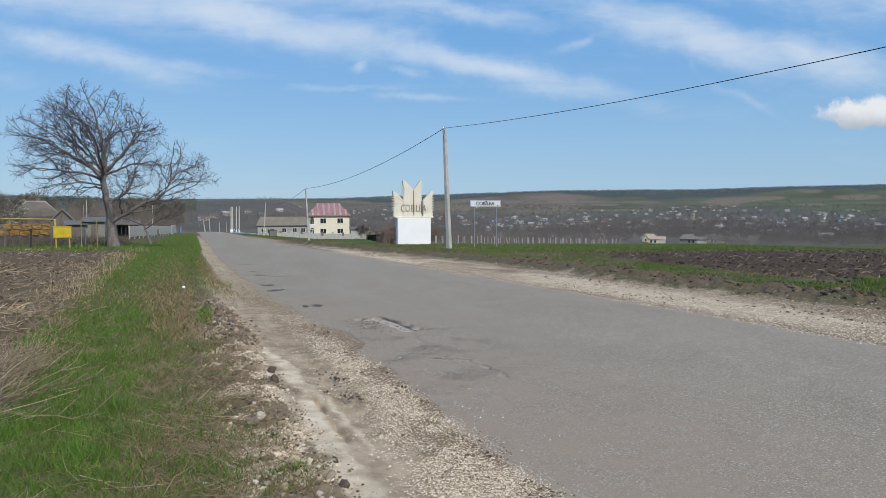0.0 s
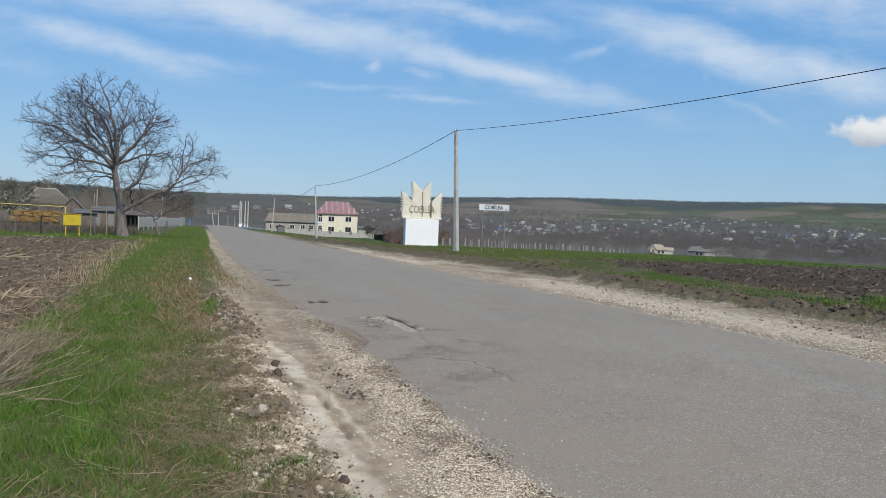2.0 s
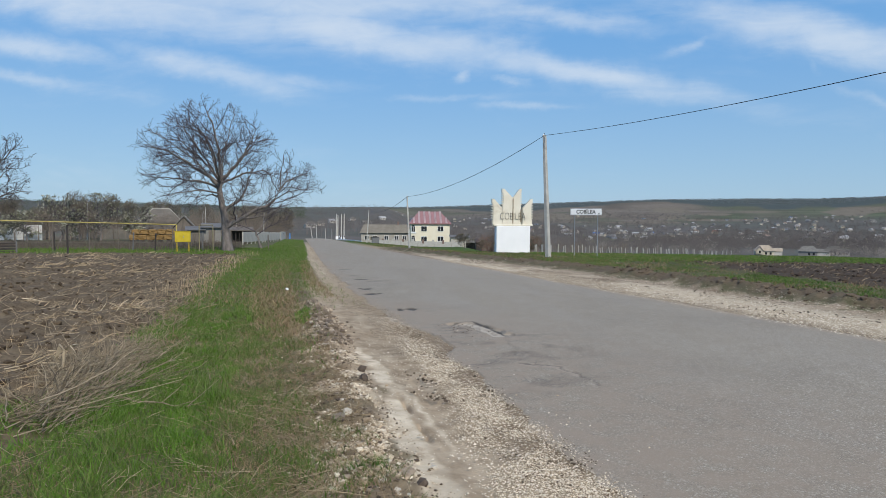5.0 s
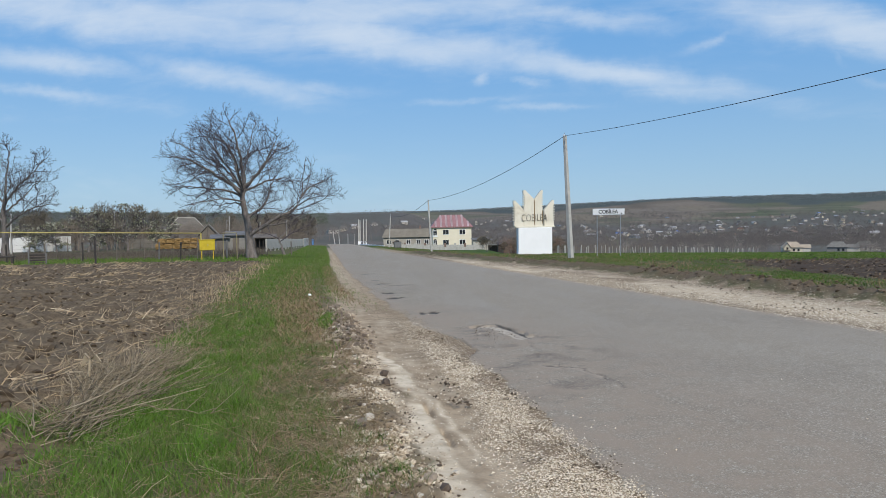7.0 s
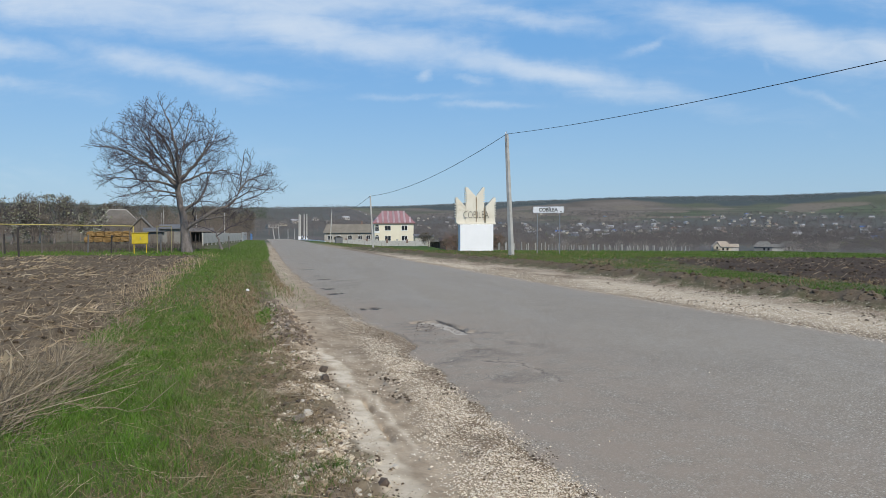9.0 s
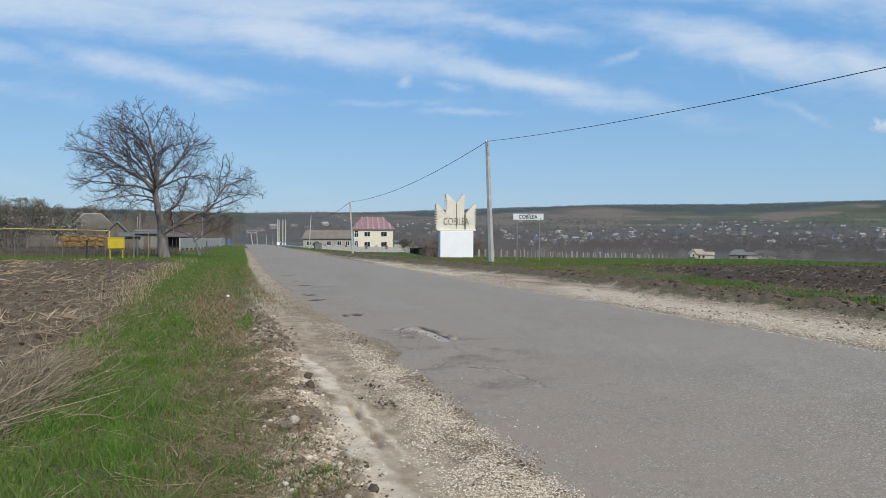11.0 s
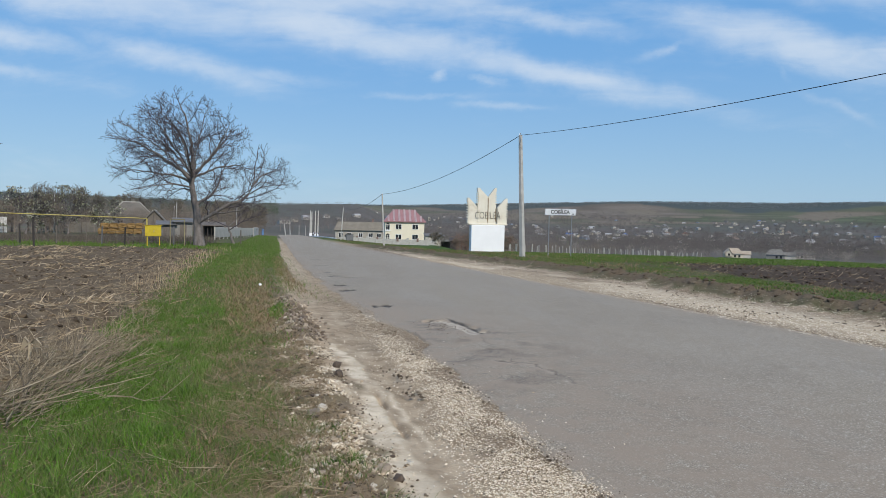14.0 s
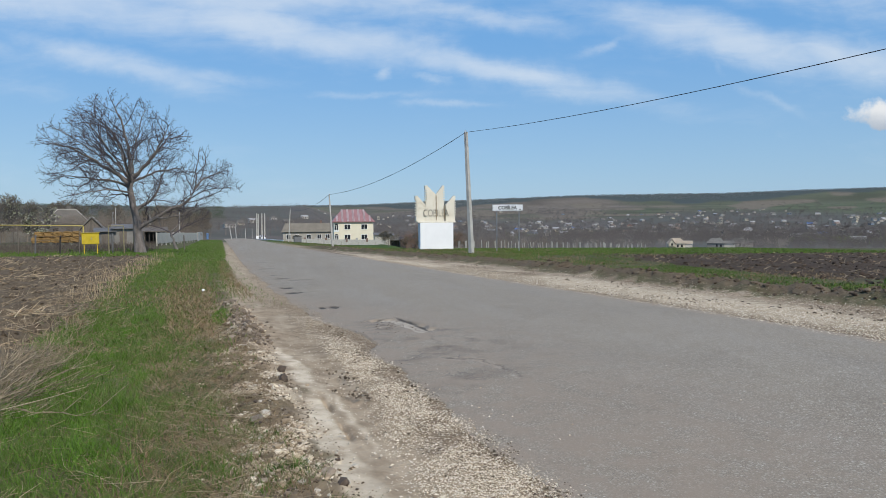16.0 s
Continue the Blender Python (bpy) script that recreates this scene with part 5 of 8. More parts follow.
tufts("verge_tufts", 260, 26, -2.2, -1.45, 2.7, 13.0, lambda l, x, y: 0.2 + 0.8 * step(0.5, 0.6, fbm(x * 1.5, y * 1.5, 3, 155)), 0.04, 0.03, 0.10, 0.0025, 0.005, GRASS, "small green tufts among dead grass", 1.2)
tufts("verge_tufts", 30, 30, -1.6, -1.36, 10.4, 11.6, None, 0.05, 0.05, 0.15, 0.004, 0.008, LUSH, "bright green grass clump beside the stones", 0.9)
tufts("field_edge_tufts", 60, 40, -4.35, -3.7, 4.9, 5.8, lambda l, x, y: 0.5 + 0.5 * step(0.45, 0.55, fbm(x * 2, y * 2, 2, 159)), 0.06, 0.04, 0.10, 0.004, 0.007, LUSH, "lush green weeds at the field edge", 1.3)
gx, gy = pair(80000, -4.0, -0.2, 7.0, 34, green_patch)
blades("verge_grass", gx, gy, RNG.uniform(0.025, 0.08, len(gx)) * (0.6 + 0.8 * fbm(gx, gy, 2, 93)), RNG.uniform(0.007, 0.014, len(gx)), GRASS, "short bright green spring grass on the verge", 0.8)
gx, gy = pair(46000, -4.3, -0.4, 24, 140, lambda l, x, y: (0.25 + 0.6 * step(24, 42, y)) * step(-0.42, -0.65, l + 0.3 * (fbm(x, y * 0.5, 2, 165) - 0.5)))
blades("verge_grass", gx, gy, RNG.uniform(0.03, 0.10, len(gx)), RNG.uniform(0.014, 0.035, len(gx)), GRASS, "bright green grass strip beside the distant road", 0.7)
gx, gy = pair(64000, -3.6, -1.25, 2.6, 11, lambda l, x, y: np.clip(1.2 * dry_patch(l, x, y) + 0.12 + 0.5 * step(-2.5, -2.0, l), 0, 1))
blades("dry_grass", gx, gy, RNG.uniform(0.015, 0.075, len(gx)), RNG.uniform(0.002, 0.005, len(gx)), DRY_GRASS, "flattened brown dead grass among the green", 2.6)
gx, gy = pair(34000, -3.6, -0.5, 8, 34, lambda l, x, y: np.maximum(dry_patch(l, x, y) * step(8, 12, y) * (1 - 0.55 * step(13, 22, y)), 0.07 + 0.6 * step(-1.1, -0.8, l) * (1 - step(-0.6, -0.5, l))) * np.maximum(step(-1.15, -1.6, l), step(13, 18, y)))
blades("dry_grass", gx, gy, RNG.uniform(0.03, 0.12, len(gx)), RNG.uniform(0.008, 0.016, len(gx)), DRY_GRASS, "flattened brown dead grass among the green", 1.5)
# the same verge round and behind the camera
n_b = 16000
gl, gy = RNG.uniform(-4.0, -1.4, n_b), RNG.uniform(-6.0, 2.7, n_b)
gx = gl + road_left(gy)
ok = RNG.random(n_b) < np.maximum(green_patch(gl, gx, np.full(n_b, 3.0)), 0.15)
blades("verge_grass", gx[ok], gy[ok], RNG.uniform(0.02, 0.08, ok.sum()), RNG.uniform(0.006, 0.012, ok.sum()), GRASS, "short bright green spring grass on the verge", 0.7)
# tufts in the rubble
for tx, ty, n_t in ((0.30, 4.0, 420), (0.16, 4.75, 200), (0.5, 3.35, 200), (0.05, 3.45, 160), (-0.35, 8.9, 160), (-0.55, 11.0, 200)):
    gx, gy = RNG.normal(tx, 0.09, n_t), RNG.normal(ty, 0.10, n_t)
    blades("grass_tuft", gx, gy, RNG.uniform(0.02, 0.09, n_t), RNG.uniform(0.003, 0.006, n_t), MID_GRASS, "small green grass tuft growing in the rubble", 1.5)
# far verge and the strip before the fences
gx, gy = pair(60000, 9.6, 20.0, 8, 62, lambda l, x, y: step(0.12, 0.5, l - bank_at(y)) * (0.2 + 0.8 * step(0.44, 0.56, fbm(x * 0.5, y * 0.5, 3, 95))) * np.maximum(step(38, 40, y), step(0.8, 0.0, l - np.interp(y, (15, 18, 27, 33), (14.2, 14.7, 16.6, 19.5)))))
blades("far_verge_grass", gx, gy, RNG.uniform(0.03, 0.09, len(gx)), RNG.uniform(0.012, 0.03, len(gx)), MID_GRASS, "green grass strip along the far side of the road", 0.7)
gx, gy = pair(34000, 7.0, 30, 34, 165, lambda l, x, y: step(0.2, 0.7, l - bank_at(y)) * np.maximum(step(8.2, 9.2, l), 1 - step(60, 75, y)) * (0.25 + 0.75 * step(0.42, 0.56, fbm(x * 0.3, y * 0.3, 3, 123))))
blades("roadside_grass", gx, gy, RNG.uniform(0.03, 0.09, len(gx)), RNG.uniform(0.03, 0.09, len(gx)), MID_GRASS, "green and brown grass between road and houses", 0.7)
gx, gy = pair(12000, 7.0, 26, 30, 150, lambda l, x, y: step(0.2, 0.7, l - bank_at(y)) * 0.8)
blades("roadside_dry_grass", gx, gy, RNG.uniform(0.04, 0.12, len(gx)), RNG.uniform(0.02, 0.06, len(gx)), DRY_GRASS, "dead brown grass between road and houses", 0.9)
gx, gy = pair(50000, 10.4, 18, 9, 40, lambda l, x, y: step(0.3, 0.7, l - bank_at(y)) * step(0.45, 0.56, fbm(x * 0.4 + 9, y * 0.25, 3, 147)) * step(0.6, 0.0, l - np.interp(y, (15, 18, 27, 33), (14.2, 14.7, 16.6, 19.5))))
blades("far_verge_grass", gx, gy, RNG.uniform(0.03, 0.075, len(gx)), RNG.uniform(0.010, 0.024, len(gx)), GRASS, "fresh green grass behind the earth bank", 0.6)
gx, gy = pair(26000, 9.0, 17, 9, 75, lambda l, x, y: step(0.1, 0.45, l - bank_at(y)) * (0.2 + 0.8 * step(0.5, 0.58, fbm(x * 0.35, y * 0.35, 3, 97))))
blades("far_verge_dry_grass", gx, gy, RNG.uniform(0.03, 0.09, len(gx)), RNG.uniform(0.010, 0.025, len(gx)), DRY_GRASS, "tangled brown dead grass along the far verge", 0.9)
gx, gy = pair(24000, 17, 48, 36, 66, lambda l, x, y: step(36, 39, y + 3 * fbm(x * 0.3, y * 0.3, 2, 99)))
blades("green_field", gx, gy, RNG.uniform(0.05, 0.12, len(gx)), RNG.uniform(0.03, 0.07, len(gx)), GRASS, "strip of young green crop beyond the ploughed soil", 0.5)
gx, gy = pair(7000, 14.0, 17.2, 8.5, 14.2, lambda l, x, y: 0.9 * step(0.35, 0.5, fbm(x * 0.8, y * 0.8, 2, 101)))
blades("green_patch", gx, gy, RNG.uniform(0.08, 0.2, len(gx)), RNG.uniform(0.012, 0.03, len(gx)), GRASS, "patch of lush green grass beside ploughed soil", 0.6)
gx, gy = pair(42000, -34, -4.2, 39, 60, lambda l, x, y: 0.25 + 0.75 * step(0.4, 0.65, fbm(x * 0.25, y * 0.5, 2, 103)))
blades("field_edge_grass", gx, gy, RNG.uniform(0.05, 0.16, len(gx)), RNG.uniform(0.03, 0.06, len(gx)), GRASS, "green grass along the far edge of the field", 0.6)

# gravel and rubble
sx, sy = pair(165000, -1.2, 0.6, 2.6, 11.5, lambda l, x, y: (1 - 0.75 * step(7.0, 9.5, y)) * np.clip((np.exp(-((l + 0.17 + 0.12 * step(6.0, 4.2, y)) / (0.24 + 0.12 * step(6.0, 4.2, y))) ** 4) + 0.05 * np.exp(-((l + 0.6) / 0.5) ** 2)) * np.clip(4.5 * fbm(x * 2.2, y * 2.2, 4, 105) - 1.4, 0.12, 1), 0, 1))
rocks("gravel", sx, sy, RNG.uniform(0.0035, 0.0105, len(sx)) * (0.75 + 0.028 * sy) * np.where(RNG.random(len(sx)) < 0.12, 1.7, 1.0), WHITE_STONE, "loose pale limestone gravel along the asphalt edge", "gravel", z=np.maximum(tops(sx, sy), height(sx, sy) + 0.006), small=True)
sx, sy = pair(60000, -2.0, -0.9, 2.6, 13, lambda l, x, y: np.clip(np.exp(-((l + 1.36) / 0.28) ** 4) * step(0.46, 0.60, fbm(x * 3.2, y * 3.2, 3, 43)) * (1 - 0.7 * step(7.8, 9.2, y)) + 0.03, 0, 1))
rocks("rubble", sx, sy, RNG.uniform(0.003, 0.009, len(sx)) * np.where(RNG.random(len(sx)) < 0.06, 2.6, 1.0), WHITE_STONE, "heaped white broken stones along the grass edge", "rubble")
sx, sy = pair(15000, -1.9, -0.95, 2.6, 14, lambda l, x, y: np.clip(np.exp(-((l + 1.3) / 0.28) ** 2) * (0.2 + fbm(x * 2, y * 2, 3, 107)), 0, 1))
rocks("earth_crumbs", sx, sy, RNG.uniform(0.003, 0.013, len(sx)) * RNG.uniform(0.4, 1.6, len(sx)), BANK_CLOD, "crumbled brown earth between the stones", "soil clods")
CHUNKS = islands("broken_stone", ((0.15, 0.112, 0.08), (0.20, 0.155, 0.115), (0.27, 0.21, 0.152), (0.11, 0.082, 0.06), (0.40, 0.325, 0.24), (0.17, 0.13, 0.098), (0.60, 0.50, 0.375)))
sx, sy = pair(5200, -1.7, -0.8, 8.0, 13.6, lambda l, x, y: np.exp(-((l + 1.22) / 0.2) ** 2) * step(8.0, 9.3, y))
rocks("stone_heap", sx, sy, 0.008 + 0.045 * RNG.random(len(sx)) ** 2.6, CHUNKS, "low heap of grey broken stone and old asphalt", "rubble", flat=0.75)
sx, sy = pair(1500, -1.65, -1.0, 2.7, 9.0, lambda l, x, y: np.exp(-((l + 1.33) / 0.2) ** 2) * step(0.45, 0.58, fbm(x * 3.2, y * 3.2, 3, 43)))
rocks("rubble", sx, sy, 0.008 + 0.03 * RNG.random(len(sx)) ** 2.5, WHITE_STONE, "cream broken stones half sunk in brown earth", "rubble", flat=0.7)
for cx, cy, count, mat, lab in ((1.08, 9.35, 150, BANK_CLOD, "dark crumbled asphalt heap in the gravel"), (1.0, 10.2, 60, BANK_CLOD, "brown crumbs in the gravel"), (1.22, 7.7, 70, BANK_CLOD, "dark crumbs at the asphalt edge"), (1.33, 6.95, 60, BANK_CLOD, "brown crumbs at the asphalt edge"), (1.45, 5.9, 60, BANK_CLOD, "dark crumbs at the asphalt edge"), (0.9, 6.6, 70, BANK_CLOD, "brown earth crumbs in the wheel track"), (0.95, 5.9, 60, BANK_CLOD, "brown earth crumbs in the wheel track")):
    sx, sy = RNG.normal(cx, 0.09, count), RNG.normal(cy, 0.16, count)
    rocks("earth_crumbs", sx, sy, 0.003 + 0.022 * RNG.random(count) ** 3, mat, lab, "soil clods", z=np.maximum(tops(sx, sy), height(sx, sy) + 0.006))
sx, sy = RNG.normal(1.98, 0.22, 110), RNG.normal(9.7, 0.4, 110)
rocks("asphalt_crumbs", sx, sy, 0.003 + 0.012 * RNG.random(110) ** 2, DARK_CLOD, "dark crumbs round the pothole", "rubble", z=height(sx, sy) + 0.03)
sx, sy = pair(12000, -0.6, 0.2, 9.0, 26, lambda l, x, y: (0.7 - 0.45 * step(11, 18, y)) * step(0.42, 0.6, fbm(x * 2, y * 2, 3, 105)))
rocks("gravel", sx, sy, RNG.uniform(0.005, 0.015, len(sx)), RUBBLE, "earthy gravel along the crumbling asphalt edge", "gravel", z=np.maximum(tops(sx, sy), height(sx, sy) + 0.006), small=True)
sx, sy = pair(9000, -0.55, 0.25, 13, 70, lambda l, x, y: 0.3 + 0.7 * step(0.45, 0.6, fbm(x * 1.2, y * 0.7, 3, 169)))
rocks("gravel", sx, sy, RNG.uniform(0.006, 0.018, len(sx)) * (0.7 + 0.02 * sy), RUBBLE, "thin gravel along the distant road shoulder", "gravel", small=True)
sx, sy = pair(72000, 5.95, 10.0, 4.5, 38, lambda l, x, y: np.clip(np.exp(-((l - 6.9) / 0.75) ** 2) + 0.30 * fbm(x, y, 2, 109) + 0.05, 0, 1))
rocks("shoulder_gravel", sx, sy, RNG.uniform(0.006, 0.017, len(sx)) * RNG.uniform(0.7, 1.5, len(sx)), WHITE_STONE, "pale loose gravel on the far shoulder of the road", "gravel", z=np.maximum(tops(sx, sy), height(sx, sy) + 0.004), small=True)
sx, sy = pair(3000, -0.9, 7.0, 4, 30, lambda l, x, y: 0.05 + 0.3 * step(1.2, 0.1, l))
rocks("road_pebbles", sx, sy, RNG.uniform(0.005, 0.014, len(sx)), PALE_STONE, "scattered small pebbles lying on the asphalt", "gravel", z=height(sx, sy) + 0.004 + 0.05 * (1 - np.clip((sx - road_left(sy) - 3.1) / 3.1, -1, 1) ** 2))

sl, sy = RNG.uniform(-1.7, 0.2, 5000), RNG.uniform(-6.0, 2.7, 5000)
sx = sl + road_left(sy)
rocks("rubble", sx, sy, RNG.uniform(0.005, 0.02, 5000), RUBBLE, "broken stones and earth along the grass edge", "rubble")

sx, sy = pair(9000, -0.75, 0.2, 2.8, 13, lambda l, x, y: np.exp(-((l + 0.12) / 0.3) ** 2) * step(0.52, 0.64, fbm(x * 2.4 + 7, y * 2.4, 4, 141)))
rocks("earth_crumbs", sx, sy, RNG.uniform(0.003, 0.009, len(sx)) * np.where(RNG.random(len(sx)) < 0.03, 2.2, 1.0), BANK_CLOD, "crumbled brown earth in the gravel at the asphalt edge", "soil clods", z=np.maximum(tops(sx, sy), height(sx, sy) + 0.008))
sx, sy = pair(2600, 6.3, 10.0, 5, 40, lambda l, x, y: step(0.5, 0.62, fbm(x * 1.2, y * 0.8, 3, 143)))
rocks("earth_crumbs", sx, sy, RNG.uniform(0.01, 0.035, len(sx)), BANK_CLOD, "crumbled brown earth on the far gravel shoulder", "soil clods")

# clods and straw on the ploughed ground
sx, sy = pair(9000, -16, -3.6, 4.5, 40, lambda l, x, y: 0.25 + 0.75 * fbm(x * 0.9, y * 0.9, 3, 111))
rocks("field_clods", sx, sy, RNG.uniform(0.015, 0.06, len(sx)) * RNG.uniform(0.5, 1.6, len(sx)), DARK_CLOD, "crumbled brown clods over ploughed soil", "soil clods")
sx, sy = pair(17000, 14.5, 52, 8, 38, lambda l, x, y: (0.3 + 0.7 * fbm(x * 0.5, y * 0.5, 3, 113)) * step(0.2, 1.0, l - np.interp(y, (15, 18, 27, 33), (14.2, 14.7, 16.6, 19.5))))
rocks("field_clods", sx, sy, RNG.uniform(0.02, 0.09, len(sx)) * RNG.uniform(0.5, 1.5, len(sx)), WET_CLOD, "rough dark clods over freshly ploughed soil", "soil clods")
sx, sy = pair(22000, 7.0, 11.6, 8, 70, lambda l, x, y: np.exp(-((l - bank_at(y) - 0.08) / 0.42) ** 2) * (0.3 + 0.7 * step(0.4, 0.6, fbm(x * 1.5, y * 1.5, 3, 149))))
rocks("bank_clods", sx, sy, RNG.uniform(0.012, 0.06, len(sx)) * RNG.uniform(0.5, 1.4, len(sx)), BANK_CLOD, "brown earth clods thrown up along the road bank", "soil clods")


def lying(x, y, long, rise=0.03, turn=None, spread=1.2):
    a = RNG.normal(turn, spread, len(x)) if turn is not None else RNG.uniform(0, 2 * np.pi, len(x))
    d = np.stack([np.cos(a) * long, np.sin(a) * long], -1) * 0.5
    x0, y0, x1, y1 = x - d[:, 0], y - d[:, 1], x + d[:, 0], y + d[:, 1]
    p0 = np.stack([x0, y0, tops(x0, y0) + rise * RNG.uniform(0, 1, len(x))], -1)
    p1 = np.stack([x1, y1, tops(x1, y1) + rise * RNG.uniform(0, 2.5, len(x))], -1)
    return p0, p1


# dead stems lying and standing in the verge
mx, my = pair(130, -3.3, -1.35, 2.8, 13, lambda l, x, y: 0.35 + 0.65 * step(-2.5, -1.9, l))
who = np.repeat(np.arange(len(mx)), 55)
sx, sy = mx[who] + RNG.normal(0, 0.11, len(who)), my[who] + RNG.normal(0, 0.11, len(who))
p0, p1 = lying(sx, sy, RNG.uniform(0.03, 0.16, len(sx)), 0.028)
sticks("dead_grass_mat", p0, p1, RNG.uniform(0.0008, 0.0018, len(sx)), DRY_STEM, "matted straw-coloured dead grass on the verge", "dead grass")
sx, sy = pair(2600, -3.5, -1.2, 2.7, 16, lambda l, x, y: 0.4 + 0.6 * step(-2.3, -1.9, l))
p0, p1 = lying(sx, sy, 0.06 + 0.34 * RNG.random(len(sx)) ** 2, 0.05)
sticks("dead_stems", p0, p1, RNG.uniform(0.001, 0.0024, len(sx)), DRY_STEM, "loose dry stems lying in the grass", "dead grass")


def straw_rows(l, x, y):
    return np.clip(0.10 + 1.5 * step(0.50, 0.70, fbm(x * 0.35 + 5, y * 0.9, 3, 115)), 0, 1)


sx, sy = pair(7500, -20, -3.4, 4.5, 42, straw_rows)
p0, p1 = lying(sx, sy, 0.04 + 0.26 * RNG.random(len(sx)) ** 2.2, 0.03, 0.2, 1.3)
sticks("corn_straw", p0, p1, RNG.uniform(0.0025, 0.007, len(sx)) * (0.7 + 0.03 * sy), STRAW, "pale broken corn stalks scattered over ploughed soil", "straw")
mx, my = pair(420, -18, -3.9, 6, 40, lambda l, x, y: 0.12 + 0.88 * step(0.5, 0.62, fbm(x * 0.3 + 5, y * 0.85, 3, 115)))
who = np.repeat(np.arange(len(mx)), RNG.integers(4, 22, len(mx)))
sx, sy = mx[who] + RNG.normal(0, 0.32, len(who)), my[who] + RNG.normal(0, 0.13, len(who))
p0, p1 = lying(sx, sy, 0.06 + 0.34 * RNG.random(len(sx)) ** 1.6, 0.07, 0.15, 0.7)
sticks("corn_straw", p0, p1, RNG.uniform(0.003, 0.009, len(sx)) * (0.7 + 0.03 * sy), STRAW, "pale corn stalks lying in ragged rows on ploughed soil", "straw")
sx, sy = pair(3800, -7.0, -3.3, 6, 26, lambda l, x, y: np.exp(-((l + 4.2) / 1.6) ** 2) * (0.3 + fbm(x * 0.8, y * 0.8, 3, 145)))
p0, p1 = lying(sx, sy, 0.05 + 0.28 * RNG.random(len(sx)) ** 2.0, 0.05, 1.0, 1.2)
sticks("corn_straw", p0, p1, RNG.uniform(0.0015, 0.004, len(sx)) * (0.7 + 0.03 * sy), STRAW, "pale dead stalks strewn along the field edge", "straw")
sx, sy = pair(3400, 14, 50, 9, 36, lambda l, x, y: (0.2 + 0.8 * fbm(x * 0.6, y * 0.9, 2, 117)) * step(0.4, 1.4, l - np.interp(y, (15, 18, 27, 33), (14.2, 14.7, 16.6, 19.5))))
p0, p1 = lying(sx, sy, RNG.uniform(0.08, 0.32, len(sx)), 0.05, 0.0, 0.9)
sticks("corn_straw", p0, p1, RNG.uniform(0.005, 0.011, len(sx)), STRAW, "pale broken corn stalks scattered over ploughed soil", "straw")

# the heap of dead stalks at the field's edge, and the standing weeds behind it
def stalk_heap(name, count, y0, y1, lat_a, lat_b, wide, high, long0, long1, thick, label, spread=0.38):
    """Long dead weeds thrown down side by side: bowed stems that fork towards their tips."""
    store = ([], [], [0])
    for _ in range(count):
        f = RNG.random()
        y = y0 + (y1 - y0) * f
        off = RNG.normal(0, wide)
        x = float(road_left(y)) + lat_a + (lat_b - lat_a) * f + off
        long = RNG.uniform(long0, long1)
        a = RNG.normal(1.55, spread)
        d = np.array([math.cos(a), math.sin(a)])
        lift = high * math.exp(-(off / (1.2 * wide)) ** 2) * RNG.random()
        rise, bow, k = RNG.uniform(0.0, 0.2) * long, RNG.normal(0, 0.06) * long, np.linspace(0, 1, 7)
        px = x + d[0] * long * k - d[1] * bow * np.sin(k * 3.1) + RNG.normal(0, 0.008, 7)
        py = y + d[1] * long * k + d[0] * bow * np.sin(k * 3.1) + RNG.normal(0, 0.008, 7)
        pts = np.stack([px, py, tops(px, py) + 0.02 + lift + rise * k ** 1.6], -1)
        r = RNG.uniform(0.6, 1.25) * thick
        add_tube(store, pts, np.linspace(r, r * 0.45, 7), 4)
        for _ in range(RNG.integers(2, 6)):
            i = RNG.integers(2, 6)
            w = pts[i + 1] - pts[i] + RNG.normal(0, 0.05, 3) * long
            w = w / np.linalg.norm(w) * RNG.uniform(0.08, 0.30)
            q = np.stack([pts[i], pts[i] + w * 0.5 + RNG.normal(0, 0.012, 3), pts[i] + w + np.array([0, 0, 0.04])])
            add_tube(store, q, np.array([0.5, 0.4, 0.28]) * r, 3)
    ob = new(name, mesh_from(name, np.concatenate(store[0]), np.concatenate(store[1]), STALK))
    return tagged(ob, label, "dead weeds", kind="stuff")


stalk_heap("dead_weed_heap", 175, 4.75, 7.0, -3.56, -3.46, 0.12, 0.22, 0.4, 1.25, 0.0046, "tangled heap of long dead grey weed stalks at the field edge")
stalk_heap("dead_weed_heap", 55, 6.2, 8.2, -3.64, -3.40, 0.17, 0.13, 0.3, 0.9, 0.0032, "thinner heap of dead weed stalks along the grass edge")
stalk_heap("dead_weed_tangle", 420, 4.9, 7.6, -3.52, -3.42, 0.13, 0.19, 0.12, 0.45, 0.002, "fine tangled dead stems under the heap", 0.9)
stalk_heap("dead_weed_heap", 45, 8.8, 13.5, -3.55, -3.55, 0.25, 0.12, 0.3, 0.9, 0.0045, "scattered dead weed stalks along the field edge")


def standing(count, lat0, lat1, y0, y1, tall0, tall1, keep=None):
    x, y = pair(count, lat0, lat1, y0, y1, keep)
    z = tops(x, y)
    tall = RNG.uniform(tall0, tall1, len(x))
    p0 = np.stack([x, y, z - 0.02], -1)
    p1 = p0 + np.stack([RNG.normal(0.05, 0.28, len(x)) * tall, RNG.normal(0.0, 0.28, len(x)) * tall, tall], -1)
    return p0, p1


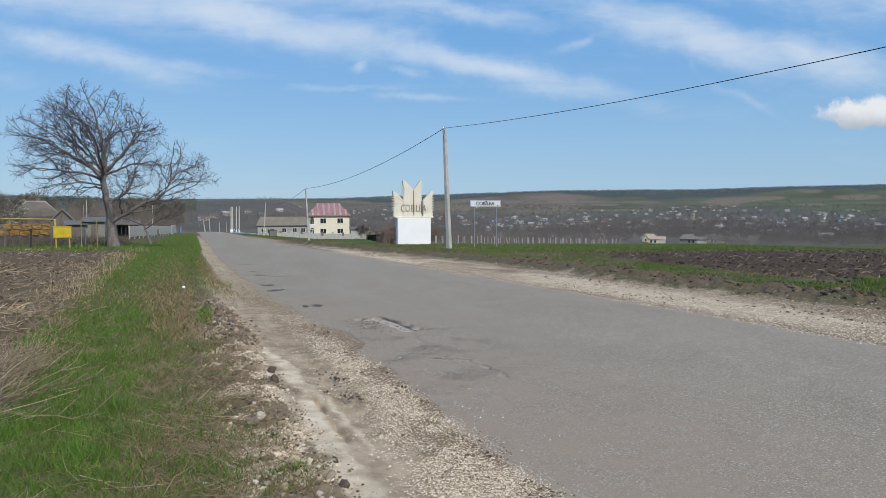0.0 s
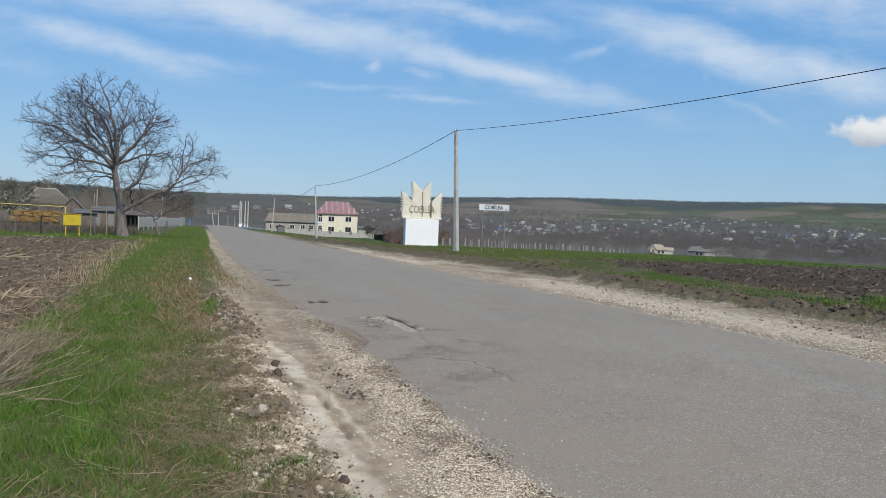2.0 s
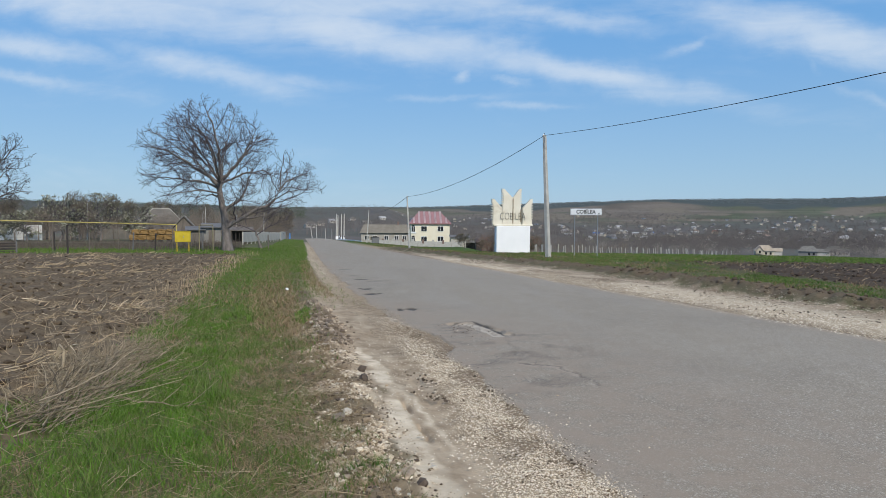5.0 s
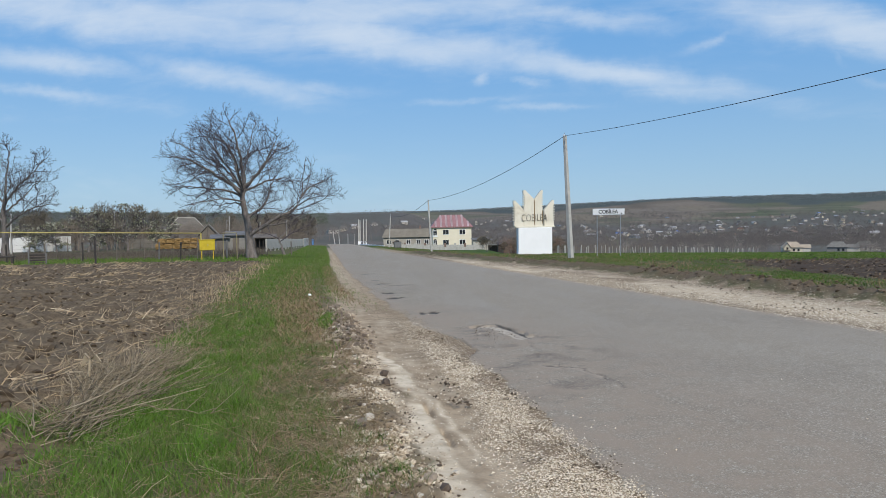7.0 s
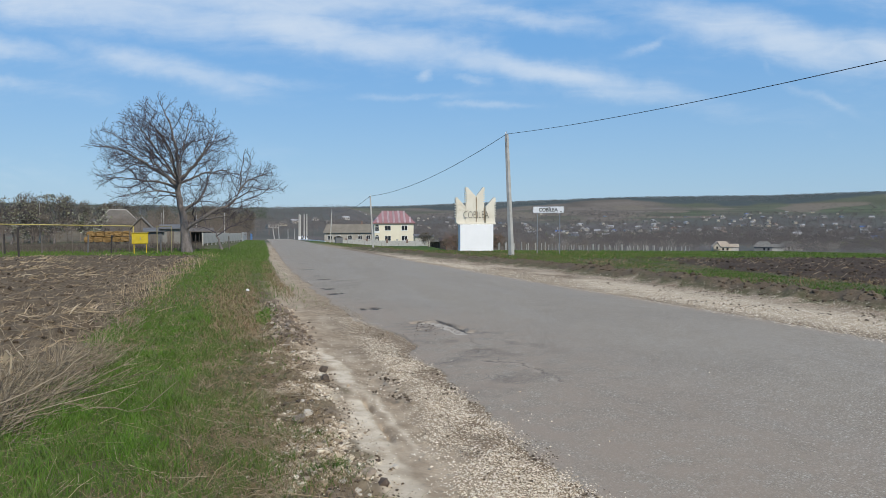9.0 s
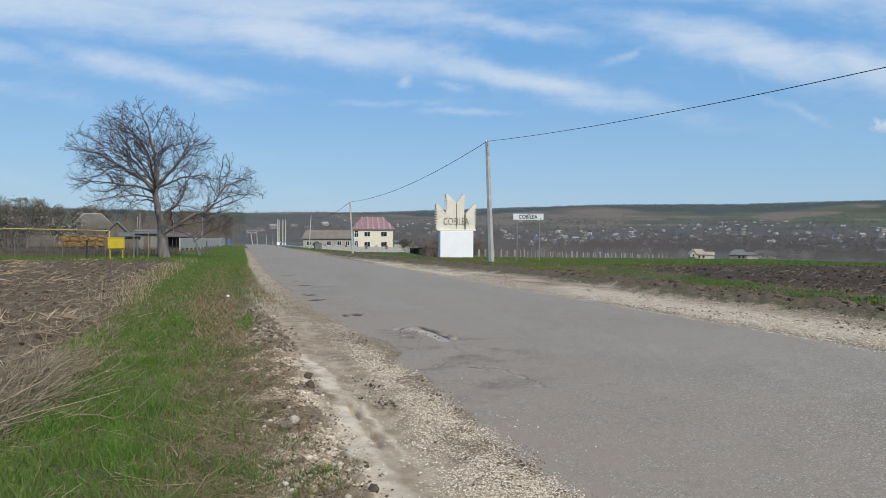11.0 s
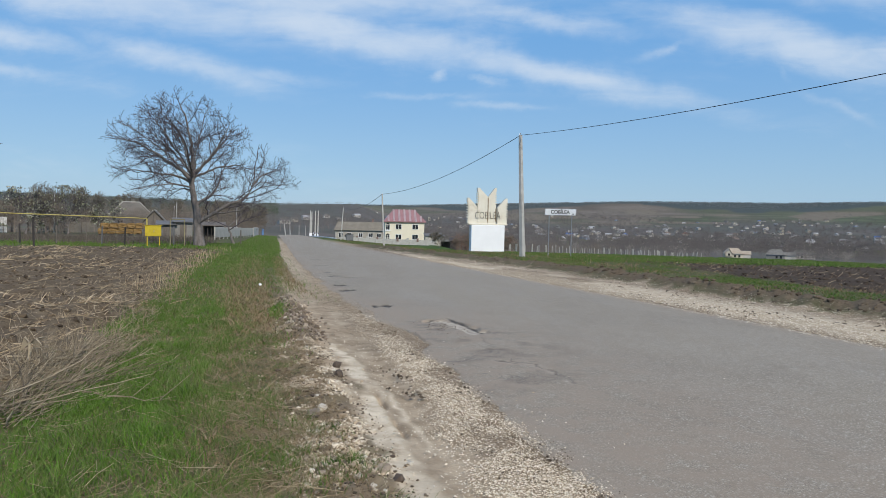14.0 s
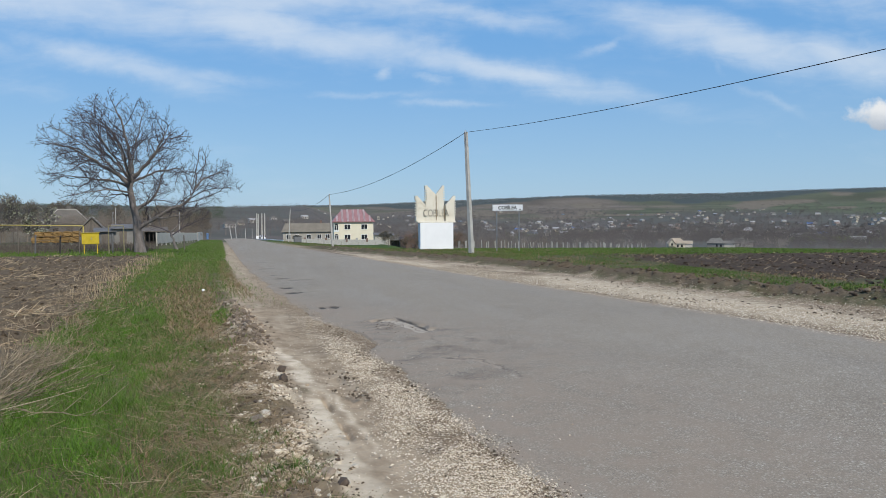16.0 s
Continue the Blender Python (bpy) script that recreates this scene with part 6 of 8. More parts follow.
p0, p1 = standing(330, -4.0, -3.2, 6.5, 20, 0.10, 0.42, lambda l, x, y: 0.25 + 0.75 * fbm(x * 1.1, y * 1.1, 2, 119))
sticks("dead_weeds", p0, p1, RNG.uniform(0.0015, 0.003, len(p0)), STALK, "dry standing weed stems along the field edge", "dead weeds")
p0, p1 = standing(480, -4.2, -3.2, 14, 42, 0.10, 0.40, lambda l, x, y: 0.15 + 0.85 * step(0.45, 0.6, fbm(x * 0.7, y * 0.5, 2, 121)))
sticks("dead_weeds", p0, p1, RNG.uniform(0.003, 0.006, len(p0)), STRAW, "straw-coloured dry weeds along the distant field edge", "dead weeds")

# a few things one can pick out by themselves
def loose_stone(x, y, size, mat, seed, flat=0.7):
    rng = np.random.default_rng(seed)
    bm = bmesh.new()
    bmesh.ops.create_icosphere(bm, subdivisions=2, radius=1.0)
    for q in bm.verts:
        s = 0.8 + 0.5 * noise.noise(q.co * 1.4 + Vector((seed * 3.1, 0, 0)))
        q.co = Vector((q.co.x * size * s * rng.uniform(0.95, 1.05), q.co.y * size * 0.75 * s, q.co.z * size * flat * s))
    ob = part("stone", bm, mat, GROUND)
    ob.matrix_basis = pose(x, y, top(x, y) + size * flat * 0.45, 0, 0, rng.uniform(0, 360))
    return ob


GREY_STONE = plain("grey_stone", (0.23, 0.175, 0.12), (0.40, 0.315, 0.225), 0.9, 12.0, 90.0)
PALE_ROCK = plain("pale_rock", (0.42, 0.36, 0.28), (0.56, 0.50, 0.40), 0.9, 12.0, 90.0)
CHUNK_GREY = plain("grey_chunk", (0.17, 0.13, 0.095), (0.28, 0.225, 0.17), 0.95, 14.0, 90.0)
EARTH = plain("earth", (0.07, 0.052, 0.04), (0.14, 0.105, 0.078), 0.95, 12.0, 90.0)
loose_stone(0.32, 7.0, 0.06, EARTH, 1, 0.9)
loose_stone(0.33, 6.53, 0.06, EARTH, 2, 0.8)
loose_stone(0.50, 3.97, 0.08, GREY_STONE, 3, 0.35)
loose_stone(0.58, 3.86, 0.055, EARTH, 4, 0.55)
loose_stone(0.10, 5.23, 0.085, CHUNK_GREY, 5, 0.35)
loose_stone(0.16, 5.35, 0.06, PALE_ROCK, 6)
for k in range(110):
    y = math.exp(random.uniform(math.log(3.0), math.log(13.0)))
    x = road_left(y) - random.gauss(1.38, 0.16)
    loose_stone(float(x), y, random.uniform(0.018, 0.042), random.choice((GREY_STONE, GREY_STONE, PALE_ROCK, EARTH)), 10 + k, random.uniform(0.4, 0.6))
ASPHALT_CHUNK = plain("asphalt_chunk", (0.10, 0.076, 0.056), (0.19, 0.148, 0.11), 0.95, 14.0, 90.0)
for k in range(40):
    y = random.uniform(8.4, 12.5)
    x = road_left(y) - random.gauss(1.18, 0.11)
    loose_stone(float(x), y, random.uniform(0.025, 0.06), random.choice((ASPHALT_CHUNK, ASPHALT_CHUNK, CHUNK_GREY, CHUNK_GREY, GREY_STONE)), 300 + k, random.uniform(0.45, 0.7))
def fallen_branch():
    ob = thing("fallen_branch", "thin bare tan branch lying across the grass", "branch")
    wood = plain("dead_branch", (0.20, 0.15, 0.10), (0.32, 0.25, 0.17), 0.9, 8.0, 60.0)
    pts = [Vector((-1.69 + 0.62 * k / 6, 5.65 - 0.2 * k / 6 + 0.012 * math.sin(k * 2.3), 0)) for k in range(7)]
    bm = bmesh.new()
    for k, p in enumerate(pts):
        p.z = top(p.x, p.y) + 0.085 - 0.004 * k + 0.008 * math.sin(k * 2.1)
        if k:
            tube(bm, pts[k - 1], p, 0.0105 - 0.0012 * k, 0.0095 - 0.0012 * k, 6)
    part("stem", bm, wood, ob)
    for k, dx, dy, dz in ((6, 0.18, 0.42, 0.12), (5, 0.16, -0.05, 0.05), (4, 0.12, 0.22, 0.09), (6, 0.12, 0.04, 0.02)):
        twig = tubed(pts[k], pts[k] + Vector((dx, dy, dz)), 0.0035, 0.0015, 5)
        part("twig", twig, wood, ob)
    return ob


fallen_branch()


def corn_stub():
    ob = thing("corn_stub", "broken dry corn stalk standing at the field edge", "corn stalk", pose(-2.42, 6.62, top(-2.42, 6.62), 4, 3, 0))
    dry = plain("dry_corn", (0.36, 0.28, 0.18), (0.52, 0.42, 0.28), 0.9, 8.0, 60.0)
    part("stalk", tubed((0, 0, -0.05), (0.01, 0, 0.32), 0.013, 0.010, 8), dry, ob)
    for dx, dy, dz in ((0.14, 0.02, 0.06), (-0.10, 0.05, -0.10), (0.12, -0.03, -0.02)):
        bm = bmesh.new()
        a, b, c = Vector((0.01, 0, 0.31)), Vector((0.01 + dx * 0.5, dy * 0.5, 0.36)), Vector((0.01 + dx, dy, 0.31 + dz))
        vs = [bm.verts.new(p) for p in (a - Vector((0, 0.012, 0)), b - Vector((0, 0.018, 0)), c, b + Vector((0, 0.018, 0)), a + Vector((0, 0.012, 0)))]
        f = bm.faces.new(vs)
        bmesh.ops.solidify(bm, geom=[f], thickness=0.003)
        part("leaf", bm, dry, ob)
    return ob


corn_stub()


def litter():
    bm = bmesh.new()
    bmesh.ops.create_icosphere(bm, subdivisions=2, radius=0.05)
    for q in bm.verts:
        q.co *= 0.75 + 0.5 * noise.noise(q.co * 14)
        q.co.z *= 0.8
    ob = part("crumpled_paper", bm, WHITEWASH)
    ob.location = (-1.15, 16.2, top(-1.15, 16.2) + 0.065)
    return tagged(ob, "crumpled white paper scrap lying on the grass", "litter")


litter()


# ---- behind the field: gas main, fences, cottages ----
GREY_METAL = plain("weathered_metal", (0.11, 0.108, 0.105), (0.18, 0.175, 0.17), 0.9, 2.0, 30.0, 0.0)
OLD_WOOD = plain("weathered_wood", (0.10, 0.085, 0.07), (0.20, 0.17, 0.14), 0.9, 4.0, 40.0, stretch=(1, 1, 0.2))
DARK_WOOD = plain("dark_wood", (0.035, 0.03, 0.027), (0.075, 0.065, 0.058), 0.9, 4.0, 40.0, stretch=(1, 1, 0.2))
SLATE = plain("grey_slate", (0.15, 0.14, 0.12), (0.23, 0.215, 0.185), 0.9, 0.8, 14.0, relief=0.3, stain=(0.12, 0.115, 0.095))
PALE_WALL = plain("limewashed_wall", (0.40, 0.365, 0.305), (0.55, 0.51, 0.44), 0.9, 0.8, 14.0, stain=(0.30, 0.28, 0.25))
BLUE_WALL = plain("grey_blue_wall", (0.13, 0.14, 0.155), (0.19, 0.20, 0.22), 0.85, 0.8, 14.0)
BRICK_RED = plain("red_brick", (0.165, 0.115, 0.095), (0.245, 0.17, 0.14), 0.9, 3.0, 30.0)
BLUE_PAINT = plain("blue_paint", (0.12, 0.28, 0.55), (0.18, 0.36, 0.64), 0.6, 1.5, 20.0)
HAY = plain("straw_bale", (0.21, 0.125, 0.045), (0.30, 0.19, 0.075), 0.95, 3.0, 40.0, relief=0.8, depth=0.03, stain=(0.15, 0.08, 0.03))


CONCRETE_OLD = plain("old_plaster", (0.18, 0.17, 0.155), (0.27, 0.255, 0.23), 0.9, 1.2, 14.0)


def gas_cabinet():
    x, y = -9.7, 44.4
    z = ground_z(x, y)
    ob = thing("gas_cabinet", "bright yellow metal gas cabinet on thin legs", "gas cabinet", pose(x, y, z, 0, 0, 12))
    body = part("cabinet", boxed(-0.46, 0.46, -0.2, 0.2, 0.6, 1.26, bevel=0.015), YELLOW, ob)
    part("door", boxed(-0.43, -0.005, -0.215, -0.201, 0.63, 1.23), YELLOW, body)
    part("door", boxed(0.005, 0.43, -0.215, -0.201, 0.63, 1.23), YELLOW, body)
    part("roof", boxed(-0.5, 0.5, -0.24, 0.24, 1.262, 1.285), YELLOW, body)
    part("handle", boxed(0.03, 0.06, -0.235, -0.216, 0.86, 1.0), STEEL, body)
    for lx in (-0.34, 0.36):
        for ly in (-0.12, 0.12):
            part("leg", boxed(lx - 0.025, lx + 0.025, ly - 0.025, ly + 0.025, -0.2, 0.6), YELLOW, ob)
    return ob


gas_cabinet()


def gas_main():
    ends = ((-10.15, 44.75, 1.14), (-21.2, 43.0, 1.39), (-34.0, 41.0, 1.66))
    ob = thing("gas_pipe", "yellow overhead gas pipe on steel posts along the field", "gas pipe")
    bm = bmesh.new()
    for a, b in zip(ends, ends[1:]):
        tube(bm, a, b, 0.026, sides=10)
    tube(bm, ends[0], (-10.15, 44.75, 0.15), 0.04, sides=10)
    tube(bm, (-10.15, 44.75, 0.15), (-9.75, 44.6, 0.15), 0.035, sides=8)
    part("pipe", bm, plain("dull_yellow", (0.46, 0.37, 0.10), (0.56, 0.46, 0.15), 0.6), ob)
    riser = bmesh.new()
    tube(riser, (-8.75, 44.6, 1.12), (-7.95, 44.8, 1.12), 0.03, sides=8)
    tube(riser, (-7.95, 44.8, 1.12), (-7.95, 44.8, -0.55), 0.03, sides=8)
    tube(riser, (-8.75, 44.6, 1.12), (-8.75, 44.6, -0.55), 0.03, sides=8)
    part("riser", riser, plain("old_yellow", (0.21, 0.18, 0.105), (0.30, 0.255, 0.14), 0.8), ob, "weathered yellow riser pipe")
    for s in (0.02, 0.30, 0.62, 0.95, 1.3, 1.65, 2.0):
        k = min(int(s), 1)
        p = Vector(ends[k]).lerp(Vector(ends[k + 1]), s - k)
        part("post", tubed((p.x, p.y, ground_z(p.x, p.y) - 0.2), (p.x, p.y, p.z - 0.03), 0.022, sides=8), OLD_WOOD, ob)
    return ob


gas_main()


def fence_post(x, y, tall, thick, mat, label):
    z = ground_z(x, y)
    ob = thing("fence_post", label, "fence post", pose(x, y, z, random.uniform(-3, 3), random.uniform(-3, 3), random.uniform(0, 90)), "field fence posts")
    part("post", boxed(-thick, thick, -thick, thick, -0.3, tall, bevel=thick * 0.3), mat, ob)
    return ob


for px, py, tall, mat in ((-13.9, 37.6, 1.55, DARK_WOOD), (-11.6, 45.4, 1.15, DARK_WOOD), (-15.8, 46.2, 1.2, OLD_WOOD), (-17.8, 46.0, 1.25, DARK_WOOD), (-20.0, 45.8, 1.2, OLD_WOOD),
                         (-22.2, 45.6, 1.2, DARK_WOOD), (-24.4, 45.4, 1.2, OLD_WOOD), (-26.6, 45.2, 1.2, DARK_WOOD), (-8.9, 46.4, 1.25, GREY_METAL), (-6.1, 60.0, 1.2, OLD_WOOD), (-13.2, 46.3, 1.2, GREY_METAL)):
    fence_post(px, py, tall, 0.04, mat, "thin weathered fence post at the garden edge")


def wire_fence():
    ob = thing("wire_fence", "thin rusty wire mesh fence between old posts", "fence")
    line = ((-30.0, 45.0), (-22.2, 45.6), (-15.8, 46.2), (-11.6, 46.0), (-8.9, 46.4))
    for h in (0.25, 0.55, 0.85, 1.1):
        bm = bmesh.new()
        for a, b in zip(line, line[1:]):
            tube(bm, (*a, ground_z(*a) + h), (*b, ground_z(*b) + h), 0.006, sides=4)
        part("strand", bm, OLD_WOOD, ob)
    return ob


wire_fence()


def slat_crate():
    ob = thing("slatted_crate", "dark slatted timber crate lying at the field edge", "crate", pose(-17.9, 40.1, ground_z(-17.9, 40.1), 0, 0, 20))
    for k in range(4):
        part("slat", boxed(-0.42, 0.42, -0.03, 0.03, 0.06 + k * 0.15, 0.16 + k * 0.15, bevel=0.01), DARK_WOOD, ob)
    for x in (-0.42, 0.42):
        part("upright", boxed(x - 0.035, x + 0.035, -0.07, -0.031, -0.1, 0.85 if x < 0 else 0.68), GREY_METAL, ob)
    return ob


slat_crate()


def low_bench():
    ob = thing("bench", "low dark wooden bench at the field edge", "bench", pose(-19.9, 40.6, ground_z(-19.9, 40.6), 0, 0, 20))
    part("seat", boxed(-0.7, 0.55, -0.2, 0.2, 0.44, 0.52, bevel=0.015), DARK_WOOD, ob)
    for x in (-0.5, 0.4):
        part("leg", boxed(x - 0.05, x + 0.05, -0.16, 0.16, -0.1, 0.44), DARK_WOOD, ob)
    return ob


low_bench()


def panel_wall(name, label, a, b, tall, panel, mat, post_mat=None, cap=False, lift=0.0, group=""):
    """A garden wall made of separate panels between posts, following the ground."""
    a, b = Vector(a), Vector(b)
    ob = thing(name, label, "wall", group=group)
    n_p = max(1, round((b - a).length / panel))
    way = (b - a).normalized()
    angle = math.degrees(math.atan2(way.y, way.x))
    for k in range(n_p):
        p = a.lerp(b, (k + 0.5) / n_p)
        z = ground_z(p.x, p.y)
        half = (b - a).length / n_p / 2
        slab = part("panel", boxed(-half + 0.02, half - 0.02, -0.06, 0.06, lift - (0.3 if not lift else 0), lift + tall * random.uniform(0.96, 1.03), bevel=0.015), mat, ob)
        slab.matrix_basis = pose(p.x, p.y, z, 0, 0, angle)
        q = a.lerp(b, k / n_p)
        post = part("post", boxed(-0.08, 0.08, -0.068, 0.068, -0.3, lift + tall + 0.04, bevel=0.02), post_mat or mat, ob)
        post.matrix_basis = pose(q.x, q.y, ground_z(q.x, q.y), 0, 0, angle)
    return ob


panel_wall("garden_wall", "white limewashed garden wall behind bare fruit trees", (-60, 104, 0), (-41, 101.5, 0), 2.1, 2.4, plain("fresh_limewash", (0.66, 0.64, 0.60), (0.76, 0.745, 0.71), 0.9, 0.7, 12.0, stain=(0.45, 0.42, 0.38)))
panel_wall("garden_wall", "low dull stone wall of a cottage yard", (-36, 110, 0), (-26.5, 113, 0), 1.55, 2.6, SLATE)
panel_wall("garden_wall", "pale concrete panel wall along the roadside gardens", (-10.6, 77, 0), (-10.0, 116, 0), 1.15, 3.2, PALE_WALL, lift=0.25)
panel_wall("garden_wall", "grey concrete panel wall beside the distant road", (-10.2, 120, 0), (-11.8, 150, 0), 1.5, 3.2, CONCRETE)
panel_wall("garden_wall", "blue painted fence by the distant roadside", (-11.6, 158, 0), (-12.6, 176, 0), 1.35, 3.0, BLUE_PAINT)


def gable_roof(w, d, z, rise, over):
    """Two slopes with thickness; the ridge runs along x."""
    bm = bmesh.new()
    for s in (-1, 1):
        y_e, y_m = (-over if s < 0 else d + over), d / 2
        pts = [(-w / 2 - over, y_e, z), (w / 2 + over, y_e, z), (w / 2 + over, y_m, z + rise), (-w / 2 - over, y_m, z + rise)]
        lo = [bm.verts.new(p) for p in pts]
        hi = [bm.verts.new((p[0], p[1], p[2] + 0.14)) for p in pts]
        bm.faces.new(lo)
        bm.faces.new(hi[::-1])
        for k in range(4):
            j = (k + 1) % 4
            bm.faces.new((lo[k], hi[k], hi[j], lo[j]))
    return bm


def gable_body(w, d, z, rise):
    bm = bmesh.new()
    ring = ((0, -0.8), (0, z), (d / 2, z + rise - 0.01), (d, z), (d, -0.8))
    a = [bm.verts.new((-w / 2, p, q)) for p, q in ring]
    b = [bm.verts.new((w / 2, p, q)) for p, q in ring]
    bm.faces.new(a)
    bm.faces.new(b[::-1])
    for k in range(5):
        j = (k + 1) % 5
        bm.faces.new((a[k], b[k], b[j], a[j]))
    return bm


def chimney(x, y, z0, z1, parent, mat):
    bm = boxed(x - 0.25, x + 0.25, y - 0.25, y + 0.25, z0, z1)
    box(bm, x - 0.31, x + 0.31, y - 0.31, y + 0.31, z1, z1 + 0.12)
    return part("chimney", bm, mat, parent)


BROWN_SLATE = plain("brown_slate", (0.125, 0.11, 0.09), (0.195, 0.172, 0.142), 0.95, 0.9, 14.0, relief=0.4, stain=(0.10, 0.095, 0.07))


def hip_cottage():
    ob = thing("cottage", "single-storey cottage with large brown-grey slate hip roof", "house", pose(-29.3, 118.0, ground_z(-29.3, 118), 0, 0, 14))
    part("wall", boxed(-2.9, 2.9, 0, 7, -1, 2.55), BLUE_WALL, ob)
    roof = part("roof", hip_roof(5.8, 7, 2.55, 2.35, 2.6, 0.5), BROWN_SLATE, ob, "weathered brown-grey slate roof")
    for s in (-1, 1):
        part("ridge_cap", tubed((s * 1.3, 3.5, 4.93), (s * 3.35, -0.48, 2.6), 0.06, sides=6), PALE_WALL, roof, "pale ridge cap")
    part("ridge_cap", tubed((-1.3, 3.5, 4.93), (1.3, 3.5, 4.93), 0.07, sides=6), PALE_WALL, roof, "pale ridge cap")
    for x in (-1.6, 0.2, 1.9):
        win = part("window", boxed(x - 0.4, x + 0.4, -0.05, 0.02, 1.0, 2.0), DARK_GLASS, ob)
        part("frame", boxed(x - 0.47, x + 0.47, -0.04, 0.01, 0.93, 0.99), OLD_WOOD, win)
    chimney(0.3, 4.2, 4.2, 5.3, ob, SLATE)
    return ob


hip_cottage()


def small_gable_house():
    ob = thing("shed", "small brown gabled outhouse with pale striped slate roof", "shed", pose(-19.6, 96.3, ground_z(-19.6, 96.3), 0, 0, 100))
    part("wall", gable_body(4.0, 2.6, 1.75, 1.55), OLD_WOOD, ob)
    roof = part("roof", gable_roof(4.0, 2.6, 1.75, 1.6, 0.2), SLATE, ob)
    for k in range(5):
        y = 2.6 / 2 + (k + 0.6) * 0.3
        part("batten", boxed(-2.1, 2.1, y - 0.06, y + 0.06, 3.52 - (k + 0.6) * 0.37, 3.57 - (k + 0.6) * 0.37), PALE_WALL, roof)
        y = 2.6 / 2 - (k + 0.6) * 0.3
        part("batten", boxed(-2.1, 2.1, y - 0.06, y + 0.06, 3.52 - (k + 0.6) * 0.37, 3.57 - (k + 0.6) * 0.37), PALE_WALL, roof)
    return ob


small_gable_house()


def lean_to(label, x, y, w, d, tall, turn, wall, roof_mat, open_front):
    ob = thing("shed", label, "shed", pose(x, y, ground_z(x, y), 0, 0, turn))
    if open_front:
        part("rear_wall", boxed(-w / 2, w / 2, d - 0.1, d, -0.5, tall), DARK_WOOD, ob)
        for k in range(6):
            px = -w / 2 + 0.1 + k * (w - 0.2) / 5
            part("post", boxed(px - 0.06, px + 0.06, 0, 0.12, -0.5, tall - 0.05), DARK_WOOD, ob)
    else:
        part("wall", boxed(-w / 2, w / 2, 0, d, -0.5, tall), wall, ob)
        part("door", boxed(-0.4, 0.4, -0.04, 0.0, 0.0, tall - 0.25), OLD_WOOD, ob)
    bm = boxed(-w / 2 - 0.25, w / 2 + 0.25, -0.35, d + 0.2, tall + 0.01, tall + 0.10)
    for q in bm.verts:
        q.co.z += (q.co.y + 0.35) * 0.16
    part("roof", bm, roof_mat, ob)
    return ob


lean_to("low grey outhouse with sheet metal roof", -16.3, 90.5, 2.2, 2.4, 1.9, 10, CONCRETE_OLD, GREY_METAL, False)
lean_to("dark open woodshed with grey roof", -12.9, 92.5, 2.6, 2.2, 1.5, 8, DARK_WOOD, OLD_WOOD, True)
lean_to("low grey shed behind the walnut tree", -18.2, 90.0, 2.0, 2.0, 1.5, 12, GREY_METAL, GREY_METAL, False)


def straw_stack():
    ob = thing("straw_stack", "orange-brown stack of straw bales in the yard", "straw stack", pose(-21.9, 83.4, ground_z(-21.9, 83.4), 0, 0, 13))
    for row in range(2):
        for k in range(5 - (row == 2)):
            w = 0.92
            x = -2.3 + k * w + (0.25 if row == 1 else 0.45 if row == 2 else 0)
            bm = boxed(x, x + w - 0.004, random.uniform(-0.06, 0.06), 1.2, 0.35 + row * 0.62, 0.35 + row * 0.62 + 0.62, bevel=0.1)
            bmesh.ops.subdivide_edges(bm, edges=bm.edges, cuts=1, use_grid_fill=True)
            for q in bm.verts:
                q.co += Vector((random.uniform(-0.05, 0.05), random.uniform(-0.08, 0.08), random.uniform(-0.05, 0.05)))
            part("bale", bm, HAY, ob)
    for x in (-2.2, -1.2, -0.2, 0.8, 1.8):
        part("pallet", boxed(x, x + 0.5, 0.05, 1.15, -0.1, 0.34), DARK_WOOD, ob)
    return ob


straw_stack()

for px, py, top_z, w in ((-20.5, 108.0, 3.0, 0.2), (-20.9, 108.2, 2.4, 0.14), (-43.4, 90.0, 3.4, 0.26), (-16.6, 113.0, 2.0, 0.2), (-10.8, 99.0, 2.2, 0.14), (-36.0, 104.0, 4.0, 0.16)):
    concrete_pole((px, py, ground_z(px, py)), (px + 0.1, py, top_z), "slim pale pole standing among the cottage gardens", w, group="garden poles")

# trees of the gardens
walnut("slender leafless tree with a pale leaning trunk before a wall", pose(-6.75, 60.9, ground_z(-6.75, 60.9)), 11,
       ((0.11, 0.07, ((0, 0, -0.15), (-0.3, 0, 0.9), (-0.5, 0, 1.5))), (0.05, 0.02, ((-0.45, 0, 1.4), (-1.5, 0.2, 2.0), (-2.4, 0.3, 2.1))), (0.06, 0.02, ((-0.5, 0, 1.5), (0.3, 0.3, 2.3), (0.7, 0.2, 3.6))), (0.05, 0.02, ((-0.4, 0, 1.2), (0.8, -0.2, 2.0), (2.0, -0.3, 2.5)))),
       (((-0.1, 0, 2.7), (2.9, 2.2, 1.8)),), 0.11, 0.01, group="garden trees", heart=(0, 0, 1.2), name="young_tree")
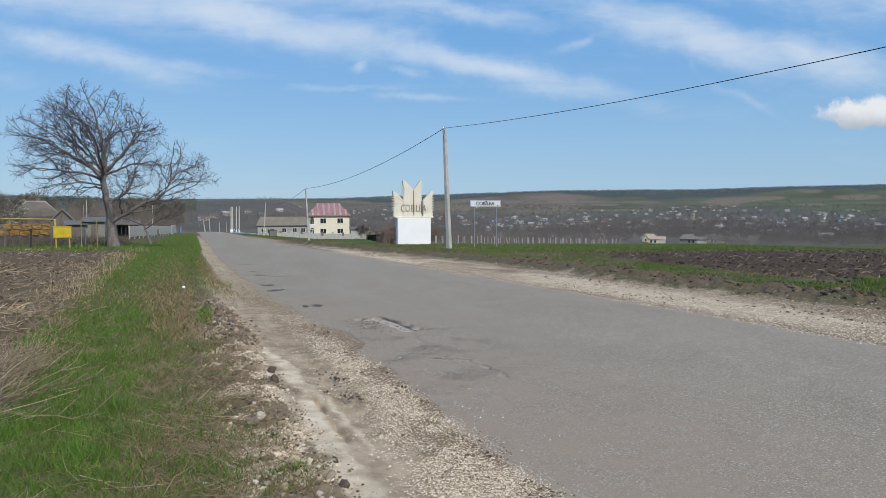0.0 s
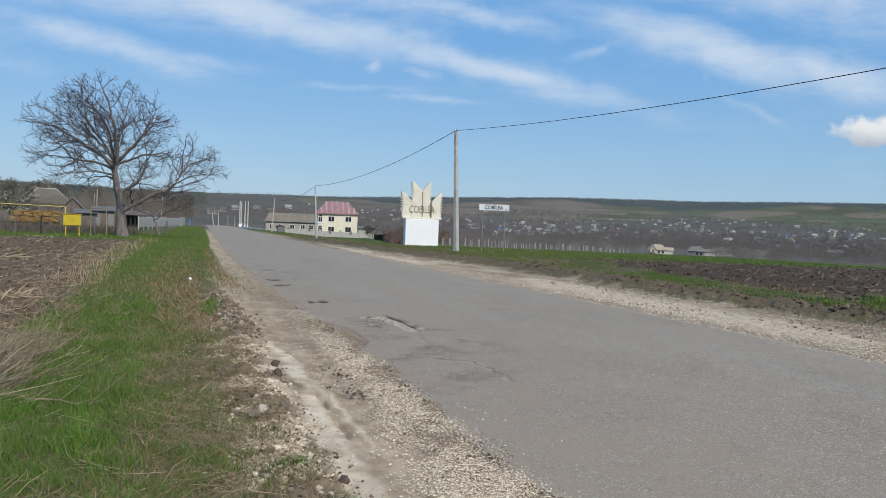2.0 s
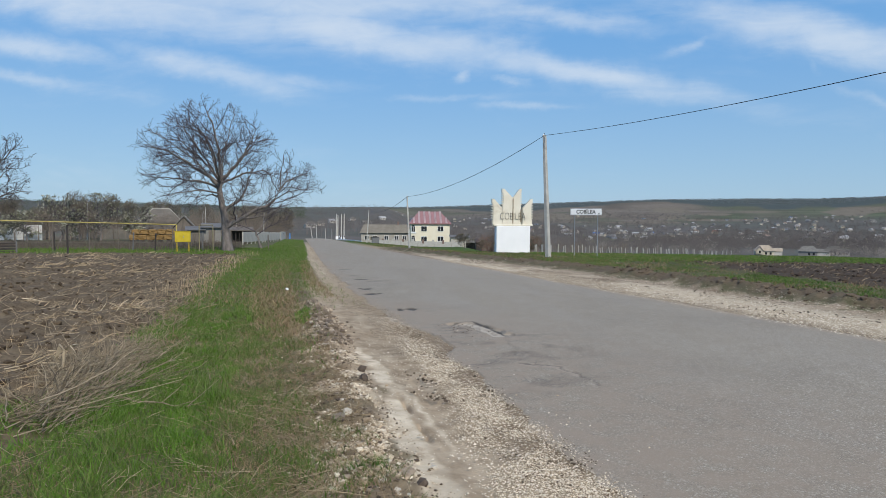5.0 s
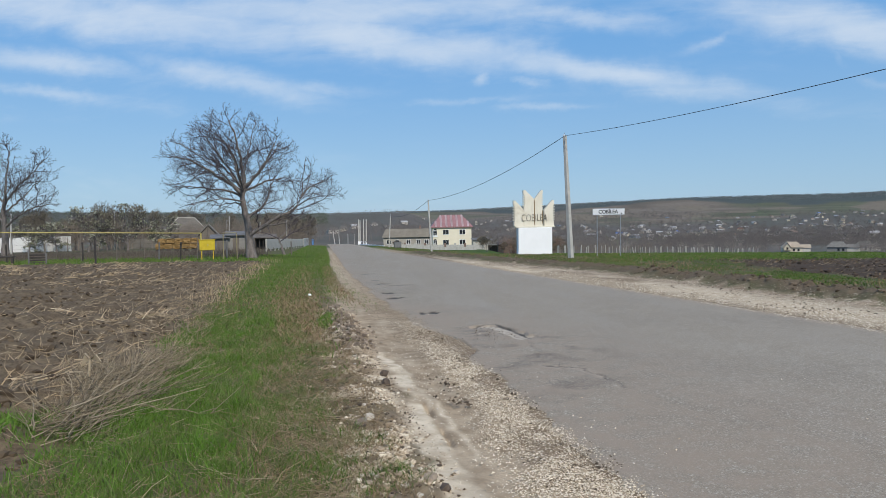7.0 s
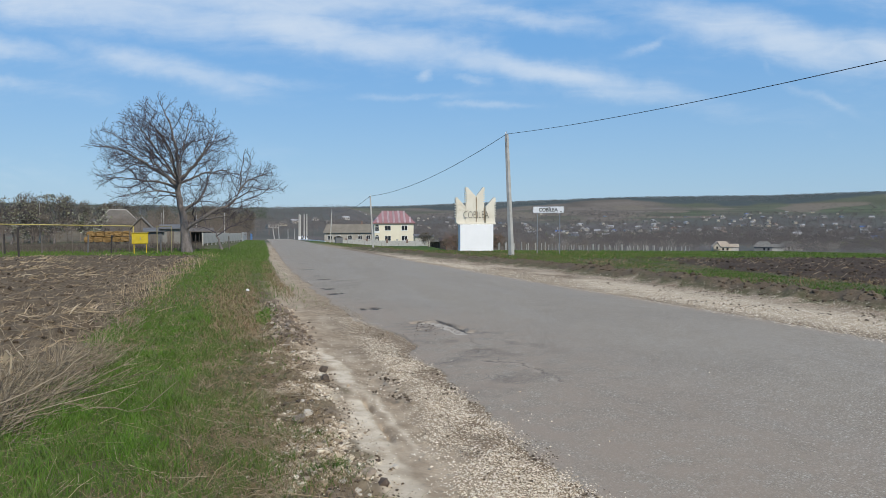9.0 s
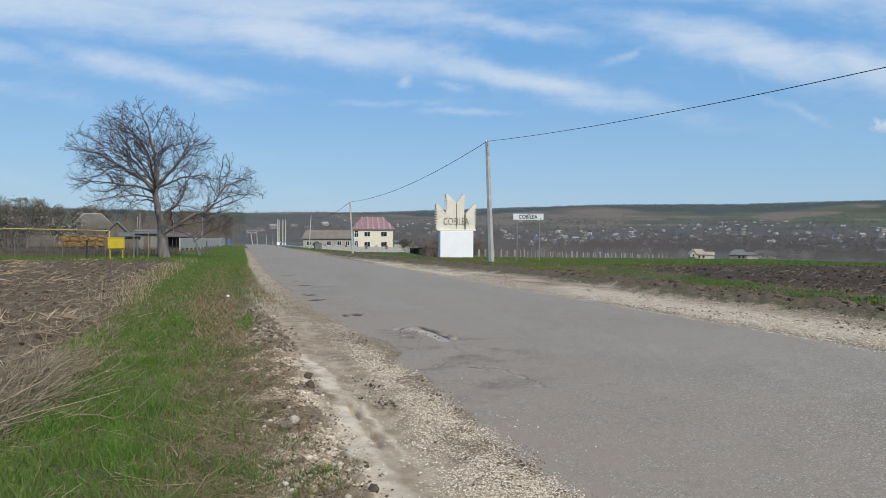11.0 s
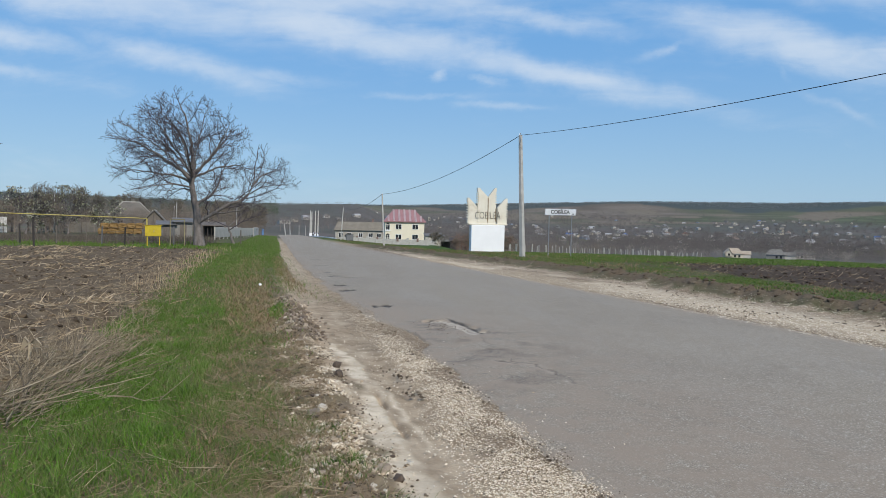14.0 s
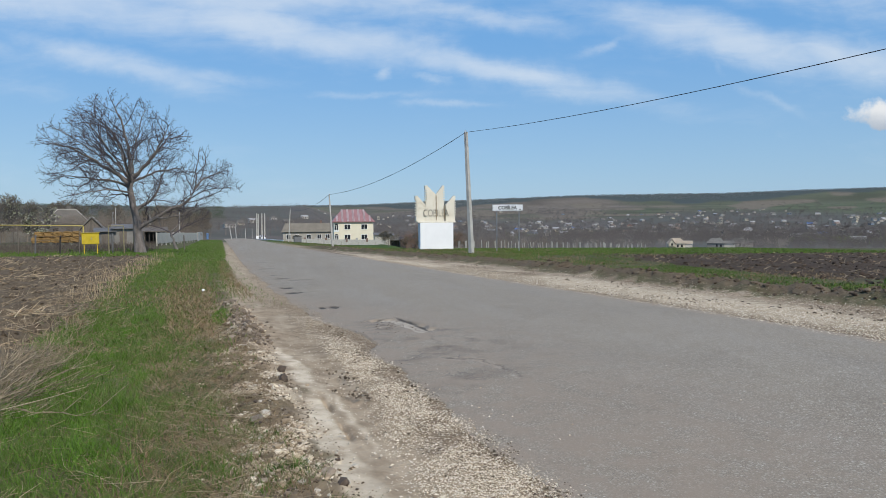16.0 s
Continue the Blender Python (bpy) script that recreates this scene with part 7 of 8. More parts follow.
walnut("leafless spreading walnut tree behind the gas pipe", pose(-32.6, 66.5, ground_z(-32.6, 66.5)) @ Matrix.Scale(1.06, 4), 23,
       ((0.27, 0.13, ((0, 0, -0.15), (0.1, 0, 2.0), (0.0, 0, 4.2), (0.2, 0, 5.2))), (0.11, 0.03, ((0.05, 0, 2.6), (1.5, -0.4, 3.8), (3.2, -0.6, 4.5), (4.4, -0.6, 4.7))), (0.11, 0.03, ((0, 0, 3.2), (-1.6, 0.5, 4.4), (-3.4, 0.4, 5.6))),
        (0.10, 0.03, ((0, 0, 3.8), (0.6, 1.5, 5.0), (1.6, 2.6, 6.6))), (0.10, 0.03, ((0.1, 0, 4.6), (1.6, -0.6, 6.2), (3.0, -0.9, 7.4), (3.7, -0.9, 8.2))), (0.10, 0.03, ((0.2, 0, 5.0), (0.3, 0.2, 7.0), (0.6, 0.2, 9.2))), (0.09, 0.03, ((0.1, 0, 4.8), (-1.2, -0.8, 6.8), (-2.0, -1.2, 8.4))),
        (0.09, 0.03, ((0.1, 0, 4.2), (1.2, -1.8, 5.4), (2.2, -3.0, 6.4)))),
       (((0.0, 0, 6.4), (5.7, 5.0, 4.4)),), 0.27, 0.013, group="garden trees", heart=(0, 0, 3.6), gaps=(0.43, 0.25, 0.165))
BLOSSOM = islands("blossom", ((0.26, 0.25, 0.17), (0.38, 0.37, 0.28), (0.16, 0.17, 0.08), (0.46, 0.45, 0.36), (0.12, 0.14, 0.055)))


def blossom_tree(seed, x, y, half, trunk, label):
    t = Tree(seed, 0, (0, 0, half[2] * 1.18), half, (8, 7, 5, 3), 0.22, 0.016)
    ob = t.make("plum_tree", label, pose(x, y, ground_z(x, y)), trunk, 0.13, (random.uniform(-0.25, 0.25), 0, 1), group="blossoming garden trees")
    at = np.concatenate(t.twigs[0])
    at = at[RNG.integers(0, len(at), 1500)] + RNG.normal(0, 0.07, (1500, 3))
    n_c = len(at)
    a, b = RNG.normal(0, 0.055, (n_c, 3)), RNG.normal(0, 0.055, (n_c, 3))
    verts = np.stack([at - a, at + b, at + a, at - b], 1).reshape(-1, 3)
    petals = new("blossom", mesh_from("blossom", verts, np.arange(4 * n_c).reshape(-1, 4), BLOSSOM))
    petals.parent = ob
    tagged(petals, "cream blossom and first pale leaves")
    return ob


blossom_tree(31, -31.6, 96.0, (4.0, 3.4, 3.0), 1.9, "plum tree in cream blossom before a cottage wall")
blossom_tree(32, -35.4, 93.0, (3.2, 3.0, 2.8), 1.7, "plum tree in thin blossom beside the garden wall")
blossom_tree(33, -27.4, 98.5, (2.4, 2.4, 2.3), 1.6, "small plum tree in early blossom")
blossom_tree(34, -41.0, 97.0, (2.5, 2.5, 2.0), 1.6, "plum tree in thin blossom by the white wall")
blossom_tree(35, -45.5, 99.0, (2.2, 2.2, 1.8), 1.3, "small plum tree in front of the white wall")

BROWN_TWIG = plain("brown_twigs", (0.135, 0.115, 0.085), (0.21, 0.18, 0.135), 0.9, 2.0, 20.0)
garden_shapes = []
for k, (half, trunk) in enumerate((((2.6, 2.6, 3.4), 3.0), ((2.2, 2.2, 2.6), 2.2), ((3.0, 3.0, 2.8), 2.0))):
    t = Tree(50 + k, 0, (0, 0, half[2] * 1.12), half, (9, 8, 6, 3), 0.3, 0.02)
    garden_shapes.append(t.make("bare_tree", "leafless grey-brown garden tree among cottages", pose(-30 - 9 * k, 125 + k, ground_z(-30 - 9 * k, 125 + k)), trunk, 0.12, group="bare garden trees", twig=BROWN_TWIG))
spots = [(-38, 118), (-44, 122), (-50, 112), (-56, 120), (-62, 118), (-33, 130), (-24, 124), (-17, 121), (-14, 128), (-15, 118), (-12.5, 136), (-14.5, 142), (-17, 134), (-13.5, 150), (-16, 158), (-20, 146),
         (-47, 135), (-55, 140), (-66, 130), (-28, 140), (-22, 150), (-40, 140), (-15.5, 168), (-19, 176), (-12.8, 160), (-52, 106), (-58, 110), (-38, 107), (-43, 108), (-36, 101), (-47, 105), (-35.5, 122), (-48, 116)]
for k, (px, py) in enumerate(spots):
    m = pose(px, py, ground_z(px, py), 0, 0, random.uniform(0, 360))
    s = random.uniform(0.75, 1.15)
    copy_thing(garden_shapes[k % 3], m).scale = (s, s, s * random.uniform(0.9, 1.15))

# ---- across the road: the long house, its fence and yard ----
def long_house():
    ob = thing("house", "long low whitewashed house with a mossy grey roof", "house", pose(13.2, 201.5, ground_z(12, 200) + 0.1, 0, 0, -3))
    part("wall", boxed(-7.2, 7.2, 0, 6, -1.5, 2.9), plain("dull_limewash", (0.32, 0.295, 0.25), (0.42, 0.39, 0.34), 0.9, 0.8, 14.0), ob)
    part("roof", hip_roof(14.4, 6, 2.9, 2.5, 13.0, 0.5), plain("mossy_slate", (0.17, 0.15, 0.115), (0.24, 0.21, 0.165), 0.95, 0.6, 10.0), ob, "mossy grey slate roof")
    for x in (-5.6, -3.2, 0.2, 3.2, 5.6):
        window(ob, x, 1.5, 1.1, 1.2, 0.0)
    chimney(3.8, 3.2, 5.0, 6.2, ob, BRICK_RED)
    return ob


long_house()


def yard_fence():
    ob = thing("yard_fence", "concrete fence with brick posts before the houses", "fence")
    a, b = Vector((8.0, 172.0, 0)), Vector((31.0, 171.0, 0))
    n_p = 9
    for k in range(n_p):
        p = a.lerp(b, (k + 0.5) / n_p)
        z = -5.0 - 0.055 * k
        slab = part("panel", boxed(-1.05, 1.05, -0.07, 0.07, -1.2, 1.15), CONCRETE, ob)
        slab.matrix_basis = pose(p.x, p.y, z, 0, 0, -2.5)
        q = a.lerp(b, k / n_p)
        post = part("post", boxed(-0.25, 0.25, -0.22, 0.22, -1.2, 1.6), BRICK_RED if k % 2 else CONCRETE, ob)
        post.matrix_basis = pose(q.x, q.y, z, 0, 0, -2.5)
    return ob


yard_fence()
panel_wall("retaining_wall", "low pale concrete wall below the yard fence", (7.0, 163, 0), (27, 160, 0), 0.75, 4.0, CONCRETE)
panel_wall("low_wall", "low whitewashed kerb wall at the road bend", (-0.9, 199, 0), (5.5, 176, 0), 0.22, 3.0, WHITEWASH)
lean_to("open timber shed beside the yellow house", 34.0, 170.0, 4.2, 3.0, 2.0, -6, OLD_WOOD, SLATE, True)
lean_to("grey flat-roofed shed beside the yellow house", 31.5, 178.0, 5.0, 3.0, 2.4, -4, PALE_WALL, GREY_METAL, False)
lean_to("dark timber hut behind the monument", 30.0, 140.0, 3.6, 2.6, 2.0, -8, DARK_WOOD, DARK_WOOD, False)


def waste_bin():
    ob = thing("waste_container", "dark metal waste container beside the pole", "container", pose(6.9, 136.0, ground_z(6.9, 136), 0, 0, 5))
    part("body", boxed(-0.7, 0.7, -0.5, 0.5, 0.05, 1.15, bevel=0.04), GREY_PAINT, ob)
    part("lid", boxed(-0.73, 0.73, -0.53, 0.53, 1.155, 1.22, bevel=0.02), BLACK_PAINT, ob)
    for x in (-0.55, 0.55):
        part("foot", boxed(x - 0.08, x + 0.08, -0.4, 0.4, -0.1, 0.06), BLACK_PAINT, ob)
    return ob


waste_bin()
for k, (px, py, s) in enumerate(((27, 122, 0.75), (30, 126, 0.85), (33, 121, 0.75), (36, 128, 0.7), (24.5, 133, 0.7), (39, 131, 0.7), (9.5, 190, 0.55), (28.5, 118, 0.6), (31.5, 116, 0.65), (34.5, 115, 0.6))):
    c = copy_thing(garden_shapes[(k + 1) % 3], pose(px, py, ground_z(px, py), 0, 0, 77 * k))
    c.scale = (s * 1.2, s * 1.2, s * 0.8)

# barrier and yellow frame at the bend
def road_barrier():
    ob = thing("road_barrier", "red and white striped barrier at the road bend", "barrier", pose(0.4, 196, ground_z(0.4, 196), 0, 0, -55))
    for k in range(6):
        part("stripe", boxed(-1.5 + k * 0.5, -1.0 + k * 0.5, -0.04, 0.04, 0.75, 1.15), BRICK_RED if k % 2 else WHITEWASH, ob)
    for x in (-1.4, 1.4):
        part("post", boxed(x - 0.06, x + 0.06, 0.041, 0.14, -0.3, 1.2), STEEL, ob)
    return ob


road_barrier()
for px, py, pz, lean, wide in ((-9.3, 228.0, -1.2, -0.55, 0.4), (-8.2, 238.0, -1.6, -0.15, 0.36), (-5.3, 241.0, -2.2, 0.0, 0.22), (-3.1, 240.0, -2.3, 0.05, 0.22)):
    concrete_pole((px, py, ground_z(px, py)), (px + lean, py, pz), "grey pole beside the road beyond the bend", wide, group="poles at the road bend")


# ---- the vineyard and the village across the valley ----
SLATE_POST = plain("weathered_stake", (0.34, 0.32, 0.285), (0.46, 0.435, 0.39), 0.9, 3.0, 30.0)


def stakes():
    shaft = thing("vineyard_stake", "pale concrete vineyard stake in a long row", "vineyard stake", group="vineyard stakes")
    part("stake", boxed(-0.055, 0.055, -0.055, 0.055, -0.6, 1.4, bevel=0.01), SLATE_POST, shaft)
    rows = []
    for r in range(2):
        for k in range(34):
            s = k / 33
            x, y = 27 + 52 * s + r * 3.0, 101 + 27 * s + r * 6.5
            rows.append((x + random.uniform(-0.3, 0.3), y + random.uniform(-0.4, 0.4)))
    for k, (x, y) in enumerate(rows):
        m = pose(x, y, ground_z(x, y) + random.uniform(-0.1, 0.35), random.gauss(0, 3), random.gauss(0, 4 if k % 9 else 18), random.uniform(0, 90))
        if k == 0:
            shaft.matrix_basis = m
        else:
            copy_thing(shaft, m)


stakes()

WALLS = [plain("village_white", (0.46, 0.42, 0.365), (0.57, 0.53, 0.47), 0.9, 0.3, 4.0), plain("village_cream", (0.55, 0.48, 0.36), (0.66, 0.59, 0.46), 0.9, 0.3, 4.0),
         plain("village_blue", (0.24, 0.28, 0.33), (0.30, 0.34, 0.39), 0.9, 0.3, 4.0), plain("village_grey", (0.22, 0.21, 0.195), (0.29, 0.275, 0.26), 0.9, 0.3, 4.0)]
ROOFS = [SLATE, plain("village_pale_roof", (0.36, 0.35, 0.34), (0.47, 0.46, 0.44), 0.8, 0.3, 4.0), plain("village_brown_roof", (0.24, 0.17, 0.13), (0.32, 0.24, 0.19), 0.9, 0.3, 4.0),
         plain("village_red_roof", (0.27, 0.12, 0.085), (0.33, 0.16, 0.12), 0.8, 0.3, 4.0), plain("village_blue_roof", (0.10, 0.17, 0.36), (0.14, 0.21, 0.42), 0.7, 0.3, 4.0), plain("village_dark_roof", (0.13, 0.125, 0.12), (0.2, 0.19, 0.18), 0.9, 0.3, 4.0)]
WORDS = {0: "white", 1: "cream", 2: "pale blue", 3: "grey"}
ROOF_WORDS = {0: "grey slate", 1: "pale metal", 2: "brown", 3: "red", 4: "blue", 5: "dark"}
village_kinds = []


def village_house(wall, roof, w, d, tall, rise, hip):
    ob = thing("village_house", f"{WORDS[wall]} village house with {ROOF_WORDS[roof]} roof among bare trees", "house", group="village houses")
    if hip:
        part("wall", boxed(-w / 2, w / 2, 0, d, -2.5, tall), WALLS[wall], ob)
        part("roof", hip_roof(w, d, tall, rise, w * 0.4, 0.5), ROOFS[roof], ob)
    else:
        part("wall", gable_body(w, d, tall, rise), WALLS[wall], ob)
        part("roof", gable_roof(w, d, tall, rise, 0.45), ROOFS[roof], ob)
    for x in (-w * 0.28, w * 0.05, w * 0.32):
        win = part("window", boxed(x - 0.5, x + 0.5, -0.06, 0.03, 0.9, 2.1), DARK_GLASS, ob)
    return ob


for spec in ((0, 0, 10, 7, 3.0, 2.6, True), (0, 1, 11, 7, 3.0, 2.4, False), (1, 0, 9, 7, 2.9, 2.8, False), (2, 5, 10, 6, 2.9, 2.5, True), (3, 0, 12, 6, 2.8, 2.0, False), (0, 2, 9, 8, 3.2, 2.8, True),
             (1, 3, 10, 8, 3.6, 2.8, True), (0, 4, 10, 7, 3.2, 2.4, False), (3, 1, 13, 6, 2.6, 1.8, False), (0, 5, 9, 7, 3.0, 2.6, False)):
    village_kinds.append(village_house(*spec))


def polar(az, r):
    return r * math.sin(radians(az)), r * math.cos(radians(az))


def valley_house(label, m, wall, roof, gable, wing):
    """A low house with a steep front gable and a plain wing beside it."""
    ob = thing("valley_house", label, "house", m)
    part("wall", boxed(-4.2, 4.2, 0, 6.5, -2.5, 2.5), wall, ob)
    part("roof", hip_roof(8.4, 6.5, 2.5, 2.7, 4.4, 0.5), roof, ob)
    if gable:
        bm = outline(((-3.9, 1.2), (-0.7, 1.2), (-0.7, 2.3), (-2.3, 4.5), (-3.9, 2.3)), -1.4, 1.5)
        part("gable", bm, wall, ob)
        for a, b in (((-4.2, 2.05), (-2.3, 4.72)), ((-0.4, 2.05), (-2.3, 4.72))):
            part("gable_roof", outline((a, b, (b[0], b[1] + 0.2), (a[0], a[1] + 0.2)), -1.7, 2.6), roof, ob)
        part("gable_window", boxed(-2.7, -1.9, -1.46, -1.39, 1.5, 2.6), DARK_GLASS, ob)
    part("wing", boxed(4.2, 4.2 + wing, 0.8, 5.5, -2.5, 2.2), WALLS[0], ob)
    part("wing_roof", gable_roof(wing, 4.7, 2.2, 1.5, 0.3), roof, ob).location = (4.2 + wing / 2, 0.8, 0)
    for x in (0.6, 2.6):
        part("window", boxed(x - 0.45, x + 0.45, -0.06, 0.03, 0.7, 1.9), DARK_GLASS, ob)
    return ob


TAN_ROOF = plain("tan_tile_roof", (0.36, 0.29, 0.21), (0.46, 0.385, 0.29), 0.9, 0.5, 6.0)
for az, r, turn, wall, roof, gable, wing, text in ((34.0, 292, -28, 1, TAN_ROOF, True, 3.6, "cream valley house with tan roof and front gable"), (36.9, 305, -40, 3, SLATE, False, 5.0, "grey valley house with slate roof and long wing"), (38.6, 330, -36, 0, SLATE, False, 3.0, "low grey valley house among bare trees")):
    hx, hy = polar(az, r)
    valley_house(text, pose(hx, hy, ground_z(hx, hy) - 0.3, 0, 0, turn) @ Matrix.Scale(0.8, 4), WALLS[wall], roof, gable, wing)

random.seed(41)
placed = []
first = [(46.5, 470, 1, 5), (43.0, 520, 4, 0), (21.3, 760, 7, 10), (25.0, 640, 1, -12), (30.4, 900, 6, 0), (39.2, 800, 1, 0), (43.5, 860, 1, 15), (47.0, 600, 4, 20)]
for az, r, kind, turn in first:
    placed.append((*polar(az, r), kind, turn - az))
while len(placed) < 288:
    az = random.uniform(4.5, 52)
    r = math.exp(random.uniform(math.log(540), math.log(1900 - 300 * abs(math.sin(az * 0.16)))))
    if az < 12 and r < 600:
        continue
    x, y = polar(az, r)
    if fbm(np.array([x * 0.006]), np.array([y * 0.006]), 2, 131)[0] < 0.42 or any((x - q[0]) ** 2 + (y - q[1]) ** 2 < 170 for q in placed):
        continue
    kind = random.choices(range(10), (5, 6, 5, 3, 4, 3, 0.5, 0.4, 4, 4))[0]
    placed.append((x, y, kind, random.choice((0, 90, 45, -30)) + random.uniform(-15, 15)))
for az, r, kind in ((-2.4, 420, 0), (-1.6, 480, 2), (-0.6, 560, 1), (1.0, 640, 0), (2.2, 520, 4), (3.5, 700, 1)):
    placed.append((*polar(az, r), kind, 20))
used = set()
for x, y, kind, turn in placed:
    m = pose(x, y, ground_z(x, y) + 0.2, 0, 0, turn)
    if kind in used:
        s = random.uniform(0.5, 0.75) if math.hypot(x, y) > 400 else 0.62
        copy_thing(village_kinds[kind], m).scale = (s, s, s)
    else:
        village_kinds[kind].matrix_basis = m @ Matrix.Scale(0.7, 4)
        used.add(kind)


# bare trees and woods too far off to count
RED_BRUSH = islands("red_brown_brush", ((0.13, 0.075, 0.055), (0.18, 0.11, 0.08), (0.22, 0.145, 0.105), (0.15, 0.095, 0.07)), upright=True)
BRUSH = islands("bare_brush", ((0.11, 0.09, 0.072), (0.16, 0.132, 0.105), (0.21, 0.175, 0.14), (0.13, 0.11, 0.085)), upright=True)
FAR_TWIGS = islands("far_bare_trees", ((0.10, 0.088, 0.083), (0.122, 0.108, 0.102), (0.15, 0.131, 0.122), (0.115, 0.108, 0.097), (0.165, 0.146, 0.136)), upright=True)
# pale blue-grey: distance haze is painted into the ridge woods' colour
HAZED_PINE = islands("hazed_far_woods", ((0.13, 0.15, 0.15), (0.145, 0.165, 0.16), (0.16, 0.17, 0.17), (0.135, 0.15, 0.155)), upright=True)
HILL_PINE = islands("hill_woods", ((0.05, 0.075, 0.045), (0.062, 0.088, 0.052), (0.078, 0.098, 0.06), (0.09, 0.09, 0.07)), upright=True)
SPRING = islands("far_spring_green", ((0.12, 0.15, 0.06), (0.15, 0.175, 0.07), (0.15, 0.145, 0.09), (0.18, 0.19, 0.11)), upright=True)


def woods(name, label, x, y, tall, wide, mat, tufts=60, size=0.2, slim=0.16):
    """Each tree a loose bundle of small upright leaf-like pieces round a stem, so that its outline is open."""
    count = len(x)
    z = height(x, y)
    at = RNG.normal(0, 1, (count, tufts, 3))
    at /= np.linalg.norm(at, axis=2, keepdims=True)
    at *= RNG.uniform(0.3, 1.0, (count, tufts, 1))
    c = np.stack([x, y, z + tall * 0.58], -1)[:, None] + at * np.stack([wide, wide, tall * 0.42], -1)[:, None] * np.array([0.5, 0.5, 1.0])
    span = (np.asarray(tall) * size)[:, None, None]
    a = RNG.normal(0, 1, (count, tufts, 3)) * span * slim
    b = at * span * 1.1 + RNG.normal(0, 0.5, (count, tufts, 3)) * span
    b[..., 2] += span[..., 0] * 0.3
    leaf = np.stack([c - a * 0.5, c + a * 0.5, c + b], 2).reshape(-1, 3)
    stem0 = np.stack([x, y, z - 0.5], -1)
    w = np.stack([0.02 * tall, 0 * x, 0 * x], -1)
    stem = np.stack([stem0 - w, stem0 + w, stem0 + np.stack([0 * x, 0 * x, tall * 0.9], -1)], 1).reshape(-1, 3)
    verts = np.concatenate([leaf, stem])
    return tagged(new(name, mesh_from(name, verts, np.arange(len(verts)).reshape(-1, 3), mat)), label, "trees", kind="stuff")


def far_places(count, az0, az1, r0, r1, keep=None):
    az = np.radians(RNG.uniform(az0, az1, count))
    r = np.exp(RNG.uniform(np.log(r0), np.log(r1), count))
    x, y = r * np.sin(az), r * np.cos(az)
    if keep is not None:
        ok = RNG.random(count) < keep(np.degrees(az), r, x, y)
        x, y = x[ok], y[ok]
    return x, y


fx, fy = far_places(1700, 9, 56, 225, 620, lambda az, r, x, y: (0.35 + 0.65 * step(0.42, 0.58, fbm(x * 0.012, y * 0.012, 2, 133))) * (1 - step(32, 32.5, az) * (1 - step(38, 38.5, az)) * (1 - step(320, 335, r))))
woods("orchard_trees", "leafless grey-brown orchard trees below the field", fx, fy, RNG.uniform(2.5, 5.2, len(fx)), RNG.uniform(2.5, 5.5, len(fx)), FAR_TWIGS, 330, 0.10, 0.07)
fx, fy = far_places(10000, 9, 56, 450, 1800, lambda az, r, x, y: 0.3 + 0.7 * step(0.42, 0.58, fbm(x * 0.008, y * 0.008, 2, 133)))
woods("village_trees", "leafless grey-brown trees between the village houses", fx, fy, RNG.uniform(3.0, 7.5, len(fx)), RNG.uniform(3, 7, len(fx)), FAR_TWIGS, 60, 0.12, 0.34)
fx, fy = far_places(900, -7, 9, 260, 1500)
woods("village_trees", "leafless grey-brown trees beyond the road bend", fx, fy, RNG.uniform(3, 7, len(fx)), RNG.uniform(4, 8, len(fx)), FAR_TWIGS, 150, 0.12, 0.07)
fx, fy = far_places(420, 20, 54, 345, 800, lambda az, r, x, y: step(0.5, 0.6, fbm(x * 0.01, y * 0.01, 2, 135)))
woods("budding_trees", "trees with first green leaves in the valley", fx, fy, RNG.uniform(2, 5, len(fx)), RNG.uniform(3, 7, len(fx)), SPRING)
PALE_BUSH = islands("far_blossom", ((0.24, 0.215, 0.19), (0.30, 0.27, 0.235), (0.19, 0.165, 0.145), (0.36, 0.33, 0.29)), upright=True)
fx, fy = far_places(60, 20, 42, 225, 360, lambda az, r, x, y: 1 - step(32, 32.5, az) * (1 - step(38, 38.5, az)) * (1 - step(320, 335, r)))
woods("blossoming_trees", "pale blossoming fruit trees below the field", fx, fy, RNG.uniform(2.2, 4.2, len(fx)), RNG.uniform(3, 5.5, len(fx)), PALE_BUSH, 260, 0.13, 0.12)
fx, fy = far_places(1500, 8, 56, 1650, 2400, lambda az, r, x, y: step(0.52, 0.62, fbm(az * 0.35, r * 0.012, 3, 163)))
woods("hillside_trees", "scattered hedges and bare trees on the far fields", fx, fy, RNG.uniform(3, 6.5, len(fx)), RNG.uniform(5, 14, len(fx)), FAR_TWIGS, 30, 0.2, 0.4)
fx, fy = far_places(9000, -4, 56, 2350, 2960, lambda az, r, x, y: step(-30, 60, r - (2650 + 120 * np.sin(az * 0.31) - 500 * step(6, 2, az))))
woods("ridge_woods", "dark woods along the ridge above the valley, haze mixed into their colour", fx, fy, RNG.uniform(2.5, 4.2, len(fx)), RNG.uniform(14, 22, len(fx)), HAZED_PINE, 20, 0.3, 1.0)
fx, fy = far_places(5000, -34, -3, 620, 1230, lambda az, r, x, y: step(620, 760, r))
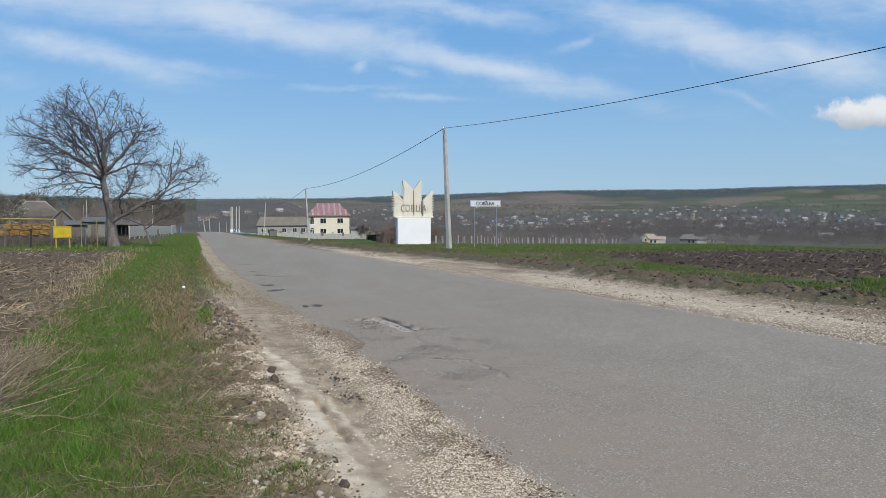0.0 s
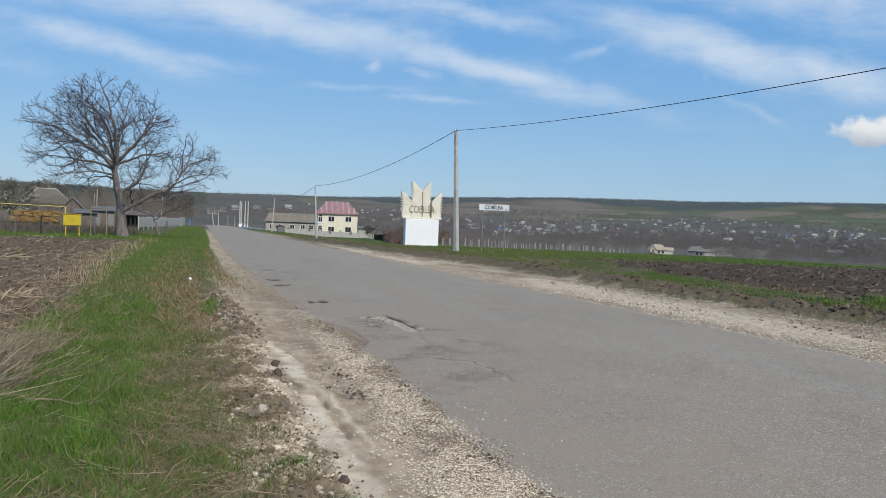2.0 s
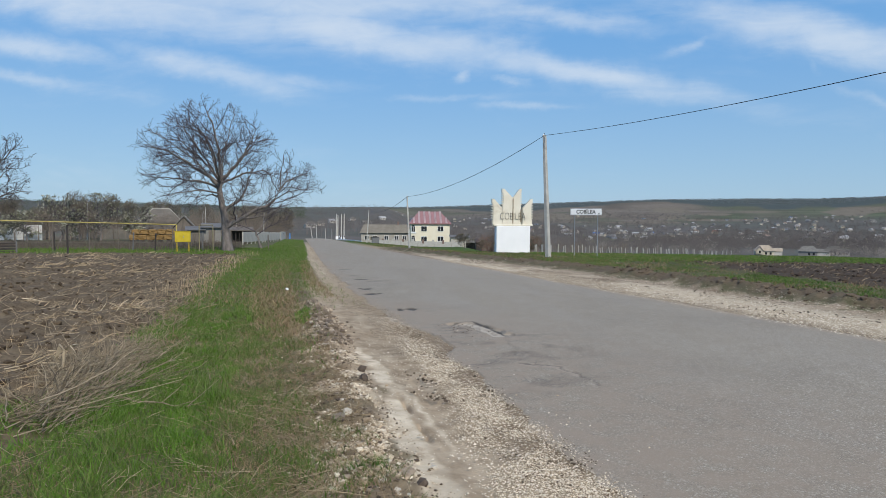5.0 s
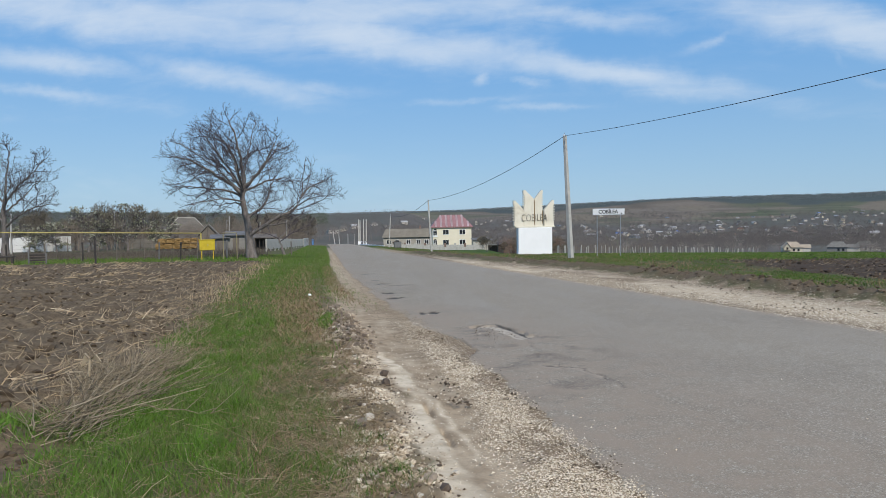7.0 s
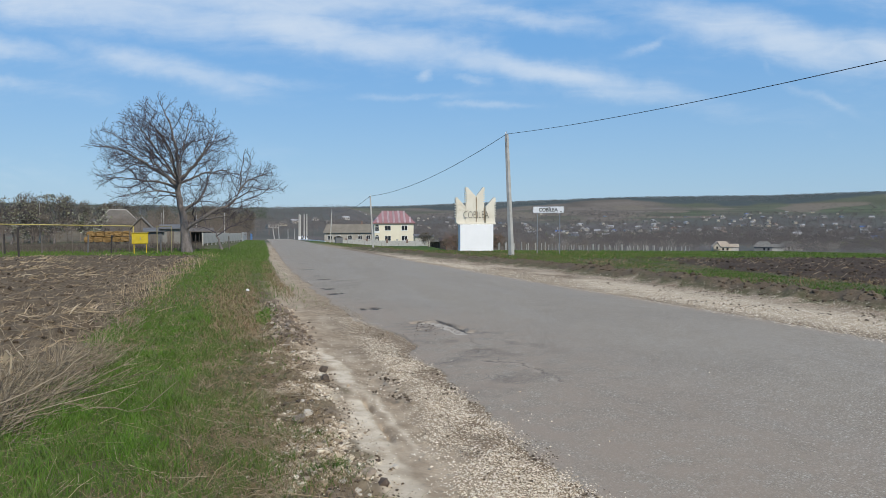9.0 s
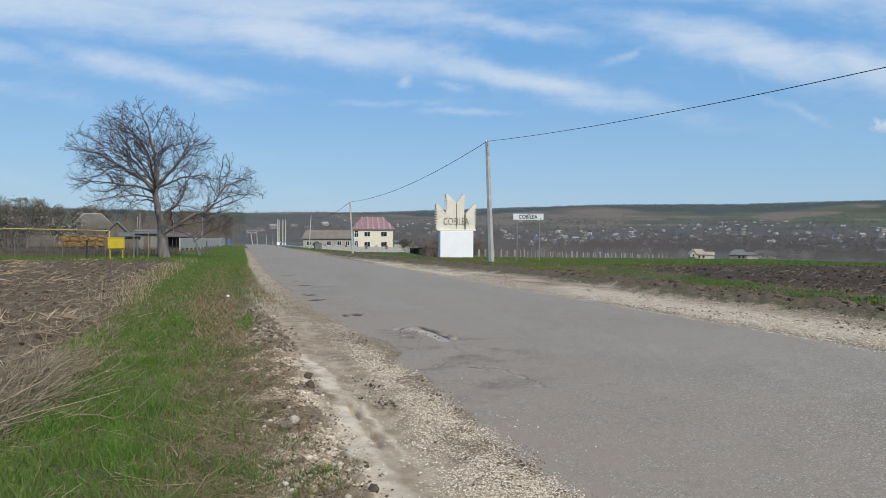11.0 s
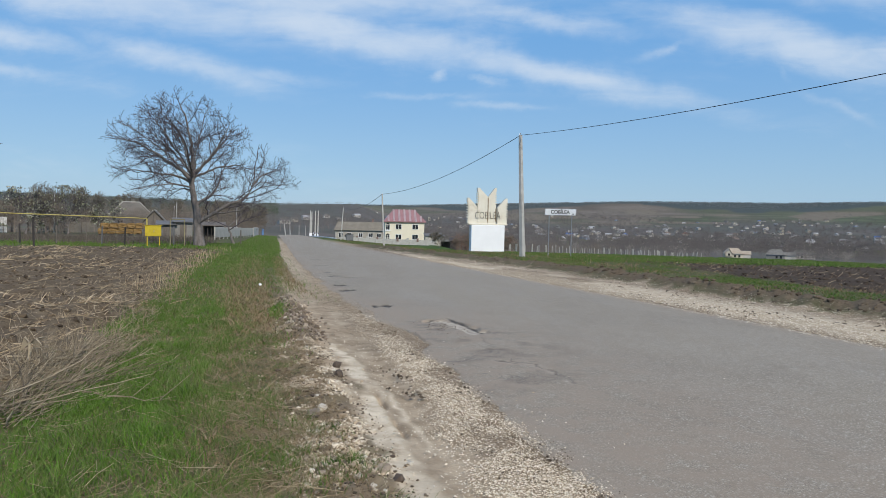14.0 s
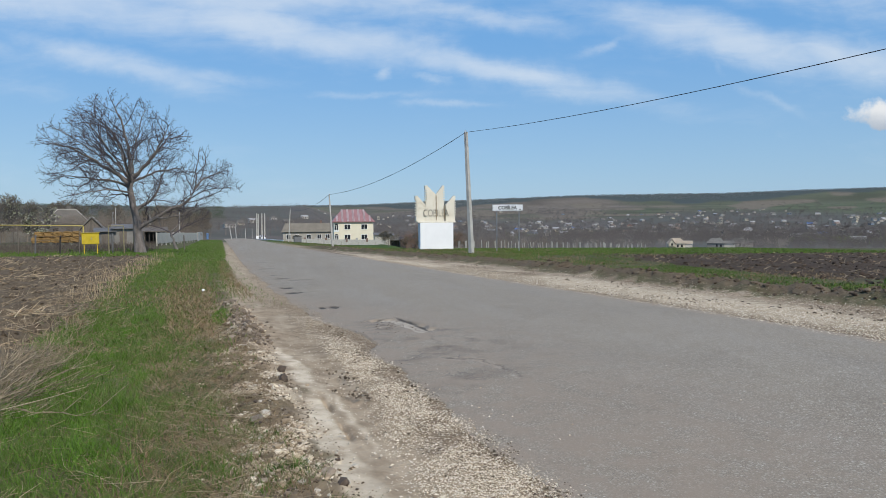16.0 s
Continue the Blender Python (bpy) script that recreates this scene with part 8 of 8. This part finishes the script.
woods("hill_woods", "dark bare woods on the hillside behind the cottages", fx, fy, RNG.uniform(1.6, 2.6, len(fx)), RNG.uniform(6, 11, len(fx)), HILL_PINE, 18, 0.28, 0.7)
THICKET = islands("dead_thicket", ((0.095, 0.075, 0.06), (0.13, 0.105, 0.085), (0.08, 0.064, 0.052), (0.17, 0.14, 0.11), (0.11, 0.09, 0.072)))
p0, p1 = standing(14000, -34, -5.2, 48, 84, 0.15, 0.55, lambda l, x, y: (0.3 + 0.7 * step(0.35, 0.6, fbm(x * 0.25, y * 0.25, 2, 161))) * step(-5.2, -6.4, l + 1.2 * step(60, 70, y)))
sticks("dead_weed_belt", p0, p1, RNG.uniform(0.008, 0.018, len(p0)), THICKET, "dense brown dead weeds behind the field fence", "dead weeds")
fx, fy = RNG.uniform(26, 36, 34), RNG.uniform(114, 130, 34)
woods("brown_shrubs", "reddish-brown bare shrubs behind the monument", fx, fy, RNG.uniform(1.6, 3.6, 34), RNG.uniform(2, 3.6, 34), RED_BRUSH, 520, 0.13, 0.03)
fx, fy = RNG.uniform(36, 64, 60), RNG.uniform(128, 185, 60)
woods("garden_brush", "grey-brown bare brushwood beyond the vineyard", fx, fy, RNG.uniform(1.6, 3.4, 60), RNG.uniform(2, 4, 60), BRUSH, 420, 0.13, 0.035)
fx, fy = RNG.uniform(-21, -11.2, 130), RNG.uniform(96, 165, 130)
woods("garden_brush", "grey-brown bare brushwood among the cottage gardens", fx, fy, RNG.uniform(2.0, 5.2, 130), RNG.uniform(2, 4.5, 130), BRUSH, 420, 0.13, 0.035)
fx, fy = RNG.uniform(-52, -22, 150), RNG.uniform(100, 128, 150)
woods("garden_brush", "grey-brown bare brushwood among the cottage gardens", fx, fy, RNG.uniform(2.0, 4.6, 150), RNG.uniform(2, 5, 150), BRUSH, 420, 0.13, 0.035)
fx, fy = far_places(700, -34, -7, 190, 560)
woods("garden_thicket", "grey-brown bare thicket behind the cottages", fx, fy, RNG.uniform(1.8, 4.0, len(fx)), RNG.uniform(4, 8, len(fx)), FAR_TWIGS, 80, 0.2, 0.12)
